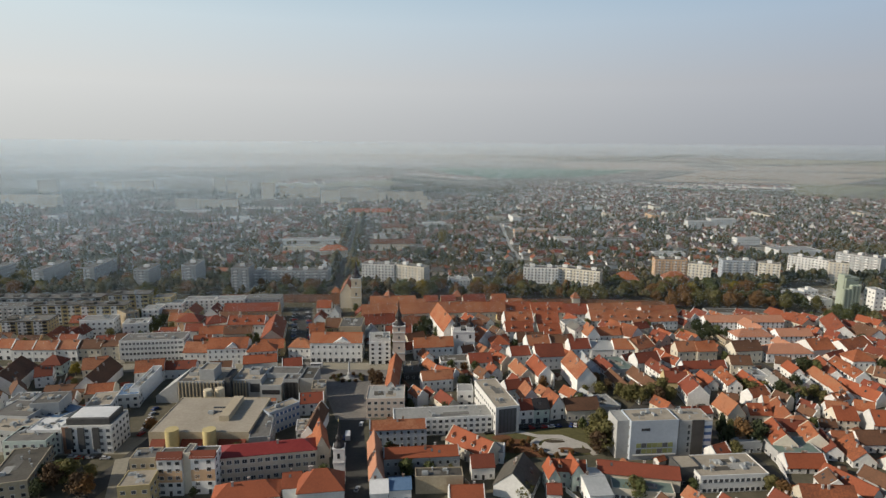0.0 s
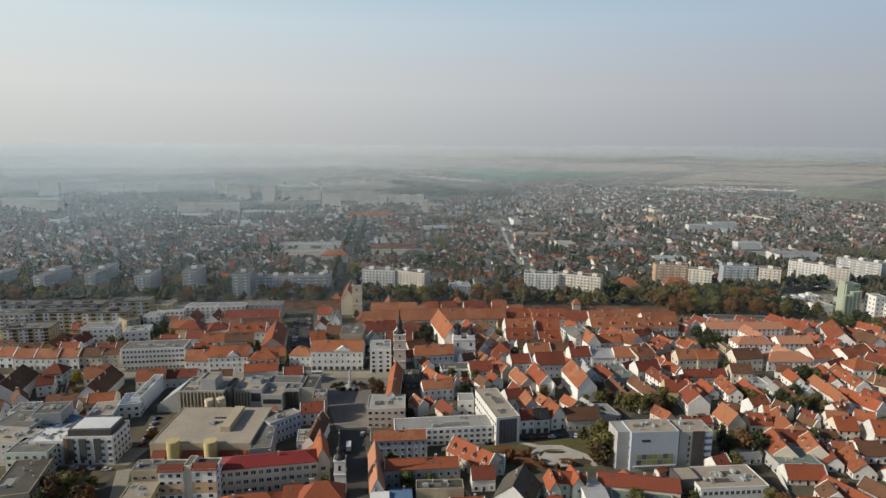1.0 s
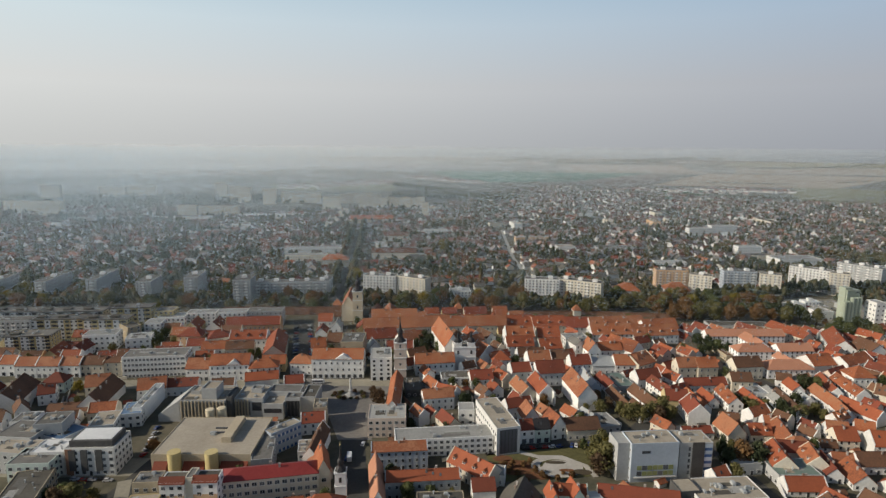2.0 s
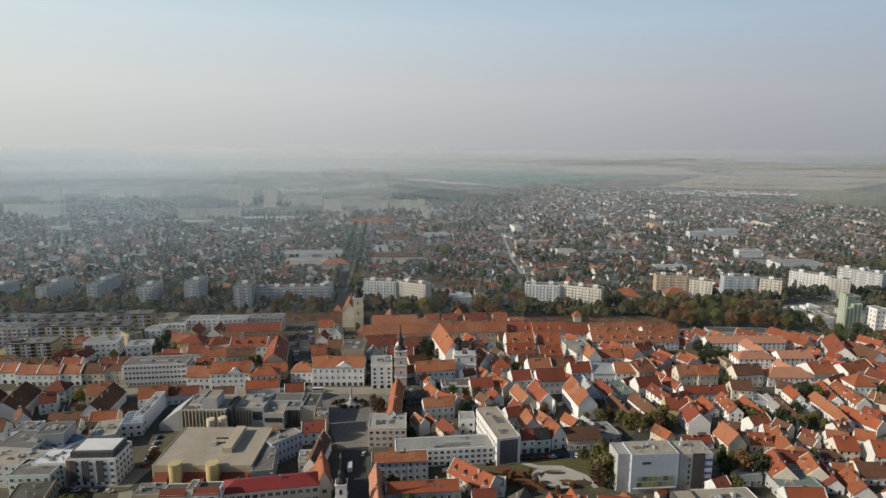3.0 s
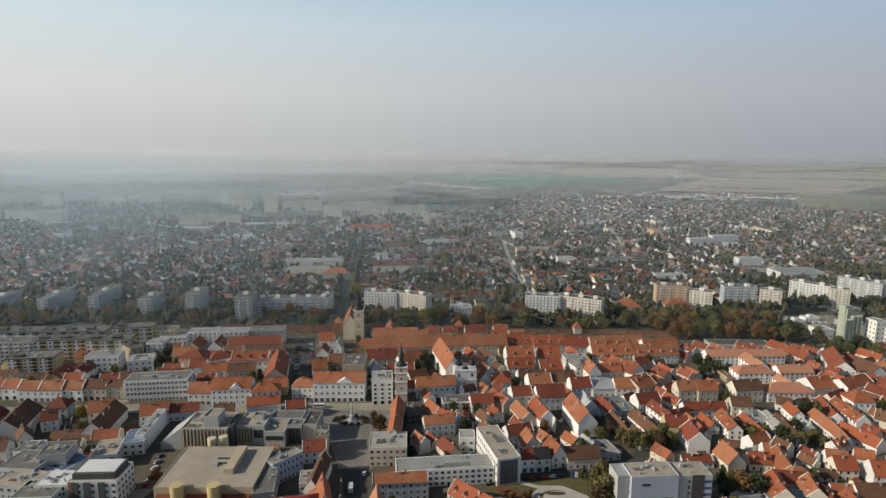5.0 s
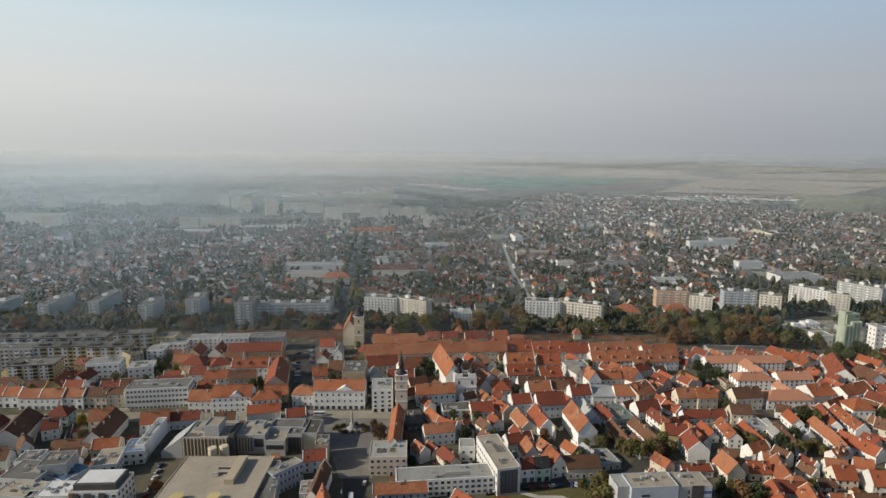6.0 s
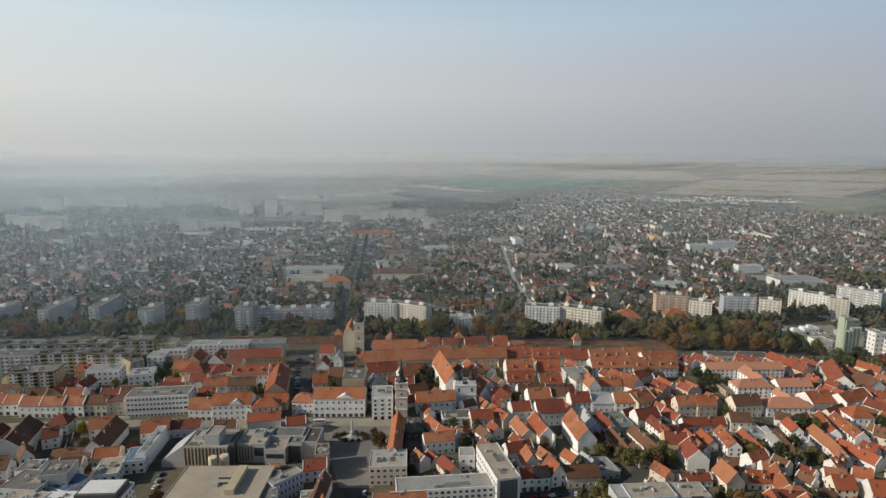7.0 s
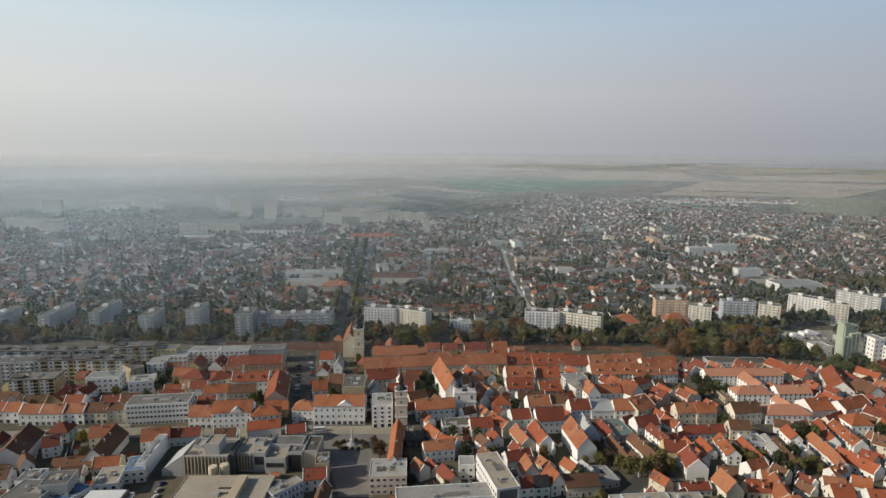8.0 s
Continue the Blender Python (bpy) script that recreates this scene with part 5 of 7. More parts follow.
building("school", -55.9, 241.6, 15.2, 5.9, 18.0, 11, "gabley", 6, "c", "o", 2, "two-storey cream building with orange tiled roof")
building("apartment_block", -117.0, 222.7, 3.3, 10.0, 9.0, 17, "flat", 0, "w", "d", 5, "peach and white flats with dark red mansard", mansard=True, stripe="p")
building("apartment_block", -103.7, 224.2, 3.4, 9.8, 9.0, 17, "flat", 0, "w", "d", 5, "peach and white flats with dark red mansard", mansard=True, stripe="p")
building("stair_tower", -107.1, 224.6, 0.8, 3.2, 8.0, 18.5, "flat", 0, "c", "g", 0, "windowless cream building with grey flat roof")
building("hall", -131.0, 227.7, 5.5, 10.9, 9.0, 14, "flat", 0, "s", "g", 3, "three-storey sandstone building with grey flat roof")
building("hall", -126.9, 210.4, 8.1, 12.1, 12.0, 12, "flat", 0, "y", "t", 3, "three-storey yellow building with tan gravel flat roof")
building("town_house", -64.0, 216.5, 10.1, 7.5, 10.1, 8, "gable", 3.6, "w", "f", 1, "low white church annex with orange tiled roof")
building("church_wing", -56.5, 210.5, 8.6, 18.0, 13.0, 9.5, "hip", 6.5, "w", "f", 1, "white church nave with fresh orange hipped roof")
building("town_house", -90.0, 209.0, 11.8, 26.0, 12.0, 6, "hip", 4.6, "w", "f", 1, "single-storey white building with orange hipped roof")
building("annex", -70.5, 264.8, 10.1, 10.7, 12.0, 8, "flat", 0, "w", "t", 2, "white two-storey annex with tan flat roof")
building("town_house", -65.6, 259.5, -52.6, 12.1, 8.4, 5, "gable", 3.9, "c", "o", 1, "low cream old-town house with orange tiled roof")
building("town_house", -66.5, 290.0, -91.0, 29.0, 7.0, 7, "gable", 4.6, "w", "b", 2, "two-storey white street house with weathered brown tiled roof")
building("town_house", -76.2, 296.2, 10.6, 12.5, 10.1, 7, "gable", 3.6, "w", "r", 2, "two-storey white building with dark red tiled roof")
building("apartment_block", -177.1, 255.4, 3.0, 22.6, 17.0, 14, "flat", 0, "w", "w", 4, "white and charcoal apartment house with set-back attic", attic=True, dark_bays=True)
building("apartment_block", -193.4, 255.2, 2.9, 15.3, 13.0, 12, "flat", 0, "w", "W", 4, "white apartment house with bright white roof")
building("apartment_block", -198.4, 246.5, 4.0, 18.8, 15.0, 11, "flat", 0, "n", "g", 3, "pale green apartment house with balconies and grey roof", balconies=True)
building("apartment_block", -206.4, 276.8, 9.3, 13.5, 14.0, 15, "flat", 0, "g", "g", 2, "two-storey grey building with grey flat roof")
building("apartment_block", -226.3, 287.1, 7.8, 11.3, 12.0, 11, "flat", 0, "w", "g", 2, "two-storey white building with grey flat roof")
building("apartment_block", -222.2, 270.3, -4.3, 19.9, 18.0, 12, "flat", 0, "g", "g", 3, "three-storey grey building with grey flat roof")
building("apartment_block", -215.6, 257.9, -7.5, 18.9, 14.0, 11, "flat", 0, "g", "t", 3, "three-storey grey building with tan gravel flat roof")
building("hall", -184.5, 216.8, 15.9, 15.4, 30.0, 8, "flat", 0, "s", "d", 2, "two-storey sandstone building with dark bitumen flat roof")
building("hall", -190.8, 272.7, 68.2, 15.1, 18.0, 9, "flat", 0, "w", "u", 2, "hall with blue metal roof beside white flats")
building("hall", -186.6, 288.8, 13.6, 12.3, 18.0, 8, "flat", 0, "w", "t", 2, "two-storey white building with tan gravel flat roof")
building("town_house", -245.5, 320.0, 104.0, 31.0, 16.0, 6.5, "gable", 6.5, "w", "b", 0, "large white barn house with steep weathered brown roof")
building("town_house", -240.8, 329.2, 23.3, 9.1, 10.1, 7, "gable", 4.3, "w", "r", 2, "two-storey white building with dark red tiled roof")
building("town_house", -250.0, 347.0, 5.0, 13.0, 11.0, 7, "hip", 5, "n", "r", 2, "two-storey pale green building with dark red hipped roof")
building("town_house", -238.8, 307.7, 39.7, 7.2, 12.0, 6, "gabley", 5, "w", "b", 2, "two-storey white building with weathered brown tiled roof")
building("town_house", -225.0, 312.4, 9.0, 22.1, 10.1, 4, "gable", 2.9, "c", "b", 1, "single-storey cream building with weathered brown tiled roof")
building("town_house", -199.9, 310.6, 13.2, 14.4, 10.1, 5, "gable", 3.6, "c", "o", 1, "single-storey cream building with orange tiled roof")
building("town_house", -196.0, 318.5, 97.0, 32.0, 13.5, 6, "gable", 6.5, "w", "b", 0, "long white barn house with steep weathered brown roof")
building("town_house", -219.6, 341.0, 20.7, 13.7, 11.9, 7, "gable", 5.1, "c", "o", 2, "two-storey cream building with orange tiled roof")
building("town_house", -185.6, 337.2, 17.1, 16.2, 11.9, 7, "gable", 5.1, "w", "o", 2, "two-storey white building with orange tiled roof")
building("town_house", -172.0, 344.4, 9.6, 18.8, 10.2, 6, "gable", 3.4, "w", "r", 1, "single-storey white building with dark red tiled roof")
building("hall", -178.0, 302.9, 12.2, 11.4, 16.0, 8, "flat", 0, "w", "u", 2, "two-storey white building with blue metal roof")
building("hall", -168.0, 308.0, 95.0, 34.0, 5.0, 10, "flat", 0, "w", "m", 0, "tall bare white side wall of the long hall")
building("town_house", -125.1, 352.2, 14.8, 20.5, 10.2, 7, "gable", 3.4, "w", "o", 1, "single-storey white building with orange tiled roof")
building("town_house", -99.1, 348.0, 14.8, 12.0, 10.2, 7, "gable", 3.4, "w", "r", 1, "single-storey white building with dark red tiled roof")
strip("pavement", [(-148, 252), (-135, 220)], 6, PAVING, 0.07, "pale paved lane beside the flats")

# panel housing beyond the tree belt
building("apartment_block", -81.7, 581.7, -7.0, 33.3, 12.0, 24, "flat", 0, "w", "g", 8, "white prefabricated panel block with 8 storeys", balconies=True)
building("apartment_block", -47.5, 580.2, -27.0, 32.3, 12.0, 24, "flat", 0, "c", "g", 8, "cream prefabricated panel block with 8 storeys", balconies=True)
building("apartment_block", 79.9, 571.2, -7.0, 33.9, 12.0, 24, "flat", 0, "w", "g", 8, "white prefabricated panel block with 8 storeys", balconies=True)
building("apartment_block", 112.5, 572.4, -27.0, 42.7, 12.0, 24, "flat", 0, "c", "g", 8, "cream prefabricated panel block with 8 storeys", balconies=True)
building("apartment_block", 225.9, 616.5, -5.0, 33.3, 12.0, 24, "flat", 0, "p", "g", 8, "peach prefabricated panel block with 8 storeys", balconies=True)
building("apartment_block", 252.7, 596.8, -27.0, 21.9, 12.0, 24, "flat", 0, "c", "g", 8, "cream prefabricated panel block with 8 storeys", balconies=True)
# The blue wall colour paints this facade as lying in shade.
building("apartment_block", 296.4, 613.1, -5.0, 33.6, 12.0, 24, "flat", 0, "b", "g", 8, "prefabricated panel block with 8 storeys, blue shade put into its walls", balconies=True)
building("apartment_block", 328.5, 602.5, -27.0, 20.1, 12.0, 24, "flat", 0, "c", "g", 8, "cream prefabricated panel block with 8 storeys", balconies=True)
building("apartment_block", 383.3, 644.8, -49.3, 40.2, 12.0, 24, "flat", 0, "w", "g", 8, "white prefabricated panel block with 8 storeys", balconies=True)
building("apartment_block", 405.6, 608.3, -27.0, 17.8, 12.0, 24, "flat", 0, "c", "g", 8, "cream prefabricated panel block with 8 storeys", balconies=True)
building("apartment_block", 451.8, 668.0, -58.8, 45.5, 12.0, 24, "flat", 0, "g", "g", 8, "grey prefabricated panel block with 8 storeys", balconies=True)
building("apartment_block", 479.3, 638.8, -27.0, 32.5, 12.0, 24, "flat", 0, "w", "g", 8, "white prefabricated panel block with 8 storeys", balconies=True)
building("apartment_block", -257.0, 567.2, 5.0, 13.8, 30.0, 24, "flat", 0, "g", "g", 8, "grey prefabricated panel block with 8 storeys", balconies=True)
building("apartment_block", -204.3, 555.9, 5.0, 16.7, 25.0, 24, "flat", 0, "g", "g", 8, "grey prefabricated panel block with 8 storeys", balconies=True)
building("apartment_block", -207.5, 574.9, 5.3, 91.6, 12.0, 17, "flat", 0, "g", "g", 5, "grey prefabricated panel block with 5 storeys", balconies=True)
building("apartment_block", -297.6, 554.2, 5.0, 14.2, 30.0, 22, "flat", 0, "g", "g", 8, "grey prefabricated panel block with 8 storeys", balconies=True)
building("apartment_block", -356.6, 571.7, 5.0, 10.5, 50.0, 20, "flat", 0, "g", "g", 6, "grey prefabricated panel block with 6 storeys", balconies=True)
building("apartment_block", -399.3, 559.8, 5.0, 10.5, 50.0, 20, "flat", 0, "g", "g", 6, "grey prefabricated panel block with 6 storeys", balconies=True)
building("apartment_block", -446.2, 553.1, 5.0, 10.5, 40.0, 20, "flat", 0, "g", "g", 6, "grey prefabricated panel block with 6 storeys", balconies=True)
building("apartment_block", -127.6, 588.3, 5.0, 11.9, 20.0, 17, "flat", 0, "g", "g", 5, "grey prefabricated panel block with 5 storeys", balconies=True)

# far estate in the haze
building("apartment_block", -538.4, 1184.8, 5.0, 37.5, 14.0, 28, "flat", 0, "c", "g", 8, "cream prefabricated panel block with 8 storeys")
building("apartment_block", -515.6, 1224.6, 5.0, 83.7, 14.0, 22, "flat", 0, "c", "g", 8, "cream prefabricated panel block with 8 storeys")
building("apartment_block", -642.8, 1660.6, 5.0, 30.5, 14.0, 40, "flat", 0, "c", "g", 8, "cream prefabricated panel block with 8 storeys")
building("apartment_block", -564.9, 1549.6, 5.0, 25.7, 14.0, 40, "flat", 0, "c", "g", 8, "cream prefabricated panel block with 8 storeys")
building("apartment_block", -527.7, 1510.2, 5.0, 30.7, 14.0, 40, "flat", 0, "c", "g", 8, "cream prefabricated panel block with 8 storeys")
building("apartment_block", -454.2, 1476.8, 5.0, 31.6, 14.0, 40, "flat", 0, "c", "g", 8, "cream prefabricated panel block with 8 storeys")
building("apartment_block", -419.1, 1516.2, 5.0, 19.8, 14.0, 27.6, "flat", 0, "c", "g", 8, "cream prefabricated panel block with 8 storeys")
building("apartment_block", -399.4, 1518.1, 5.0, 19.9, 14.0, 24.8, "flat", 0, "c", "g", 8, "cream prefabricated panel block with 8 storeys")
building("apartment_block", -379.6, 1520.0, 5.0, 19.9, 14.0, 27.6, "flat", 0, "c", "g", 8, "cream prefabricated panel block with 8 storeys")
building("apartment_block", -359.7, 1521.9, 5.0, 20.0, 14.0, 24.8, "flat", 0, "c", "g", 8, "cream prefabricated panel block with 8 storeys")
building("apartment_block", -339.8, 1523.8, 5.0, 20.0, 14.0, 27.6, "flat", 0, "c", "g", 8, "cream prefabricated panel block with 8 storeys")
building("apartment_block", -284.6, 1375.2, 5.0, 41.2, 14.0, 30, "flat", 0, "c", "g", 8, "cream prefabricated panel block with 8 storeys")
building("apartment_block", -267.8, 1519.2, 5.0, 20.1, 14.0, 22.8, "flat", 0, "c", "g", 8, "cream prefabricated panel block with 8 storeys")
building("apartment_block", -247.9, 1521.1, 5.0, 20.1, 14.0, 25.6, "flat", 0, "c", "g", 8, "cream prefabricated panel block with 8 storeys")
building("apartment_block", -227.8, 1523.0, 5.0, 20.2, 14.0, 22.8, "flat", 0, "c", "g", 8, "cream prefabricated panel block with 8 storeys")
building("apartment_block", -207.7, 1524.9, 5.0, 20.2, 14.0, 25.6, "flat", 0, "c", "g", 8, "cream prefabricated panel block with 8 storeys")
building("apartment_block", -187.6, 1526.8, 5.0, 20.3, 14.0, 22.8, "flat", 0, "c", "g", 8, "cream prefabricated panel block with 8 storeys")
building("apartment_block", -207.4, 1421.9, 5.0, 17.5, 14.0, 25.6, "flat", 0, "c", "g", 8, "cream prefabricated panel block with 8 storeys")
building("apartment_block", -190.0, 1423.4, 5.0, 17.6, 14.0, 22.8, "flat", 0, "c", "g", 8, "cream prefabricated panel block with 8 storeys")
building("apartment_block", -172.5, 1425.0, 5.0, 17.6, 14.0, 25.6, "flat", 0, "c", "g", 8, "cream prefabricated panel block with 8 storeys")
building("apartment_block", -155.0, 1426.5, 5.0, 17.6, 14.0, 22.8, "flat", 0, "c", "g", 8, "cream prefabricated panel block with 8 storeys")
building("apartment_block", -137.4, 1428.0, 5.0, 17.7, 14.0, 25.6, "flat", 0, "c", "g", 8, "cream prefabricated panel block with 8 storeys")
building("apartment_block", -119.8, 1429.6, 5.0, 17.7, 14.0, 22.8, "flat", 0, "c", "g", 8, "cream prefabricated panel block with 8 storeys")
building("apartment_block", -102.2, 1431.2, 5.0, 17.7, 14.0, 25.6, "flat", 0, "c", "g", 8, "cream prefabricated panel block with 8 storeys")
building("apartment_block", -84.5, 1432.7, 5.0, 17.8, 14.0, 22.8, "flat", 0, "c", "g", 8, "cream prefabricated panel block with 8 storeys")
building("apartment_block", -66.8, 1434.3, 5.0, 17.8, 14.0, 25.6, "flat", 0, "c", "g", 8, "cream prefabricated panel block with 8 storeys")
building("apartment_block", -48.3, 1273.7, 5.0, 13.4, 14.0, 28, "flat", 0, "c", "g", 8, "cream prefabricated panel block with 8 storeys")
building("apartment_block", -947.2, 1261.9, 5.0, 118.7, 14.0, 26, "flat", 0, "c", "g", 8, "cream prefabricated panel block with 8 storeys")
building("apartment_block", -837.0, 1206.5, 5.0, 44.1, 14.0, 26, "flat", 0, "c", "g", 8, "cream prefabricated panel block with 8 storeys")
building("apartment_block", -960.8, 1640.2, 5.0, 67.2, 14.0, 28, "flat", 0, "c", "g", 8, "cream prefabricated panel block with 8 storeys")
building("apartment_block", -910.8, 1693.3, 5.0, 77.7, 14.0, 28, "flat", 0, "c", "g", 8, "cream prefabricated panel block with 8 storeys")
building("apartment_block", -1054.6, 1538.6, 5.0, 48.1, 14.0, 40, "flat", 0, "c", "g", 8, "cream prefabricated panel block with 8 storeys")
building("barracks", -184.1, 1137.0, 5.0, 84.4, 18.0, 9, "gable", 6, "c", "o", 2, "long distant school with orange roof")
building("school", -98.1, 783.4, 2.5, 60.7, 16.0, 9, "gable", 5, "c", "b", 2, "two-storey cream building with weathered brown tiled roof")
building("school", -100.8, 930.1, 5.0, 47.5, 16.0, 9, "gable", 5, "c", "b", 2, "two-storey cream building with weathered brown tiled roof")
building("barracks", -422.9, 1208.6, 5.0, 119.8, 20.0, 8, "flat", 0, "w", "w", 2, "two-storey white building with white flat roof")
building("barracks", -224.4, 814.8, 5.0, 84.2, 16.0, 9, "flat", 0, "w", "w", 2, "two-storey white building with white flat roof")
building("town_house", -155.0, 731.1, 5.0, 33.9, 16.0, 9, "hip", 6, "c", "o", 2, "two-storey cream building with orange tiled roof")
building("apartment_block", 418.7, 1002.7, 5.0, 44.0, 14.0, 14, "flat", 0, "w", "w", 4, "four-storey white building with white flat roof")
building("apartment_block", 471.8, 1035.5, 5.0, 47.1, 14.0, 14, "flat", 0, "w", "w", 4, "four-storey white building with white flat roof")
building("apartment_block", 421.4, 836.0, 5.0, 34.8, 14.0, 12, "flat", 0, "w", "w", 3, "three-storey white building with white flat roof")
building("hall", 434.1, 749.8, 5.0, 58.2, 30.0, 10, "flat", 0, "w", "w", 2, "wide sports hall with pale roof")
building("hall", 6.5, 576.5, 5.0, 20.8, 16.0, 9, "flat", 0, "w", "w", 3, "three-storey white building with white flat roof")
building("town_house", 174.4, 584.4, -5.0, 24.2, 16.0, 9, "hip", 7, "c", "o", 2, "two-storey cream building with orange tiled roof", dormers=True)
building("town_house", 226.4, 588.6, -5.0, 24.6, 16.0, 9, "hip", 7, "w", "o", 2, "two-storey white building with orange tiled roof", dormers=True)
CLEAR.append((-39, 333, -38, 333, 4.7))
CLEAR.append((-44, 346, -43, 346, 3.1))
CLEAR.append((75, 266, 76, 266, 3.9))
CLEAR.append((78, 262, 79, 262, 4.7))
CLEAR.append((83, 266, 84, 266, 4.2))
CLEAR.append((80, 275, 81, 275, 3.9))
CLEAR.append((84, 275, 85, 275, 3.6))
CLEAR.append((146, 269, 147, 269, 4.7))
CLEAR.append((156, 270, 157, 270, 3.5))
CLEAR.append((139, 274, 140, 274, 2.7))
CLEAR.append((140, 266, 141, 266, 2.3))
CLEAR.append((140, 228, 141, 228, 2.8))
CLEAR.append((143, 225, 144, 225, 2.8))
CLEAR.append((107, 229, 108, 229, 2.1))
CLEAR.append((81, 225, 82, 225, 3.1))
CLEAR.append((152, 265, 153, 265, 3.1))
CLEAR.append((138, 267, 139, 267, 2.8))
CLEAR.append((-229, 349, -228, 349, 2.8))
CLEAR.append((-163, 226, -162, 226, 3.1))
CLEAR.append((-158, 229, -157, 229, 3.1))
CLEAR.append((-150, 222, -149, 222, 3.5))
CLEAR.append((-147, 223, -146, 223, 3.1))
CLEAR.append((-147, 277, -146, 277, 2.7))
CLEAR.append((-189, 311, -188, 311, 2.1))
CLEAR.append((-76, 241, -75, 241, 2.0))
CLEAR.append((4, 250, 5, 250, 2.4))
CLEAR.append((35, 222, 36, 222, 2.8))
CLEAR.append((82, 223, 83, 223, 3.1))
CLEAR.append((109, 317, 110, 317, 3.8))
CLEAR.append((119, 317, 120, 317, 3.8))
CLEAR.append((127, 322, 128, 322, 4.2))
CLEAR.append((92, 325, 93, 325, 3.4))
CLEAR.append((98, 329, 99, 329, 2.8))
CLEAR.append((84, 325, 85, 325, 2.1))
CLEAR.append((230, 358, 231, 358, 4.2))
CLEAR.append((236, 355, 237, 355, 3.8))
CLEAR.append((206, 320, 207, 320, 3.8))
CLEAR.append((217, 324, 218, 324, 3.4))
CLEAR.append((182, 327, 183, 327, 3.4))
CLEAR.append((191, 331, 192, 331, 2.9))
CLEAR.append((334, 482, 335, 482, 4.5))
CLEAR.append((330, 467, 331, 467, 4.5))
CLEAR.append((354, 488, 355, 488, 4.2))
CLEAR.append((351, 460, 352, 460, 4.2))
CLEAR.append((-16, 423, -15, 423, 3.5))
CLEAR.append((-10, 437, -9, 437, 3.8))
CLEAR.append((-3, 424, -2, 424, 3.5))
CLEAR.append((21, 358, 22, 358, 2.8))
CLEAR.append((13, 332, 14, 332, 3.1))
CLEAR.append((30, 332, 31, 332, 2.8))
CLEAR.append((60, 333, 61, 333, 2.8))
CLEAR.append((-220, 425, -219, 425, 3.1))
CLEAR.append((-218, 435, -217, 435, 3.5))
CLEAR.append((-246, 418, -245, 418, 2.8))
CLEAR.append((-100, 235, -99, 235, 2.0))
CLEAR.append((193, 422, 194, 422, 3.1))
CLEAR.append((202, 428, 203, 428, 3.1))
CLEAR.append((209, 429, 210, 429, 2.8))
CLEAR.append((32, 261, 33, 261, 2.0))
CLEAR.append((36, 258, 37, 258, 2.0))
CLEAR.append((40, 266, 41, 266, 2.0))
CLEAR.append((44, 261, 45, 261, 2.0))
CLEAR.append((30, 266, 31, 266, 2.0))
CLEAR.append((-64, 346, -63, 346, 2.0))
CLEAR.append((-50, 346, -49, 346, 2.0))
CLEAR.append((-54, 341, -53, 341, 2.0))
CLEAR.append((-59, 339, -58, 339, 2.0))
CLEAR.append((-166, 222, -165, 222, 2.8))
CLEAR.append((-172, 234, -171, 234, 2.4))
CLEAR.append((-166, 236, -165, 236, 2.8))
CLEAR.append((-152, 234, -151, 234, 2.4))
CLEAR.append((34, 266, 35, 266, 2.0))
CLEAR.append((43, 269, 44, 269, 2.0))
CLEAR.append((47, 257, 48, 257, 2.0))
CLEAR.append((54, 255, 55, 255, 2.0))
CLEAR.append((61, 258, 62, 258, 2.0))
CLEAR.append((27, 260, 28, 260, 2.0))
CLEAR.append((72, 284, 73, 284, 2.1))
CLEAR.append((199, 445, 200, 445, 3.5))
CLEAR.append((205, 439, 206, 439, 3.5))
CLEAR.append((210, 434, 211, 434, 3.1))
CLEAR.append((214, 426, 215, 426, 3.1))
CLEAR.append((216, 459, 217, 459, 3.1))
CLEAR.append((103, 322, 104, 322, 3.1))
CLEAR.append((106, 316, 107, 316, 3.5))
CLEAR.append((113, 314, 114, 314, 3.5))
CLEAR.append((123, 314, 124, 314, 3.5))
CLEAR.append((130, 317, 131, 317, 3.1))
CLEAR.append((176, 335, 177, 335, 2.8))
CLEAR.append((181, 333, 182, 333, 2.8))
CLEAR.append((199, 327, 200, 327, 3.1))
CLEAR.append((197, 316, 198, 316, 3.1))
CLEAR.append((212, 336, 213, 336, 3.1))
CLEAR.append((316, 466, 317, 466, 4.2))
CLEAR.append((354, 467, 355, 467, 4.2))
CLEAR.append((354, 478, 355, 478, 4.2))
CLEAR.append((180, 428, 181, 428, 2.8))
CLEAR.append((-15, 444, -14, 444, 3.8))
CLEAR.append((-6, 448, -5, 448, 3.5))
CLEAR.append((-21, 430, -20, 430, 3.1))
CLEAR.append((-222, 453, -221, 453, 3.1))
CLEAR.append((-228, 446, -227, 446, 3.1))
CLEAR.append((-206, 432, -205, 432, 2.8))
CLEAR.append((-99, 655, -98, 655, 4.5))
CLEAR.append((-97, 627, -96, 627, 3.9))
CLEAR.append((-3, 825, -2, 825, 3.8))
CLEAR.append((3, 826, 4, 826, 3.8))

# ---- filler houses of the old town ----
rng = random.Random(7)
LABELS = {"o": "orange", "f": "fresh orange", "r": "dark red", "b": "brown"}
WALLWORD = {"w": "white", "c": "cream", "y": "yellow", "k": "pink", "g": "grey"}


def old_house(x, y, rot, w, d, floors, shape, wall, roof, dormers=False):
    h = {1: 3.4, 2: 6.0, 3: 8.5}[floors]
    building("town_house", x, y, rot, w, d, h, shape, d * 0.45 if shape == "gable" else w * 0.42, wall, roof, floors,
             f"{'low' if floors == 1 else 'two-storey' if floors == 2 else 'three-storey'} {WALLWORD[wall]} old-town house with {LABELS[roof]} tiled roof", dormers=dormers, group="old town houses")


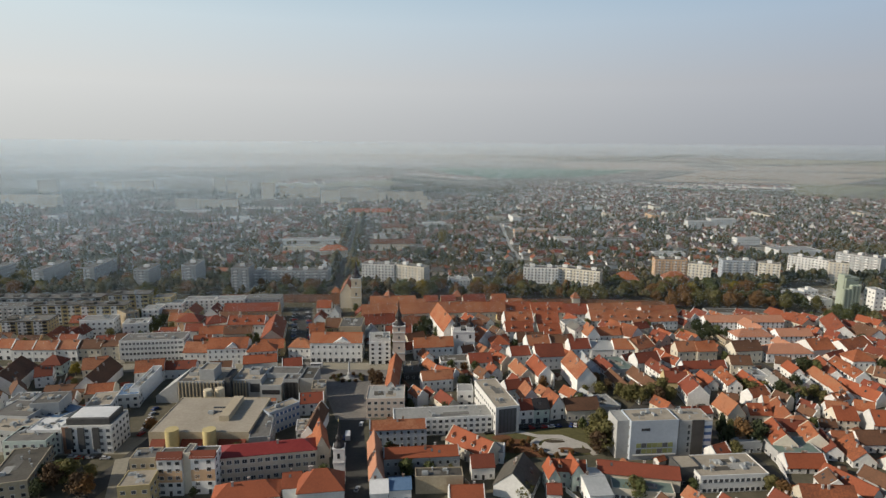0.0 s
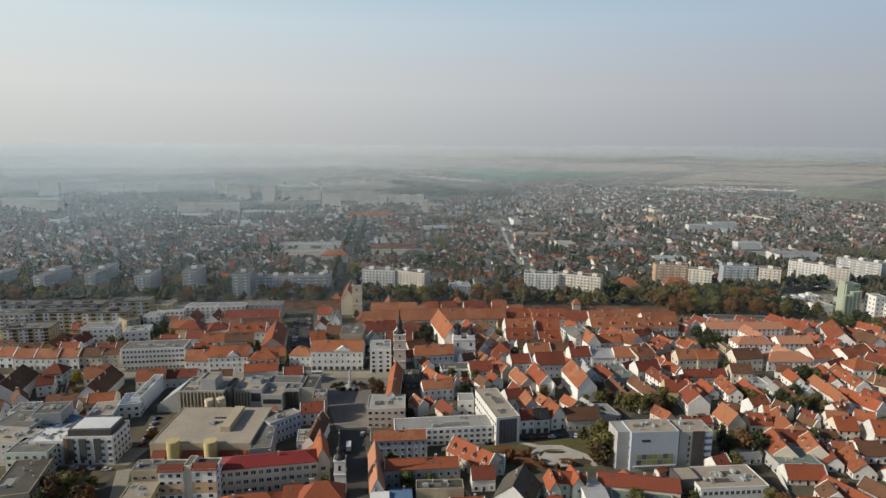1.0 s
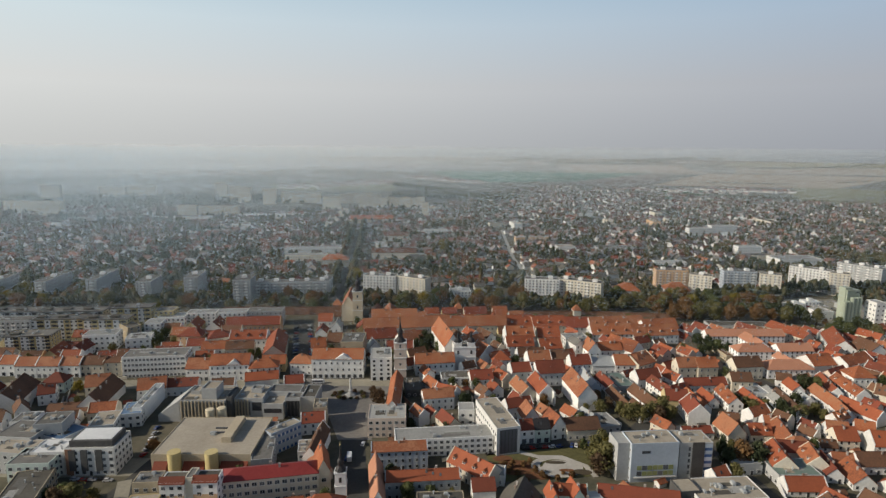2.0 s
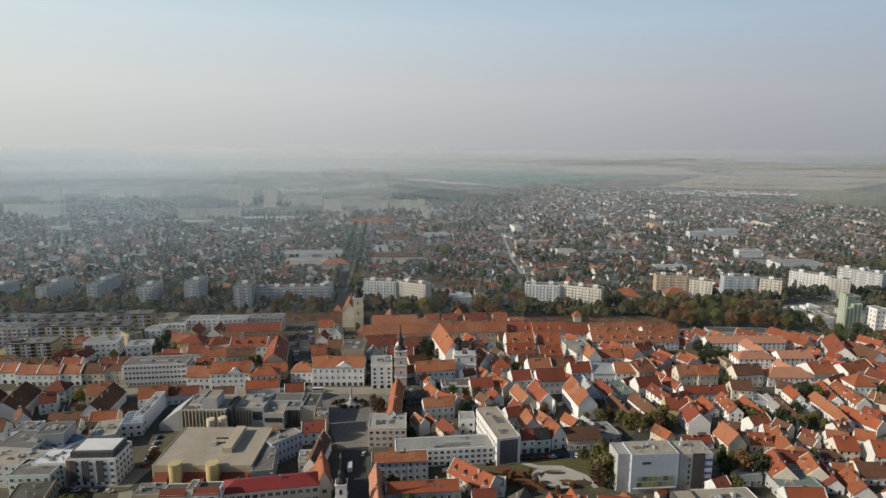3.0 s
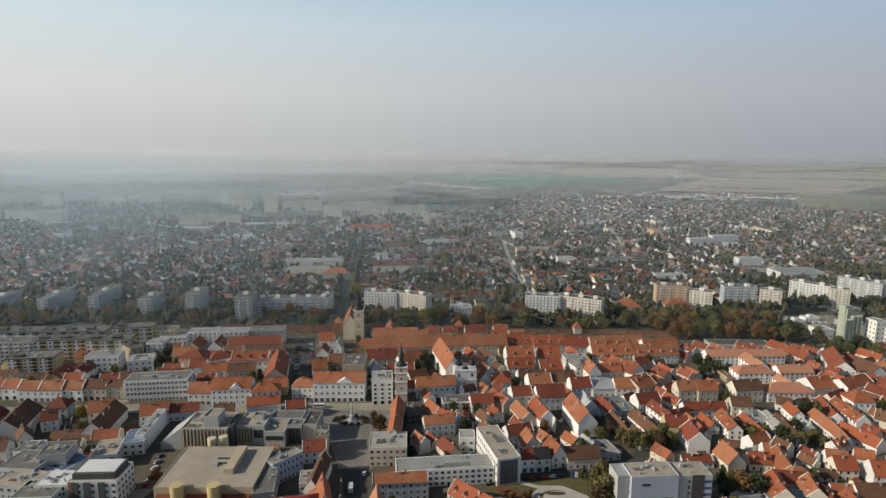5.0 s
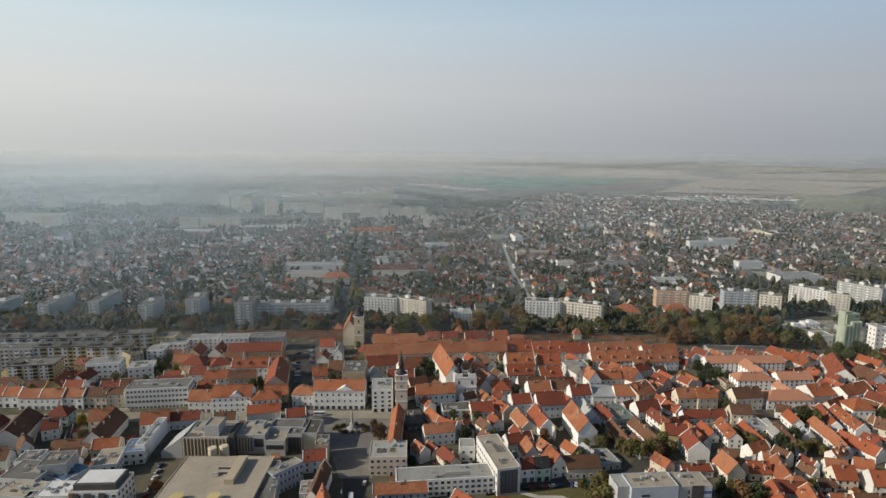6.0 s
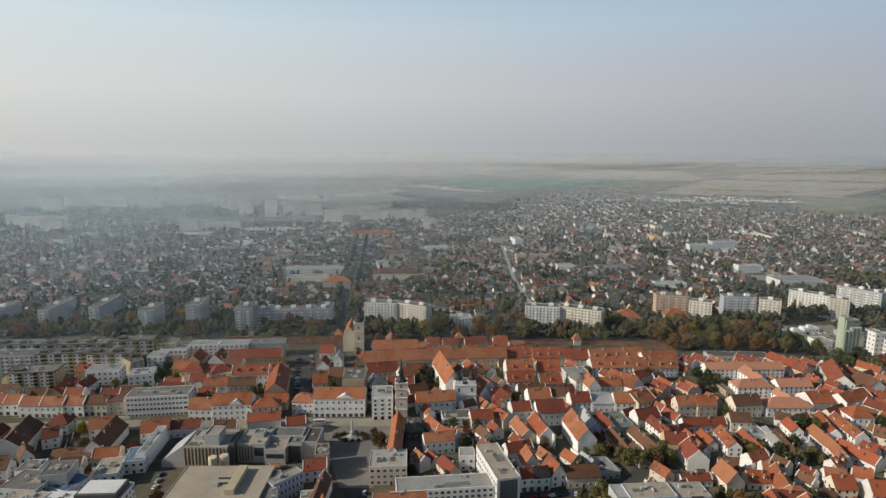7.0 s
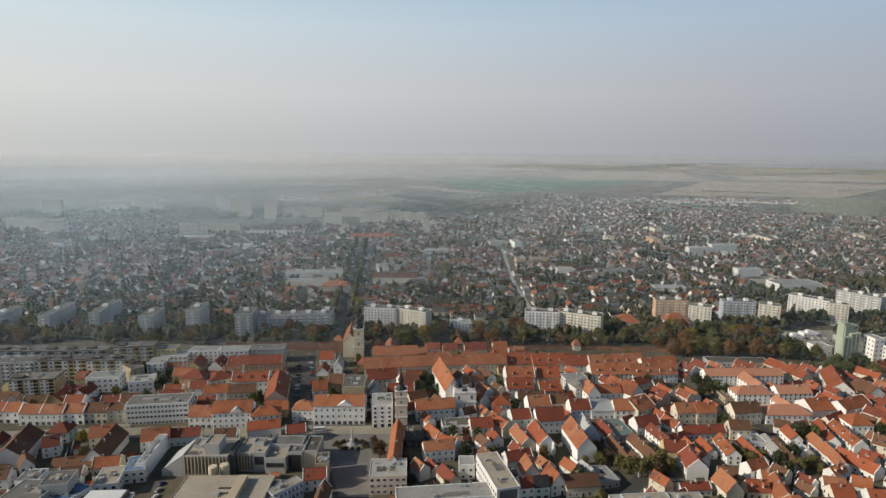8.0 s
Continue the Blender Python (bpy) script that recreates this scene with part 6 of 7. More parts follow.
def fits(x, y, rot, w, d, margin=0.3):
    c, s = math.cos(radians(rot)), math.sin(radians(rot))
    for u in (0.0, 0.5, 1.0):
        for v in (0.0, 0.5, 1.0):
            px, py = x + c * w * u - s * d * v, y + s * w * u + c * d * v
            if taken(px, py, margin) or not clear_of(px, py, 0.5):
                return False
    return True


def quarter(x0, x1, y0, y1, rot, n, sizes, roofs, walls, floors):
    """Tries n places in a stretch of the old town and builds where a house still fits, aligned with the lanes."""
    for k in range(n):
        x, y = rng.uniform(x0, x1), rng.uniform(y0, y1)
        if abs(x) > y * 0.78 + 25:
            continue
        w, d = rng.choice(sizes)
        turn = rot + rng.choice((0, 0, 0, 90)) + rng.uniform(-4, 4)
        fl = rng.choice(floors)
        if fits(x, y, turn, w, d):
            old_house(x, y, turn, w, d, fl, "gable", rng.choice(walls), rng.choice(roofs), fl > 1 and rng.random() < 0.3)


quarter(75, 420, 215, 480, -64, 5200, ((14, 7.5), (18, 8), (11, 7), (22, 8), (9, 6.5), (13, 8)), "ooofrrbb", "wwwcckg", (1, 1, 1, 2, 2))
quarter(-30, 90, 300, 470, -60, 900, ((14, 8), (18, 8), (10, 7)), "oorbb", "wwwc", (1, 2, 2))
quarter(-30, 90, 215, 300, 5, 110, ((14, 9), (18, 9), (11, 8)), "oorb", "wwc", (1, 2))
quarter(-340, -95, 215, 360, 8, 700, ((14, 9), (18, 10), (12, 8)), "rrbbbb", "wwcg", (1, 2))
quarter(-330, -95, 375, 470, 4, 500, ((16, 10), (20, 11), (13, 9)), "oorb", "wwcy", (2, 2, 1))
quarter(-90, 60, 400, 520, 4, 400, ((16, 10), (20, 11), (13, 9)), "oorb", "wwcy", (2, 2, 1))

# ---- yards: sheds and garden walls ----
yr = random.Random(17)
shed_walls = [wall_mesh(4.5, 3.2, 2.3, "gable", 1.1, k) for k in "cgwB"]
shed_roofs = [roof_mesh(4.5, 3.2, 2.3, "gable", 1.1, k) for k in "rbdo"]
made = 0
for k in range(1600):
    x, y, rot = yr.uniform(-300, 330), yr.uniform(222, 480), yr.choice((-64, 26, 5))
    if made >= 80 or abs(x) > y * 0.76 or not fits(x, y, rot, 4.5, 3.2, 0.2):
        continue
    shed = thing("garden_shed", "small rendered yard shed with pitched roof", "shed", pose(x, y, 0, 0, 0, rot), "yard sheds")
    part("wall", yr.choice(shed_walls), shed)
    part("roof", yr.choice(shed_roofs), shed)
    occupy(x, y, rot, 4.5, 3.2)
    made += 1
wall_meshes = [slab(0, 0, 0, n, 0.35, 2.0, "garden_wall", WALL[m]) for n, m in ((9, "w"), (13, "c"), (17, "g"), (11, "B"))]
made = 0
for k in range(1500):
    x, y, rot = yr.uniform(-300, 330), yr.uniform(222, 480), yr.choice((-64, 26, -64, 5))
    if made >= 110 or abs(x) > y * 0.76 or not fits(x, y, rot, 9, 0.4, 0.1):
        continue
    thing("garden_wall", "low rendered wall between yards", "wall", pose(x, y, 0, 0, 0, rot), "garden walls", yr.choice(wall_meshes))
    made += 1

# ---- trees ----


def crown_mesh(seed, size, clumps, leaves, mat):
    """A ragged crown: lobes of small leaf clumps with gaps between."""
    r = random.Random(seed)
    g = Geo()
    lobes = []
    for k in range(clumps):
        a, u = r.uniform(0, 2 * math.pi), r.uniform(-0.8, 1)
        q = math.sqrt(max(0, 1 - u * u)) * r.uniform(0.3, 0.75)
        lobes.append((Vector((math.cos(a) * q, math.sin(a) * q, u * 0.62)), r.uniform(0.22, 0.42)))
    for c, s in lobes:
        for k in range(leaves):
            n = Vector((r.gauss(0, 1), r.gauss(0, 1), r.gauss(0, 1))).normalized()
            p = (c + n * s * r.uniform(0.6, 1.15)) * size
            t = n.orthogonal().normalized()
            t = (Matrix.Rotation(r.uniform(0, 6.28), 3, n) @ t)
            b = n.cross(t)
            e = size * r.uniform(0.045, 0.09)
            tilt = n * e * r.uniform(-0.5, 0.5)
            g.face([p - t * e - b * e * 0.6, p + t * e - b * e * 0.7 + tilt, p + t * e * 0.8 + b * e, p - t * e * 0.7 + b * e * 0.9 - tilt])
    return g.mesh("crown", mat)


def trunk_mesh(h, r0):
    g = Geo()
    g.lathe(0, 0, [(r0 * 1.4, 0), (r0, h * 0.15), (r0 * 0.8, h * 0.5), (r0 * 0.35, h)], 7)
    rr = random.Random(int(h * 10))
    for k in range(4):
        a = 2 * math.pi * k / 4 + rr.uniform(-0.4, 0.4)
        p, e = Vector((0, 0, h * (0.4 + 0.1 * k))), Vector((math.cos(a) * h * 0.35, math.sin(a) * h * 0.35, h * (0.75 + 0.08 * k)))
        n = Vector((-math.sin(a), math.cos(a), 0)) * r0 * 0.35
        up = Vector((0, 0, r0 * 0.35))
        g.solid([p + n, p - n, p + up * 2, e + n * 0.4, e - n * 0.4, e + up], [(0, 1, 4, 3), (1, 2, 5, 4), (2, 0, 3, 5)])
    return g.mesh("trunk", BARK)


LEAF = {
    "green": material("green_leaves", (0.065, 0.085, 0.034), (0.163, 0.176, 0.065), 0.8, 0.5, 0.12, 0.35, island=True, thin=0.35),
    "olive": material("olive_leaves", (0.102, 0.106, 0.038), (0.228, 0.198, 0.078), 0.8, 0.5, 0.12, 0.35, island=True, thin=0.35),
    "yellow": material("yellow_leaves", (0.15, 0.13, 0.025), (0.32, 0.25, 0.05), 0.8, 0.5, 0.12, 0.35, island=True, thin=0.35),
    "rust": material("rust_leaves", (0.12, 0.076, 0.036), (0.29, 0.16, 0.062), 0.8, 0.5, 0.12, 0.35, island=True, thin=0.35),
    "brown": material("brown_leaves", (0.065, 0.045, 0.028), (0.15, 0.095, 0.05), 0.8, 0.5, 0.12, 0.35, island=True, thin=0.3),
    "dark": material("dark_leaves", (0.035, 0.051, 0.024), (0.088, 0.101, 0.046), 0.8, 0.5, 0.12, 0.35, island=True, thin=0.35),
}
WORD = {"green": "green", "olive": "olive-green", "yellow": "yellow autumn", "rust": "rust-brown autumn", "dark": "dark green", "brown": "dark brown autumn"}
CROWNS = {(c, k): crown_mesh(k * 7 + len(c), 1.0, 34, 34, LEAF[c]) for c in LEAF for k in range(3)}
TRUNK = trunk_mesh(1.0, 0.045)


def tree(x, y, h, colour, wide=0.42, group="town trees"):
    r = random.Random(int(x * 13 + y * 7))
    root = thing("tree", f"{WORD[colour]} broad-leaved tree with uneven crown", "tree", pose(x, y, 0, 0, 0, r.uniform(0, 360)), group)
    part("trunk", TRUNK, root, scale=(h * 0.9, h * 0.9, h * 0.62))
    part("crown", CROWNS[colour, r.randint(0, 2)], root, at=pose(0, 0, h * 0.58), scale=(h * wide, h * wide * r.uniform(0.85, 1.1), h * 0.55))


tree(-38.6, 332.7, 11, "brown", 0.5)
tree(-43.6, 346.2, 7, "brown", 0.45)
tree(74.6, 266.5, 14, "olive", 0.4)
tree(77.9, 262.2, 15, "olive", 0.5)
tree(83.4, 265.5, 15, "olive", 0.4)
tree(79.5, 274.9, 14, "olive", 0.48)
tree(75.8, 271.0, 13, "olive", 0.5)
tree(80.6, 269.0, 14, "yellow", 0.45)
tree(74.0, 259.5, 11, "brown", 0.5)
tree(84.1, 275.0, 13, "green", 0.4)
tree(146.5, 268.6, 13, "rust", 0.52)
tree(156.3, 269.9, 12, "dark", 0.42)
tree(139.3, 274.1, 13, "dark", 0.3)
tree(139.6, 266.3, 11, "dark", 0.3)
tree(139.8, 227.9, 8, "olive", 0.5)
tree(143.0, 224.7, 8, "rust", 0.5)
tree(106.8, 229.1, 6, "green", 0.5)
tree(80.7, 224.7, 9, "olive", 0.5)
tree(151.8, 264.9, 10, "dark", 0.45)
tree(137.9, 267.4, 9, "dark", 0.45)
tree(-228.6, 348.9, 8, "yellow", 0.5)
tree(-163.2, 226.4, 12, "brown", 0.52)
tree(-157.6, 229.0, 12, "olive", 0.52)
tree(-149.7, 221.8, 10, "brown", 0.5)
tree(-146.7, 222.6, 9, "rust", 0.5)
tree(-146.8, 277.3, 7, "rust", 0.55)
tree(-188.8, 311.4, 5, "rust", 0.6)
tree(-76.1, 240.5, 9, "dark", 0.25)
tree(3.6, 250.1, 7, "rust", 0.5)
tree(34.9, 222.1, 8, "olive", 0.5)
tree(81.9, 222.7, 9, "green", 0.5)
tree(109.1, 316.5, 11, "olive", 0.5)
tree(118.8, 316.7, 11, "olive", 0.5)
tree(127.2, 322.1, 12, "olive", 0.5)
tree(92.0, 325.4, 8, "olive", 0.6)
tree(98.1, 329.5, 8, "brown", 0.5)
tree(83.7, 325.2, 6, "olive", 0.5)
tree(230.5, 357.7, 12, "dark", 0.5)
tree(236.1, 355.1, 11, "green", 0.5)
tree(206.2, 319.7, 9, "olive", 0.6)
tree(216.8, 323.7, 8, "olive", 0.6)
tree(182.2, 327.0, 8, "olive", 0.6)
tree(191.0, 331.1, 7, "olive", 0.6)
tree(333.5, 482.3, 13, "green", 0.5)
tree(330.2, 466.6, 13, "green", 0.5)
tree(354.0, 487.7, 12, "dark", 0.5)
tree(350.7, 459.6, 10, "olive", 0.6)
tree(-16.0, 423.5, 10, "dark", 0.5)
tree(-10.0, 436.9, 11, "dark", 0.5)
tree(-3.3, 423.8, 10, "green", 0.5)
tree(20.9, 358.4, 8, "green", 0.5)
tree(12.8, 332.0, 9, "dark", 0.5)
tree(29.7, 332.3, 8, "green", 0.5)
tree(60.1, 332.8, 8, "rust", 0.5)
tree(-220.1, 425.3, 9, "green", 0.5)
tree(-218.2, 434.7, 10, "green", 0.5)
tree(-245.9, 418.3, 8, "olive", 0.5)
tree(-99.8, 234.9, 6, "green", 0.4)
tree(192.8, 421.8, 9, "dark", 0.5)
tree(202.1, 428.4, 9, "dark", 0.5)
tree(208.5, 428.6, 8, "green", 0.5)
tree(32.0, 260.5, 4, "rust", 0.6)
tree(35.8, 258.0, 3.5, "rust", 0.6)
tree(39.5, 266.0, 3.5, "rust", 0.6)
tree(44.2, 260.7, 4, "rust", 0.6)
tree(29.9, 265.8, 3.5, "rust", 0.6)
tree(-165.9, 221.6, 8, "dark", 0.5)
tree(-171.7, 233.9, 7, "dark", 0.5)
tree(-165.8, 236.2, 8, "green", 0.5)
tree(-152.3, 234.2, 7, "olive", 0.5)
tree(34.0, 265.9, 4, "rust", 0.5)
tree(42.7, 268.7, 3.5, "rust", 0.5)
tree(47.1, 256.6, 4, "rust", 0.5)
tree(53.9, 254.7, 3, "rust", 0.6)
tree(61.2, 257.8, 3, "rust", 0.6)
tree(26.6, 260.5, 4, "olive", 0.5)
tree(72.5, 283.7, 6, "green", 0.5)
tree(199.0, 444.5, 10, "dark", 0.5)
tree(204.6, 439.1, 10, "dark", 0.5)
tree(210.1, 433.9, 9, "green", 0.5)
tree(213.8, 426.1, 9, "dark", 0.5)
tree(215.7, 459.3, 9, "green", 0.5)
tree(102.5, 321.7, 9, "olive", 0.5)
tree(105.8, 316.5, 10, "olive", 0.5)
tree(113.0, 313.7, 10, "olive", 0.5)
tree(122.6, 313.8, 10, "brown", 0.5)
tree(130.2, 316.9, 9, "olive", 0.5)
tree(176.1, 334.9, 8, "green", 0.5)
tree(181.0, 332.5, 8, "olive", 0.5)
tree(199.0, 327.3, 9, "dark", 0.5)
tree(197.4, 315.8, 9, "dark", 0.5)
tree(212.1, 335.6, 9, "dark", 0.5)
tree(316.1, 466.2, 12, "green", 0.5)
tree(353.8, 467.1, 12, "olive", 0.5)
tree(354.5, 478.0, 12, "dark", 0.5)
tree(180.5, 427.9, 8, "olive", 0.5)
tree(-14.6, 443.7, 11, "dark", 0.5)
tree(-5.8, 448.1, 10, "dark", 0.5)
tree(-20.5, 429.9, 9, "dark", 0.5)
tree(-222.4, 453.1, 9, "dark", 0.5)
tree(-227.8, 445.7, 9, "green", 0.5)
tree(-206.2, 432.3, 8, "olive", 0.5)
tree(-98.6, 655.4, 16, "yellow", 0.4)
tree(-96.9, 627.0, 14, "olive", 0.4)
tree(-3.2, 825.3, 22, "yellow", 0.25)
tree(3.2, 825.6, 22, "olive", 0.25)



def shrub(x, y, size, colour):
    r = random.Random(int(x * 31 + y * 3))
    root = thing("shrub", f"low {WORD[colour]} shrub in a planted bed", "shrub", pose(x, y, 0.09, 0, 0, r.uniform(0, 360)), "planted shrubs")
    part("crown", CROWNS[colour, r.randint(0, 2)], root, at=pose(0, 0, size * 0.5), scale=(size, size * r.uniform(0.8, 1.1), size * 0.8))


for k in range(16):  # planting in an open ring round the memorial column
    a = radians(22.5 * k + 8)
    shrub(-58 + (8.5 + 1.3 * (k % 3)) * math.cos(a), 347 + (4.6 + 0.8 * (k % 2)) * math.sin(a), 1.3 + 0.25 * (k % 4), ("dark", "brown", "olive", "brown")[k % 4])
for k in range(9):  # low red shrubs in the park
    shrub(27 + 4.4 * k, 257 + 5 * math.sin(k * 1.9), 1.2 + 0.2 * (k % 3), "rust")

tr = random.Random(21)
count = 0
while count < 140:  # the belt along the old wall
    x = tr.uniform(-470, 470)
    y = tr.uniform(530, 596)
    if x > 320 and y < 600:
        continue
    if not clear_of(x, y, 3) or taken(x, y, 1.0):
        continue
    tree(x, y, tr.uniform(9, 16), tr.choice(("rust", "olive", "olive", "green", "rust", "rust", "olive", "rust", "yellow", "green")), tr.uniform(0.45, 0.6), "tree belt")
    count += 1
for k in range(22):  # the belt's end towards the silo
    x = 196 + 6.3 * k + tr.uniform(-2, 2)
    y = (512 if k % 2 else 524) + tr.uniform(-4, 4) - 0.02 * k * k
    if not taken(x, y, 1.0):
        tree(x, y, tr.uniform(11, 16), tr.choice(("rust", "olive", "rust", "green", "rust", "dark")), tr.uniform(0.45, 0.58), "tree belt")
count = 0
while count < 95:  # yards of the old town
    x, y = tr.uniform(-330, 360), tr.uniform(220, 500)
    if abs(x) > y * 0.78 + 10 or not clear_of(x, y, 3) or taken(x, y, 2.2):
        continue
    tree(x, y, tr.uniform(5, 10), tr.choice(("green", "dark", "olive", "olive", "rust", "green")), tr.uniform(0.4, 0.5), "yard trees")
    count += 1


# ---- suburb: houses and woods ----
def reach(x):
    """How far the houses go, from left to right."""
    knots = ((-2400, 1500), (-600, 1350), (-250, 1330), (0, 1500), (200, 1900), (420, 2250), (620, 1950), (900, 1620), (1300, 1480), (2400, 1500))
    for (a, p), (b, q) in zip(knots, knots[1:]):
        if a <= x <= b:
            return p + (q - p) * (x - a) / (b - a)
    return 1500


def house_geo(g, x, y, turn, w, d, h, rise, slots):
    c, s = math.cos(turn), math.sin(turn)

    def at(u, v, z):
        return (x + c * u - s * v, y + s * u + c * v, z)
    w, d = w / 2, d / 2
    g.solid([at(-w, -d, 0), at(w, -d, 0), at(w, d, 0), at(-w, d, 0), at(-w, -d, h), at(w, -d, h), at(w, d, h), at(-w, d, h), at(-w, 0, h + rise - 0.1), at(w, 0, h + rise - 0.1)],
            [(0, 1, 5, 4), (2, 3, 7, 6), (1, 2, 6, 9, 5), (3, 0, 4, 8, 7)], slots[0])
    e, o = 0.4, 0.5
    z0 = h - o * rise / d
    g.solid([at(-w - e, -d - o, z0), at(w + e, -d - o, z0), at(w + e, 0, h + rise), at(-w - e, 0, h + rise), at(w + e, d + o, z0), at(-w - e, d + o, z0)],
            [(0, 1, 2, 3), (3, 2, 4, 5)], slots[1])


def wood_geo(g, r, x, y, h, wide, n):
    """One far tree: a few uneven leafy lumps, the highest in the middle."""
    for k in range(n):
        a = r.uniform(0, 6.283)
        q = 0.0 if k == 0 else wide * r.uniform(0.35, 0.7)
        e = wide * (r.uniform(0.5, 0.72) if k == 0 else r.uniform(0.34, 0.55))
        cx, cy, cz = x + q * math.cos(a), y + q * math.sin(a), h * (0.66 if k == 0 else r.uniform(0.4, 0.6))
        tall = max(e, h * 0.34 if k == 0 else 0.0)
        p = [(cx, cy, cz - tall * 0.8)]
        for up, out in ((-0.25, 0.95), (0.5, 0.75)):
            for j in range(5):
                b, o = a + 1.2566 * (j + 0.5 * (up > 0)), e * out * r.uniform(0.72, 1.22)
                p.append((cx + o * math.cos(b), cy + o * math.sin(b), cz + tall * (up + r.uniform(-0.15, 0.15))))
        p.append((cx, cy, cz + tall))
        g.solid(p, [(0, 1 + (j + 1) % 5, 1 + j) for j in range(5)] + [(1 + j, 1 + (j + 1) % 5, 6 + (j + 1) % 5, 6 + j) for j in range(5)]
                + [(6 + j, 6 + (j + 1) % 5, 11) for j in range(5)])


suburb_wall, suburb_roof = {}, {}
for k in "wcgk":
    g = Geo()
    g.solid([(-5.5, -4.5, 0), (5.5, -4.5, 0), (5.5, 4.5, 0), (-5.5, 4.5, 0), (-5.5, -4.5, 4.6), (5.5, -4.5, 4.6), (5.5, 4.5, 4.6), (-5.5, 4.5, 4.6), (-5.5, 0, 8.4), (5.5, 0, 8.4)],
            [(0, 1, 5, 4), (2, 3, 7, 6), (1, 2, 6, 9, 5), (3, 0, 4, 8, 7)])
    suburb_wall[k] = g.mesh("wall", WALL[k])
for k in "orbd":
    suburb_roof[k] = roof_mesh(11, 9, 4.6, "gable", 3.9, k)
SUBWORD = {"o": "orange", "r": "dark red", "b": "brown", "d": "dark grey"}

hr = random.Random(5)
for k in range(46):  # schools, halls and workshops among the gardens
    x, y = hr.uniform(-900, 1000), hr.uniform(640, 1500)
    w, d = hr.choice(((40, 14), (30, 16), (55, 15), (24, 18), (70, 18)))
    rot = 5 + hr.choice((0, 90)) + hr.uniform(-6, 6)
    if abs(x) > y * 0.8 or y > 1400 and x < 100 or not fits(x, y, rot, w, d, 6):
        continue
    building("hall", x, y, rot, w, d, hr.choice((6, 8, 11)), "flat", 0, hr.choice("wwcgp"), hr.choice("gwtdm"), 2, "long low suburban hall with flat roof among gardens", group="suburban halls")
far_houses, far_woods = Geo(), Geo()
near_count = 0
y = 618.0
row = 0
while y < 2300:
    step = 15.0 + (y - 600) * 0.006
    x = -0.80 * y - 40
    row += 1
    while x < 0.80 * y + 60:
        x += hr.uniform(10, 19) * (1 + (y - 600) * 0.0004)
        px, py = x + hr.uniform(-2, 2), y + hr.uniform(-9, 9) + 14 * math.sin(x * 0.01)
        if py > reach(px) or py < 612 or taken(px, py, 8) or not clear_of(px, py, 5):
            continue
        grove = math.sin(px * 0.031 + 1.7 * math.sin(py * 0.016)) * math.sin(py * 0.023 + 1.1 * math.sin(px * 0.015 + 2))
        if hr.random() < (0.2 if grove > 0.5 else 0.62):
            turn = math.radians(5 + hr.choice((0, 90, 0)) + hr.uniform(-7, 7)) + 0.25 * math.sin(px * 0.004)
            if near_count < 290 and py < 800 and -320 < px < 420:
                wk, rk = hr.choice("wwcgk"), hr.choice("orbbdd")
                s = hr.uniform(0.8, 1.2)
                root = thing("suburban_house", f"small detached house with {WALLWORD[wk]} walls and {SUBWORD[rk]} roof among gardens", "house", pose(px, py, 0, 0, 0, math.degrees(turn)), "suburban houses")
                part("wall", suburb_wall[wk], root, scale=(s, 1, s * 0.85))
                part("roof", suburb_roof[rk], root, at=pose(-5.5 * s, -4.5, 0), scale=(s, 1, s * 0.85))
                near_count += 1
            else:
                house_geo(far_houses, px, py, turn, hr.uniform(10, 18), hr.uniform(9, 12), hr.uniform(2.6, 4.4), hr.uniform(3.2, 4.8), (0, 1))
        for k in range(hr.choice((1, 2, 2, 3)) if py < 1200 else hr.choice((1, 1, 2, 2))):
            tx, ty = px + hr.uniform(-9, 9), py + hr.uniform(-9, 9)
            if clear_of(tx, ty, 2):
                big = 1.35 if grove > 0.5 else 1.0
                wood_geo(far_woods, hr, tx, ty, big * hr.uniform(5, 12) * (1 + 0.5 * (hr.random() < 0.12)), big * hr.uniform(2.6, 4.6), 4 if py < 900 else 3 if py < 1300 else 2)
    y += step
def village(x0, y0, x1, y1, width, n):
    """A string of far houses."""
    for k in range(n):
        t = hr.random()
        px, py = x0 + (x1 - x0) * t + hr.uniform(-width, width), y0 + (y1 - y0) * t + hr.uniform(-width, width)
        z = len(far_houses.v)
        house_geo(far_houses, px, py, hr.uniform(0, 3.14), hr.uniform(9, 22), hr.uniform(8, 11), hr.uniform(4, 7), hr.uniform(2, 4), (0, 1))
        up = terrain(math.hypot(px, py))
        for v in range(z, len(far_houses.v)):
            q = far_houses.v[v]
            far_houses.v[v] = (q[0], q[1], q[2] + up)


village(139, 4218, 685, 4144, 60, 110)
village(1523, 4080, 1686, 4010, 20, 14)
village(-510, 2022, -233, 2333, 90, 210)
village(-140, 2671, 143, 2311, 45, 130)
village(1036, 4307, 1261, 4241, 20, 10)
village(-1736, 4130, -1322, 4307, 30, 14)
village(900, 2042, 1148, 1958, 60, 60)
village(620, 2020, 900, 1900, 70, 60)
tagged(new("suburb_houses", far_houses.mesh("suburb_houses", FARWALL, FARROOF)), "spread of small suburban houses with white walls and red-brown roofs", "houses", kind="stuff")


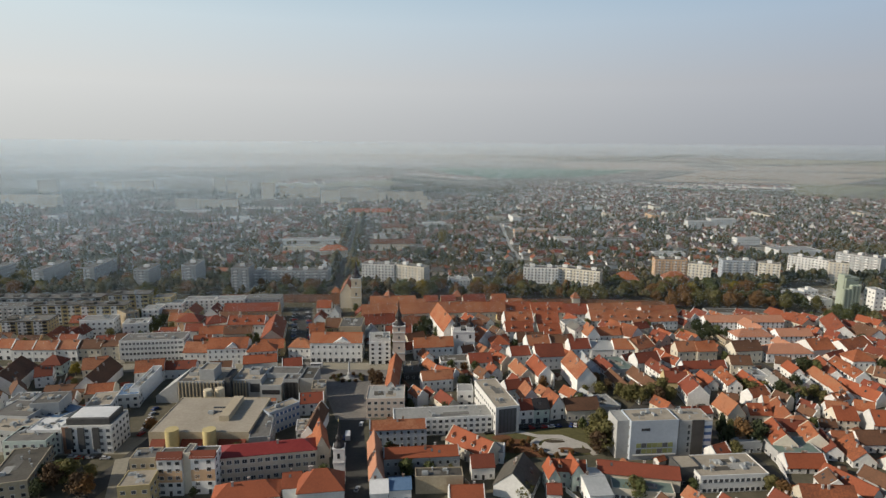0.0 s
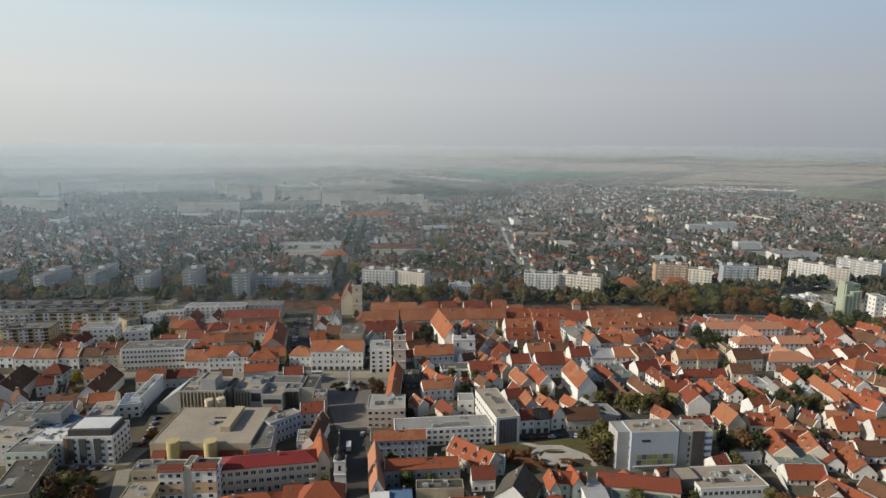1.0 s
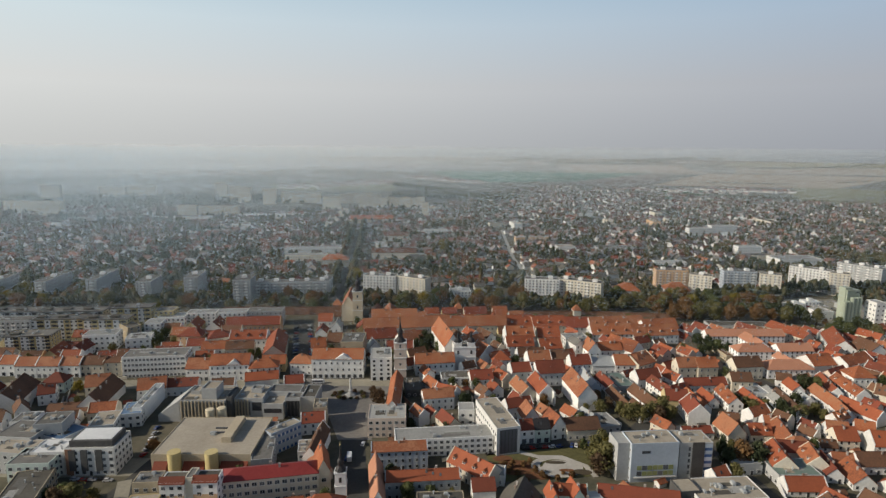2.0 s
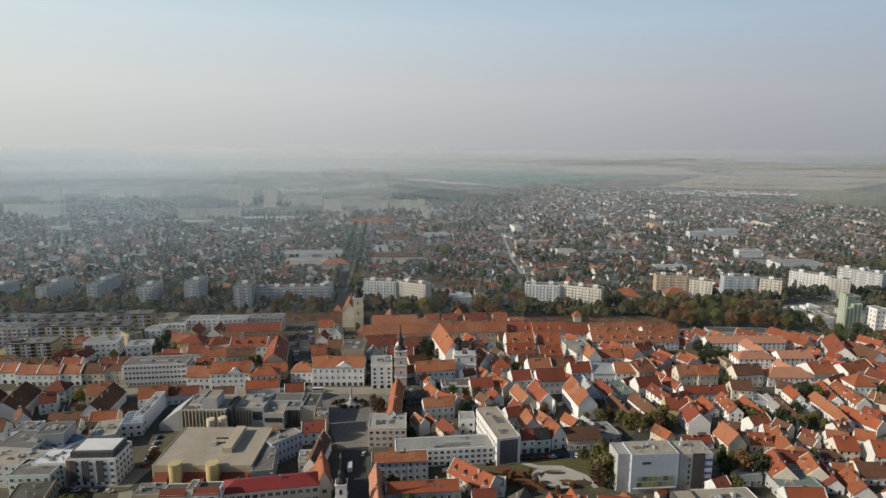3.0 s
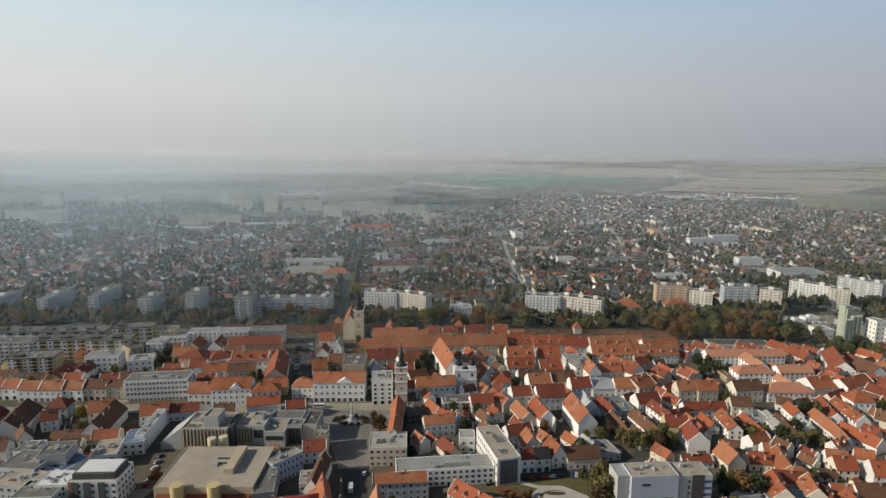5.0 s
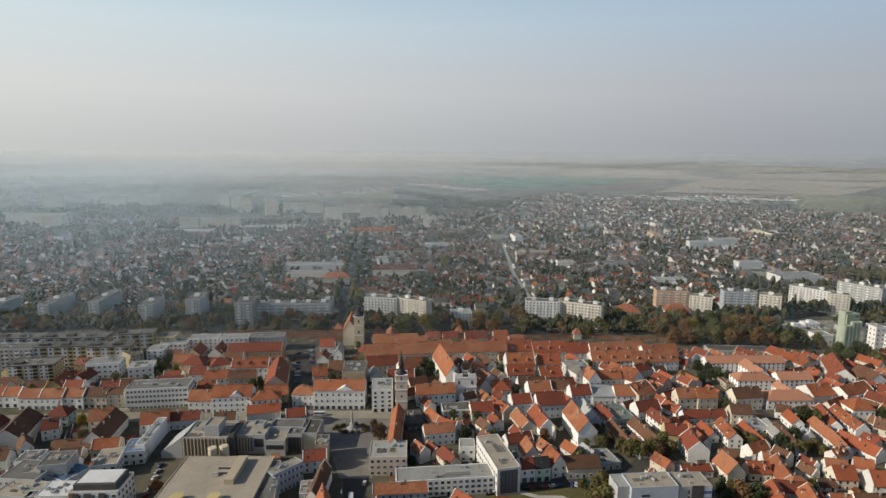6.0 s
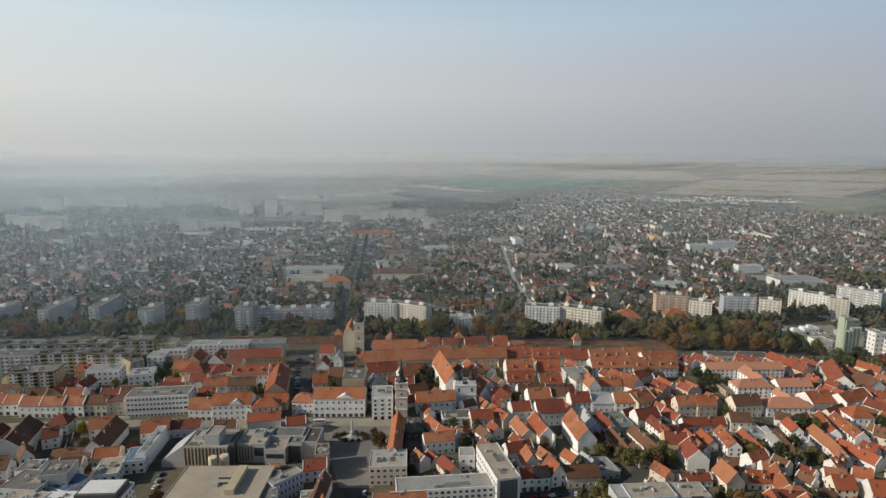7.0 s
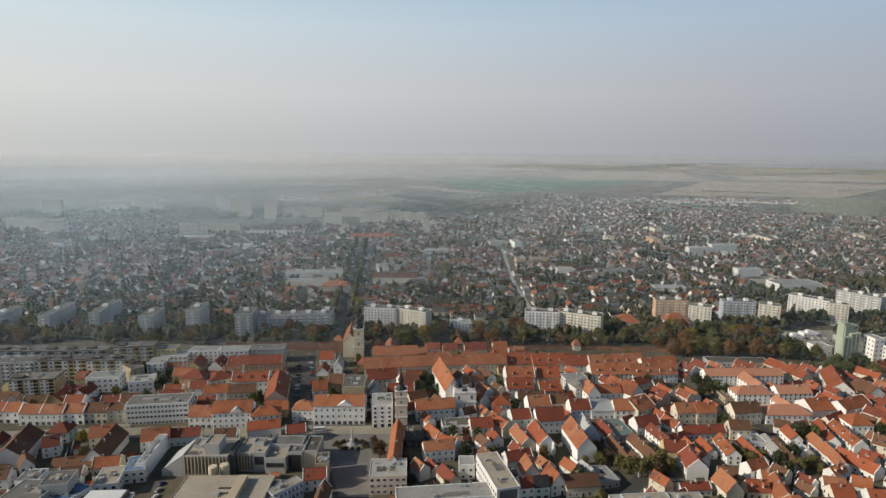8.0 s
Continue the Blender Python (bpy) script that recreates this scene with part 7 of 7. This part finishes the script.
def wood_band(x0, y0, x1, y1, width, n, h, clumps=2):
    for k in range(n):
        t = hr.random()
        px, py = x0 + (x1 - x0) * t + hr.uniform(-width, width) * 0.3, y0 + (y1 - y0) * t + hr.uniform(-width, width)
        if taken(px, py, 4):
            continue
        base = terrain(math.hypot(px, py))
        wood_geo(far_woods, hr, px, py, hr.uniform(0.7, 1.2) * h, hr.uniform(0.34, 0.5) * h, clumps)
        if base:
            for v in range(len(far_woods.v) - 12 * clumps, len(far_woods.v)):
                q = far_woods.v[v]
                far_woods.v[v] = (q[0], q[1], q[2] + base)


for u in (-9.5, 9.5):  # rows of trees along the avenue
    wood_band(-110 + u, 612, -178 + u, 1275, 4, 210, 13, clumps=3)
for line in ((-480, 600, -120, 590, 26, 230, 11), (-480, 640, -120, 636, 26, 150, 11), (-460, 560, 330, 563, 30, 420, 10.5),
             (110, 585, 330, 590, 12, 90, 11), (200, 640, 470, 640, 14, 50, 9), (390, 575, 520, 600, 20, 60, 11),
             (130, 545, 325, 548, 9, 90, 9)):
    wood_band(*line, clumps=5)
for x0, y0, x1, y1, n, h in ((-85, 572, -20, 560, 34, 13), (75, 563, 150, 552, 26, 13), (120, 596, 222, 604, 36, 14), (218, 606, 275, 588, 20, 13),
                             (275, 592, 352, 590, 34, 14), (352, 604, 412, 612, 34, 14), (418, 604, 500, 632, 36, 14), (150, 566, 300, 572, 40, 12),
                             (500, 640, 640, 700, 120, 14), (-440, 545, -215, 556, 110, 13)):
    wood_band(x0, y0, x1, y1, 6, n, h, clumps=5)  # thick planting before the panel blocks
wood_band(-26, 1100, 48, 1089, 25, 60, 14)
wood_band(-858, 1094, -257, 1193, 90, 600, 9)
wood_band(-1138, 1459, -344, 1603, 150, 700, 12)
wood_band(-1631, 2102, -703, 2425, 180, 700, 13)
wood_band(-139, 1714, 190, 1649, 60, 560, 16)
wood_band(-193, 2141, 60, 1780, 40, 300, 15)
wood_band(-2154, 2784, -239, 2965, 100, 500, 14)
wood_band(566, 1882, 1008, 1716, 40, 260, 9)
wood_band(1044, 2414, 1353, 2313, 25, 120, 8)
wood_band(1615, 2445, 1928, 2592, 8, 60, 7)
wood_band(546, 784, 609, 767, 30, 140, 13)
wood_band(425, 707, 495, 709, 20, 80, 12)
wood_band(744, 4037, 1810, 4125, 30, 420, 24)
wood_band(1793, 4084, 2754, 3728, 30, 420, 24)
wood_band(1745, 3577, 2627, 3549, 8, 200, 15)
wood_band(-173, 4046, 656, 3961, 20, 160, 12)
woods = far_woods.mesh("far_woods", WOODS)
woods.polygons.foreach_set("use_smooth", [True] * len(woods.polygons))
tagged(new("far_woods", woods), "autumn trees among the suburban gardens and far hedgerows", "trees", kind="stuff")

# ---- fields ----
FIELD = {
    "green": material("winter_crop", (0.03, 0.12, 0.07), (0.055, 0.16, 0.095), 0.95, 0.01, 0.002, 0.1),
    "tan": material("stubble", (0.24, 0.195, 0.135), (0.36, 0.30, 0.22), 0.95, 0.01, 0.002, 0.3),
    "brown": material("ploughed_soil", (0.12, 0.095, 0.07), (0.18, 0.145, 0.11), 0.95, 0.01, 0.002, 0.3),
    "meadow": material("dry_meadow", (0.15, 0.155, 0.075), (0.24, 0.22, 0.12), 0.95, 0.01, 0.002, 0.3),
}


def field(corners, kind, label):
    g = Geo()
    n = 12  # laid on the rising land in small pieces
    (ax, ay), (bx, by), (cx, cy), (dx, dy) = corners
    pts = []
    for i in range(n + 1):
        for j in range(n + 1):
            u, v = i / n, j / n
            px = (ax * (1 - u) + bx * u) * (1 - v) + (dx * (1 - u) + cx * u) * v
            py = (ay * (1 - u) + by * u) * (1 - v) + (dy * (1 - u) + cy * u) * v
            r = math.hypot(px, py)
            pts.append((px, py, terrain(r) + 0.6 + 0.0004 * r))
    g.solid(pts, [(i * (n + 1) + j, (i + 1) * (n + 1) + j, (i + 1) * (n + 1) + j + 1, i * (n + 1) + j + 1) for i in range(n) for j in range(n)])
    tagged(new("field", g.mesh("field", FIELD[kind])), label, "field", kind="structure")


field(((998, 1698), (1122, 1277), (1670, 1914), (1313, 2244)), "meadow", "dry green-brown field at the edge of town")
field(((1098, 1653), (1223, 1394), (1540, 1762), (1397, 1890)), "brown", "dark ploughed field")
field(((781, 2248), (1416, 2139), (2239, 2895), (1390, 3152)), "tan", "pale stubble field")
field(((321, 2328), (804, 2314), (1145, 3057), (607, 2979)), "brown", "bare brown field")
field(((102, 2373), (488, 2386), (1097, 3171), (-110, 3303)), "green", "green field of winter crop")
field(((644, 3160), (1423, 3159), (1533, 3905), (757, 4106)), "tan", "wide pale stubble field")
field(((-514, 1891), (-156, 1929), (-211, 2336), (-645, 2150)), "meadow", "green meadow beyond the estate")
field(((586, 1681), (779, 1716), (869, 2005), (636, 1933)), "green", "narrow green field among houses")
field(((1584, 3244), (2615, 3013), (2850, 3293), (1824, 3744)), "tan", "pale stubble field")
field(((1785, 3813), (2876, 3323), (2975, 3443), (1864, 3986)), "meadow", "far dull green field")
field(((-1537, 2767), (-818, 2824), (-917, 3170), (-1720, 3100)), "tan", "pale distant field")
field(((-1552, 3600), (-88, 3704), (-181, 4226), (-1692, 3931)), "brown", "bare distant field")
field(((857, 4219), (2516, 3725), (2613, 3876), (907, 4474)), "brown", "bare field on the far upland")
field(((-1830, 3990), (476, 4389), (498, 4608), (-1913, 4178)), "tan", "pale field on the far upland")

# ---- cars ----
PAINT = {c: material(f"car_paint_{c}", lo, hi, 0.25, 2.0, 0.3, 0.5, metal=0.2) for c, lo, hi in (
    ("white", (0.6, 0.6, 0.6), (0.8, 0.8, 0.8)), ("silver", (0.3, 0.31, 0.32), (0.5, 0.5, 0.5)), ("black", (0.01, 0.01, 0.012), (0.04, 0.04, 0.045)),
    ("red", (0.25, 0.02, 0.02), (0.4, 0.05, 0.04)), ("blue", (0.02, 0.04, 0.14), (0.05, 0.09, 0.25)))}
RUBBER = material("tyre_rubber", (0.012, 0.012, 0.012), (0.03, 0.03, 0.03), 0.9, 3.0, 0.5, 0.3)


def profile_mesh(pts, half, name, mat, inset=0.0):
    g = Geo()
    n = len(pts)
    g.solid([(x, -half + inset * (z > 0.9), z) for x, z in pts] + [(x, half - inset * (z > 0.9), z) for x, z in pts],
            [tuple(range(n)), tuple(range(2 * n - 1, n - 1, -1))] + [(k, n + k, n + (k + 1) % n, (k + 1) % n) for k in range(n)])
    return g.mesh(name, mat)


BODY = {c: profile_mesh([(-2.1, 0.3), (-2.15, 0.75), (-1.95, 0.95), (0.8, 0.95), (1.95, 0.8), (2.15, 0.6), (2.1, 0.3)], 0.88, "body", m) for c, m in PAINT.items()}
TOP = {c: profile_mesh([(-1.5, 1.38), (-1.35, 1.46), (0.2, 1.46), (0.35, 1.38)], 0.66, "car_roof", m) for c, m in PAINT.items()}
CABIN = profile_mesh([(-1.95, 0.95), (-1.5, 1.38), (0.35, 1.38), (1.0, 0.95)], 0.8, "cabin_glass", GLASS, 0.12)
wg = Geo()
wg.lathe(0, 0, [(0.3, -0.1), (0.33, -0.06), (0.33, 0.06), (0.3, 0.1)], 12)
WHEEL = wg.mesh("wheel", RUBBER)


def car(x, y, rot, colour):
    root = thing("car", f"parked {colour} passenger car at the kerb", "car", pose(x, y, 0.08, 0, 0, rot), "parked cars")
    part("body", BODY[colour], root)
    part("cabin_glass", CABIN, root)
    part("car_roof", TOP[colour], root)
    for u in (-1.3, 1.35) if y < 300 else ():
        for v in (-0.85, 0.85):
            part("wheel", WHEEL, root, at=pose(u, v, 0.33, 90))


cr = random.Random(3)
COLOURS = ("white", "silver", "silver", "black", "black", "red", "blue", "white")


def car_row(x0, y0, x1, y1, n, rot, miss=0.2):
    for k in range(n):
        if cr.random() > miss:
            t = (k + 0.5) / n
            car(x0 + (x1 - x0) * t, y0 + (y1 - y0) * t, rot + cr.uniform(-3, 3) + 180 * cr.randint(0, 1), cr.choice(COLOURS))


car(-171.2, 252.0, 0, "white")
car(-166.9, 251.1, 0, "red")
car(-163.1, 251.6, 0, "silver")
car(-158.2, 252.2, 5, "black")
car(-155.5, 251.3, 5, "white")
car(-35.6, 228.1, 80, "silver")
car(-47.9, 272.4, 85, "blue")
car(-41.8, 286.8, 85, "white")
car(-150.4, 274.3, 75, "red")
car(-151.6, 279.6, 75, "silver")
car(-152.9, 285.1, 75, "black")
car(-154.2, 290.7, 75, "white")
car(-155.6, 296.6, 75, "silver")
car(-157.0, 302.7, 75, "blue")
car_row(-100, 374, -127, 492, 17, 30)
car_row(-88, 378, -116, 492, 19, -20)
car_row(22.5, 277.5, 37.5, 282, 6, 14, 0.1)
car_row(41, 283, 62, 286, 6, 8, 0.2)
car_row(64, 286, 80, 289, 7, 72, 0.1)
car_row(-190, 266, -160, 267, 7, 85)
car_row(-140, 262, -132, 300, 6, 80)
car_row(340, 560, 440, 566, 16, 85, 0.25)
car_row(350, 545, 430, 548, 12, 85, 0.35)
car_row(335, 520, 400, 575, 14, 60, 0.5)
car_row(300, 572, 420, 582, 20, 85, 0.3)
car_row(420, 530, 500, 545, 14, 85, 0.3)
car_row(270, 556, 330, 560, 9, 85, 0.3)
truck = thing("truck", "white box truck standing in the shaded main street", "truck", pose(-46.5, 272, 0.1, 0, 0, 98))
part("cargo_box", slab(-3.8, -1.2, 0.9, 1.9, 1.2, 3.4, "cargo_box", PAINT["white"]), truck)
part("cab", profile_mesh([(2.0, 0.5), (2.0, 2.6), (3.1, 2.6), (3.9, 1.6), (3.9, 0.5)], 1.1, "cab", PAINT["white"]), truck)
part("windscreen", slab(3.2, -0.95, 1.65, 3.62, 0.95, 2.4, "windscreen", GLASS), truck)
for u in (-2.6, 2.8):
    for v in (-1.0, 1.0):
        part("wheel", WHEEL, truck, at=pose(u, v, 0.45, 90), scale=(1.35, 1.35, 1.5))
van = thing("bus", "white parked minibus on the main square", "bus", pose(-82, 366, 0.1, 0, 0, 4))
part("body", profile_mesh([(-4, 0.4), (-4, 2.7), (3.4, 2.7), (4, 1.6), (4, 0.4)], 1.1, "body", PAINT["white"]), van)
part("window_band", slab(-3.6, -1.13, 1.5, 3.2, 1.13, 2.3, "window_band", GLASS), van)
for u in (-2.6, 2.6):
    for v in (-1.0, 1.0):
        part("wheel", WHEEL, van, at=pose(u, v, 0.42, 90), scale=(1.25, 1.25, 1.4))

# ---- glowing backdrop at the far edge of the plain ----
FAR = bpy.data.materials.new("glowing_haze_backdrop")
FAR.use_nodes = True
ft = FAR.node_tree
ft.nodes.clear()
f_geo, f_split = ft.nodes.new("ShaderNodeNewGeometry"), ft.nodes.new("ShaderNodeSeparateXYZ")
ft.links.new(f_geo.outputs["Position"], f_split.inputs["Vector"])
# Haze glow put into emission: brighter towards the sun's side and upwards.
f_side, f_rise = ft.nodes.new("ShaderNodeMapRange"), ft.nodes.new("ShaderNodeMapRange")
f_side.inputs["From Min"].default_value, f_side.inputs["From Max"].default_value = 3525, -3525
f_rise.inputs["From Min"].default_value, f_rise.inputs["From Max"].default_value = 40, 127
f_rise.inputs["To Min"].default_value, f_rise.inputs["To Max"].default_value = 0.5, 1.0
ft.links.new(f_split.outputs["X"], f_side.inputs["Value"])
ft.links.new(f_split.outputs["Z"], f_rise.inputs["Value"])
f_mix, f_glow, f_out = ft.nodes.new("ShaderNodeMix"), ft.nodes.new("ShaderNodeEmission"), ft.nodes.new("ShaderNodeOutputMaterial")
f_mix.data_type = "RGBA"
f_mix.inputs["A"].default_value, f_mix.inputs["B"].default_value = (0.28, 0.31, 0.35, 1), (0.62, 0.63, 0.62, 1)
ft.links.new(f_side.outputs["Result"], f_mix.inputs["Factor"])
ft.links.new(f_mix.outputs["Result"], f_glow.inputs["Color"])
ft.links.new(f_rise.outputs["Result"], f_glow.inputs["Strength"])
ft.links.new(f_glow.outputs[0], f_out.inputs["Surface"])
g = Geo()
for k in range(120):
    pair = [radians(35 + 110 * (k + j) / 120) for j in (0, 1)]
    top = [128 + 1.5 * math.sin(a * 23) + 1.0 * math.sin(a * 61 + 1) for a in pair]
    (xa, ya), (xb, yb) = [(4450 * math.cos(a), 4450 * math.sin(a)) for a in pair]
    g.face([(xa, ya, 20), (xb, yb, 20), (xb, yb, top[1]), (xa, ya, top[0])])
tagged(new("backdrop", g.mesh("backdrop", FAR)), "glowing backdrop strip painted in haze colours beyond the plain", "distance", kind="structure")

# ---- haze, imitated by thin strands ----
# Hair-thin level strands are added to imitate low autumn haze over the plain, thickest towards the sun and far off.
HAZE_STRAND = bpy.data.materials.new("painted_haze_strand")
HAZE_STRAND.use_nodes = True
mt = HAZE_STRAND.node_tree
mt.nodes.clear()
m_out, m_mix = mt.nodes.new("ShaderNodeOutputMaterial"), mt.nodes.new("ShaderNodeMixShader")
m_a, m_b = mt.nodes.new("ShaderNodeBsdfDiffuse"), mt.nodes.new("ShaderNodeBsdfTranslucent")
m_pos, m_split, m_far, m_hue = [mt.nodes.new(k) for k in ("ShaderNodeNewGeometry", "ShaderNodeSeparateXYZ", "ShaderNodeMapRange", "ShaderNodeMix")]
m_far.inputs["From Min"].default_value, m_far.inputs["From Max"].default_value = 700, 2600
m_hue.data_type = "RGBA"  # haze tint put into the strand colour: bluish near by, whiter far off
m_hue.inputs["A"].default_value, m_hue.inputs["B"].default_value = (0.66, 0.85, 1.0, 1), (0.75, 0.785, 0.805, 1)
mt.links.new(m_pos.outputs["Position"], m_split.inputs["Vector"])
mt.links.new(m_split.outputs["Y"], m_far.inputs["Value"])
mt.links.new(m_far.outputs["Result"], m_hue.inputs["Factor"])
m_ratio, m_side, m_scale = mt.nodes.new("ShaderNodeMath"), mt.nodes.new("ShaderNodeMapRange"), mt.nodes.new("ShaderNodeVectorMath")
m_ratio.operation, m_scale.operation = "DIVIDE", "SCALE"  # forward scatter painted in: strand colour is brighter on the side towards the sun
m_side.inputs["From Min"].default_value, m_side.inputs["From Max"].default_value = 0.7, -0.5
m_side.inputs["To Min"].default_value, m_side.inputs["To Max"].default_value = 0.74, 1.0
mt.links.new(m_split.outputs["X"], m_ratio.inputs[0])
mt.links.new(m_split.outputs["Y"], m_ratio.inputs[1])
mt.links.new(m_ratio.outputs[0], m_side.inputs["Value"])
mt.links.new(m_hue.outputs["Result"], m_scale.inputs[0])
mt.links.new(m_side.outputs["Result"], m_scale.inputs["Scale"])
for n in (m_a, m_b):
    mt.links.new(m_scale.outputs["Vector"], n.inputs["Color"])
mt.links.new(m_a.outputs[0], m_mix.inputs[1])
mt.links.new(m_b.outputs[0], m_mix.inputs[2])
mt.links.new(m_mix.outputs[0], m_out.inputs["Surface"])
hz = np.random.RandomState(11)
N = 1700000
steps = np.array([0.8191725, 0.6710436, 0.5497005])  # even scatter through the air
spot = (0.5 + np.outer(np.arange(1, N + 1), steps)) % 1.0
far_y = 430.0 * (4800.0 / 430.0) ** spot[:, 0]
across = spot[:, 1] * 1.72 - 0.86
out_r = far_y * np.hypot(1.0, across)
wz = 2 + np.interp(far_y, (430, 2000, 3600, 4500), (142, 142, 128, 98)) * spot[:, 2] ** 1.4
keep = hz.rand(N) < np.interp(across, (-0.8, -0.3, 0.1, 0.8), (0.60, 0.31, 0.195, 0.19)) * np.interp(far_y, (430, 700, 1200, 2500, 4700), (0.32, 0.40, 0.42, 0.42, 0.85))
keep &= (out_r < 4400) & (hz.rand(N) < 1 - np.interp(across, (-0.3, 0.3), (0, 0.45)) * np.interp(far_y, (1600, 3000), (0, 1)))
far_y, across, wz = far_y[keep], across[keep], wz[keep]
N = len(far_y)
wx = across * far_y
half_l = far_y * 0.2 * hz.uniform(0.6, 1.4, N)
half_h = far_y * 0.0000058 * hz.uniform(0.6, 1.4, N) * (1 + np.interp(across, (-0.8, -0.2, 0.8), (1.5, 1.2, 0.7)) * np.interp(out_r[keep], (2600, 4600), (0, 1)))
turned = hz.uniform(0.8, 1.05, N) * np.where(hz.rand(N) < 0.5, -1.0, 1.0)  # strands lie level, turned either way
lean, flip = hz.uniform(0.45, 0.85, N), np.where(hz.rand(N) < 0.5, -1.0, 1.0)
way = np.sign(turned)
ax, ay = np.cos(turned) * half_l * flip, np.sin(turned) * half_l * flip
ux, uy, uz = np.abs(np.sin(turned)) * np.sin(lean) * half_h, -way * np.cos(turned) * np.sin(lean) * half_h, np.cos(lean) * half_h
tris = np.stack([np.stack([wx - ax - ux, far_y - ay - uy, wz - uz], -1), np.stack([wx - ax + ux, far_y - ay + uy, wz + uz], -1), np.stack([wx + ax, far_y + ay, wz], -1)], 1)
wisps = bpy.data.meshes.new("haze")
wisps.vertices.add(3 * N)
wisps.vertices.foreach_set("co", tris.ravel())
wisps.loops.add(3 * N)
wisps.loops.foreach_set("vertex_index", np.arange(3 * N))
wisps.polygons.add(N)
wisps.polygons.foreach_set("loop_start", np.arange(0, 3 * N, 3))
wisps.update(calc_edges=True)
wisps.materials.append(HAZE_STRAND)
tagged(new("haze", wisps), "hair-thin pale strands imitating autumn haze over the far town", "haze", kind="stuff")
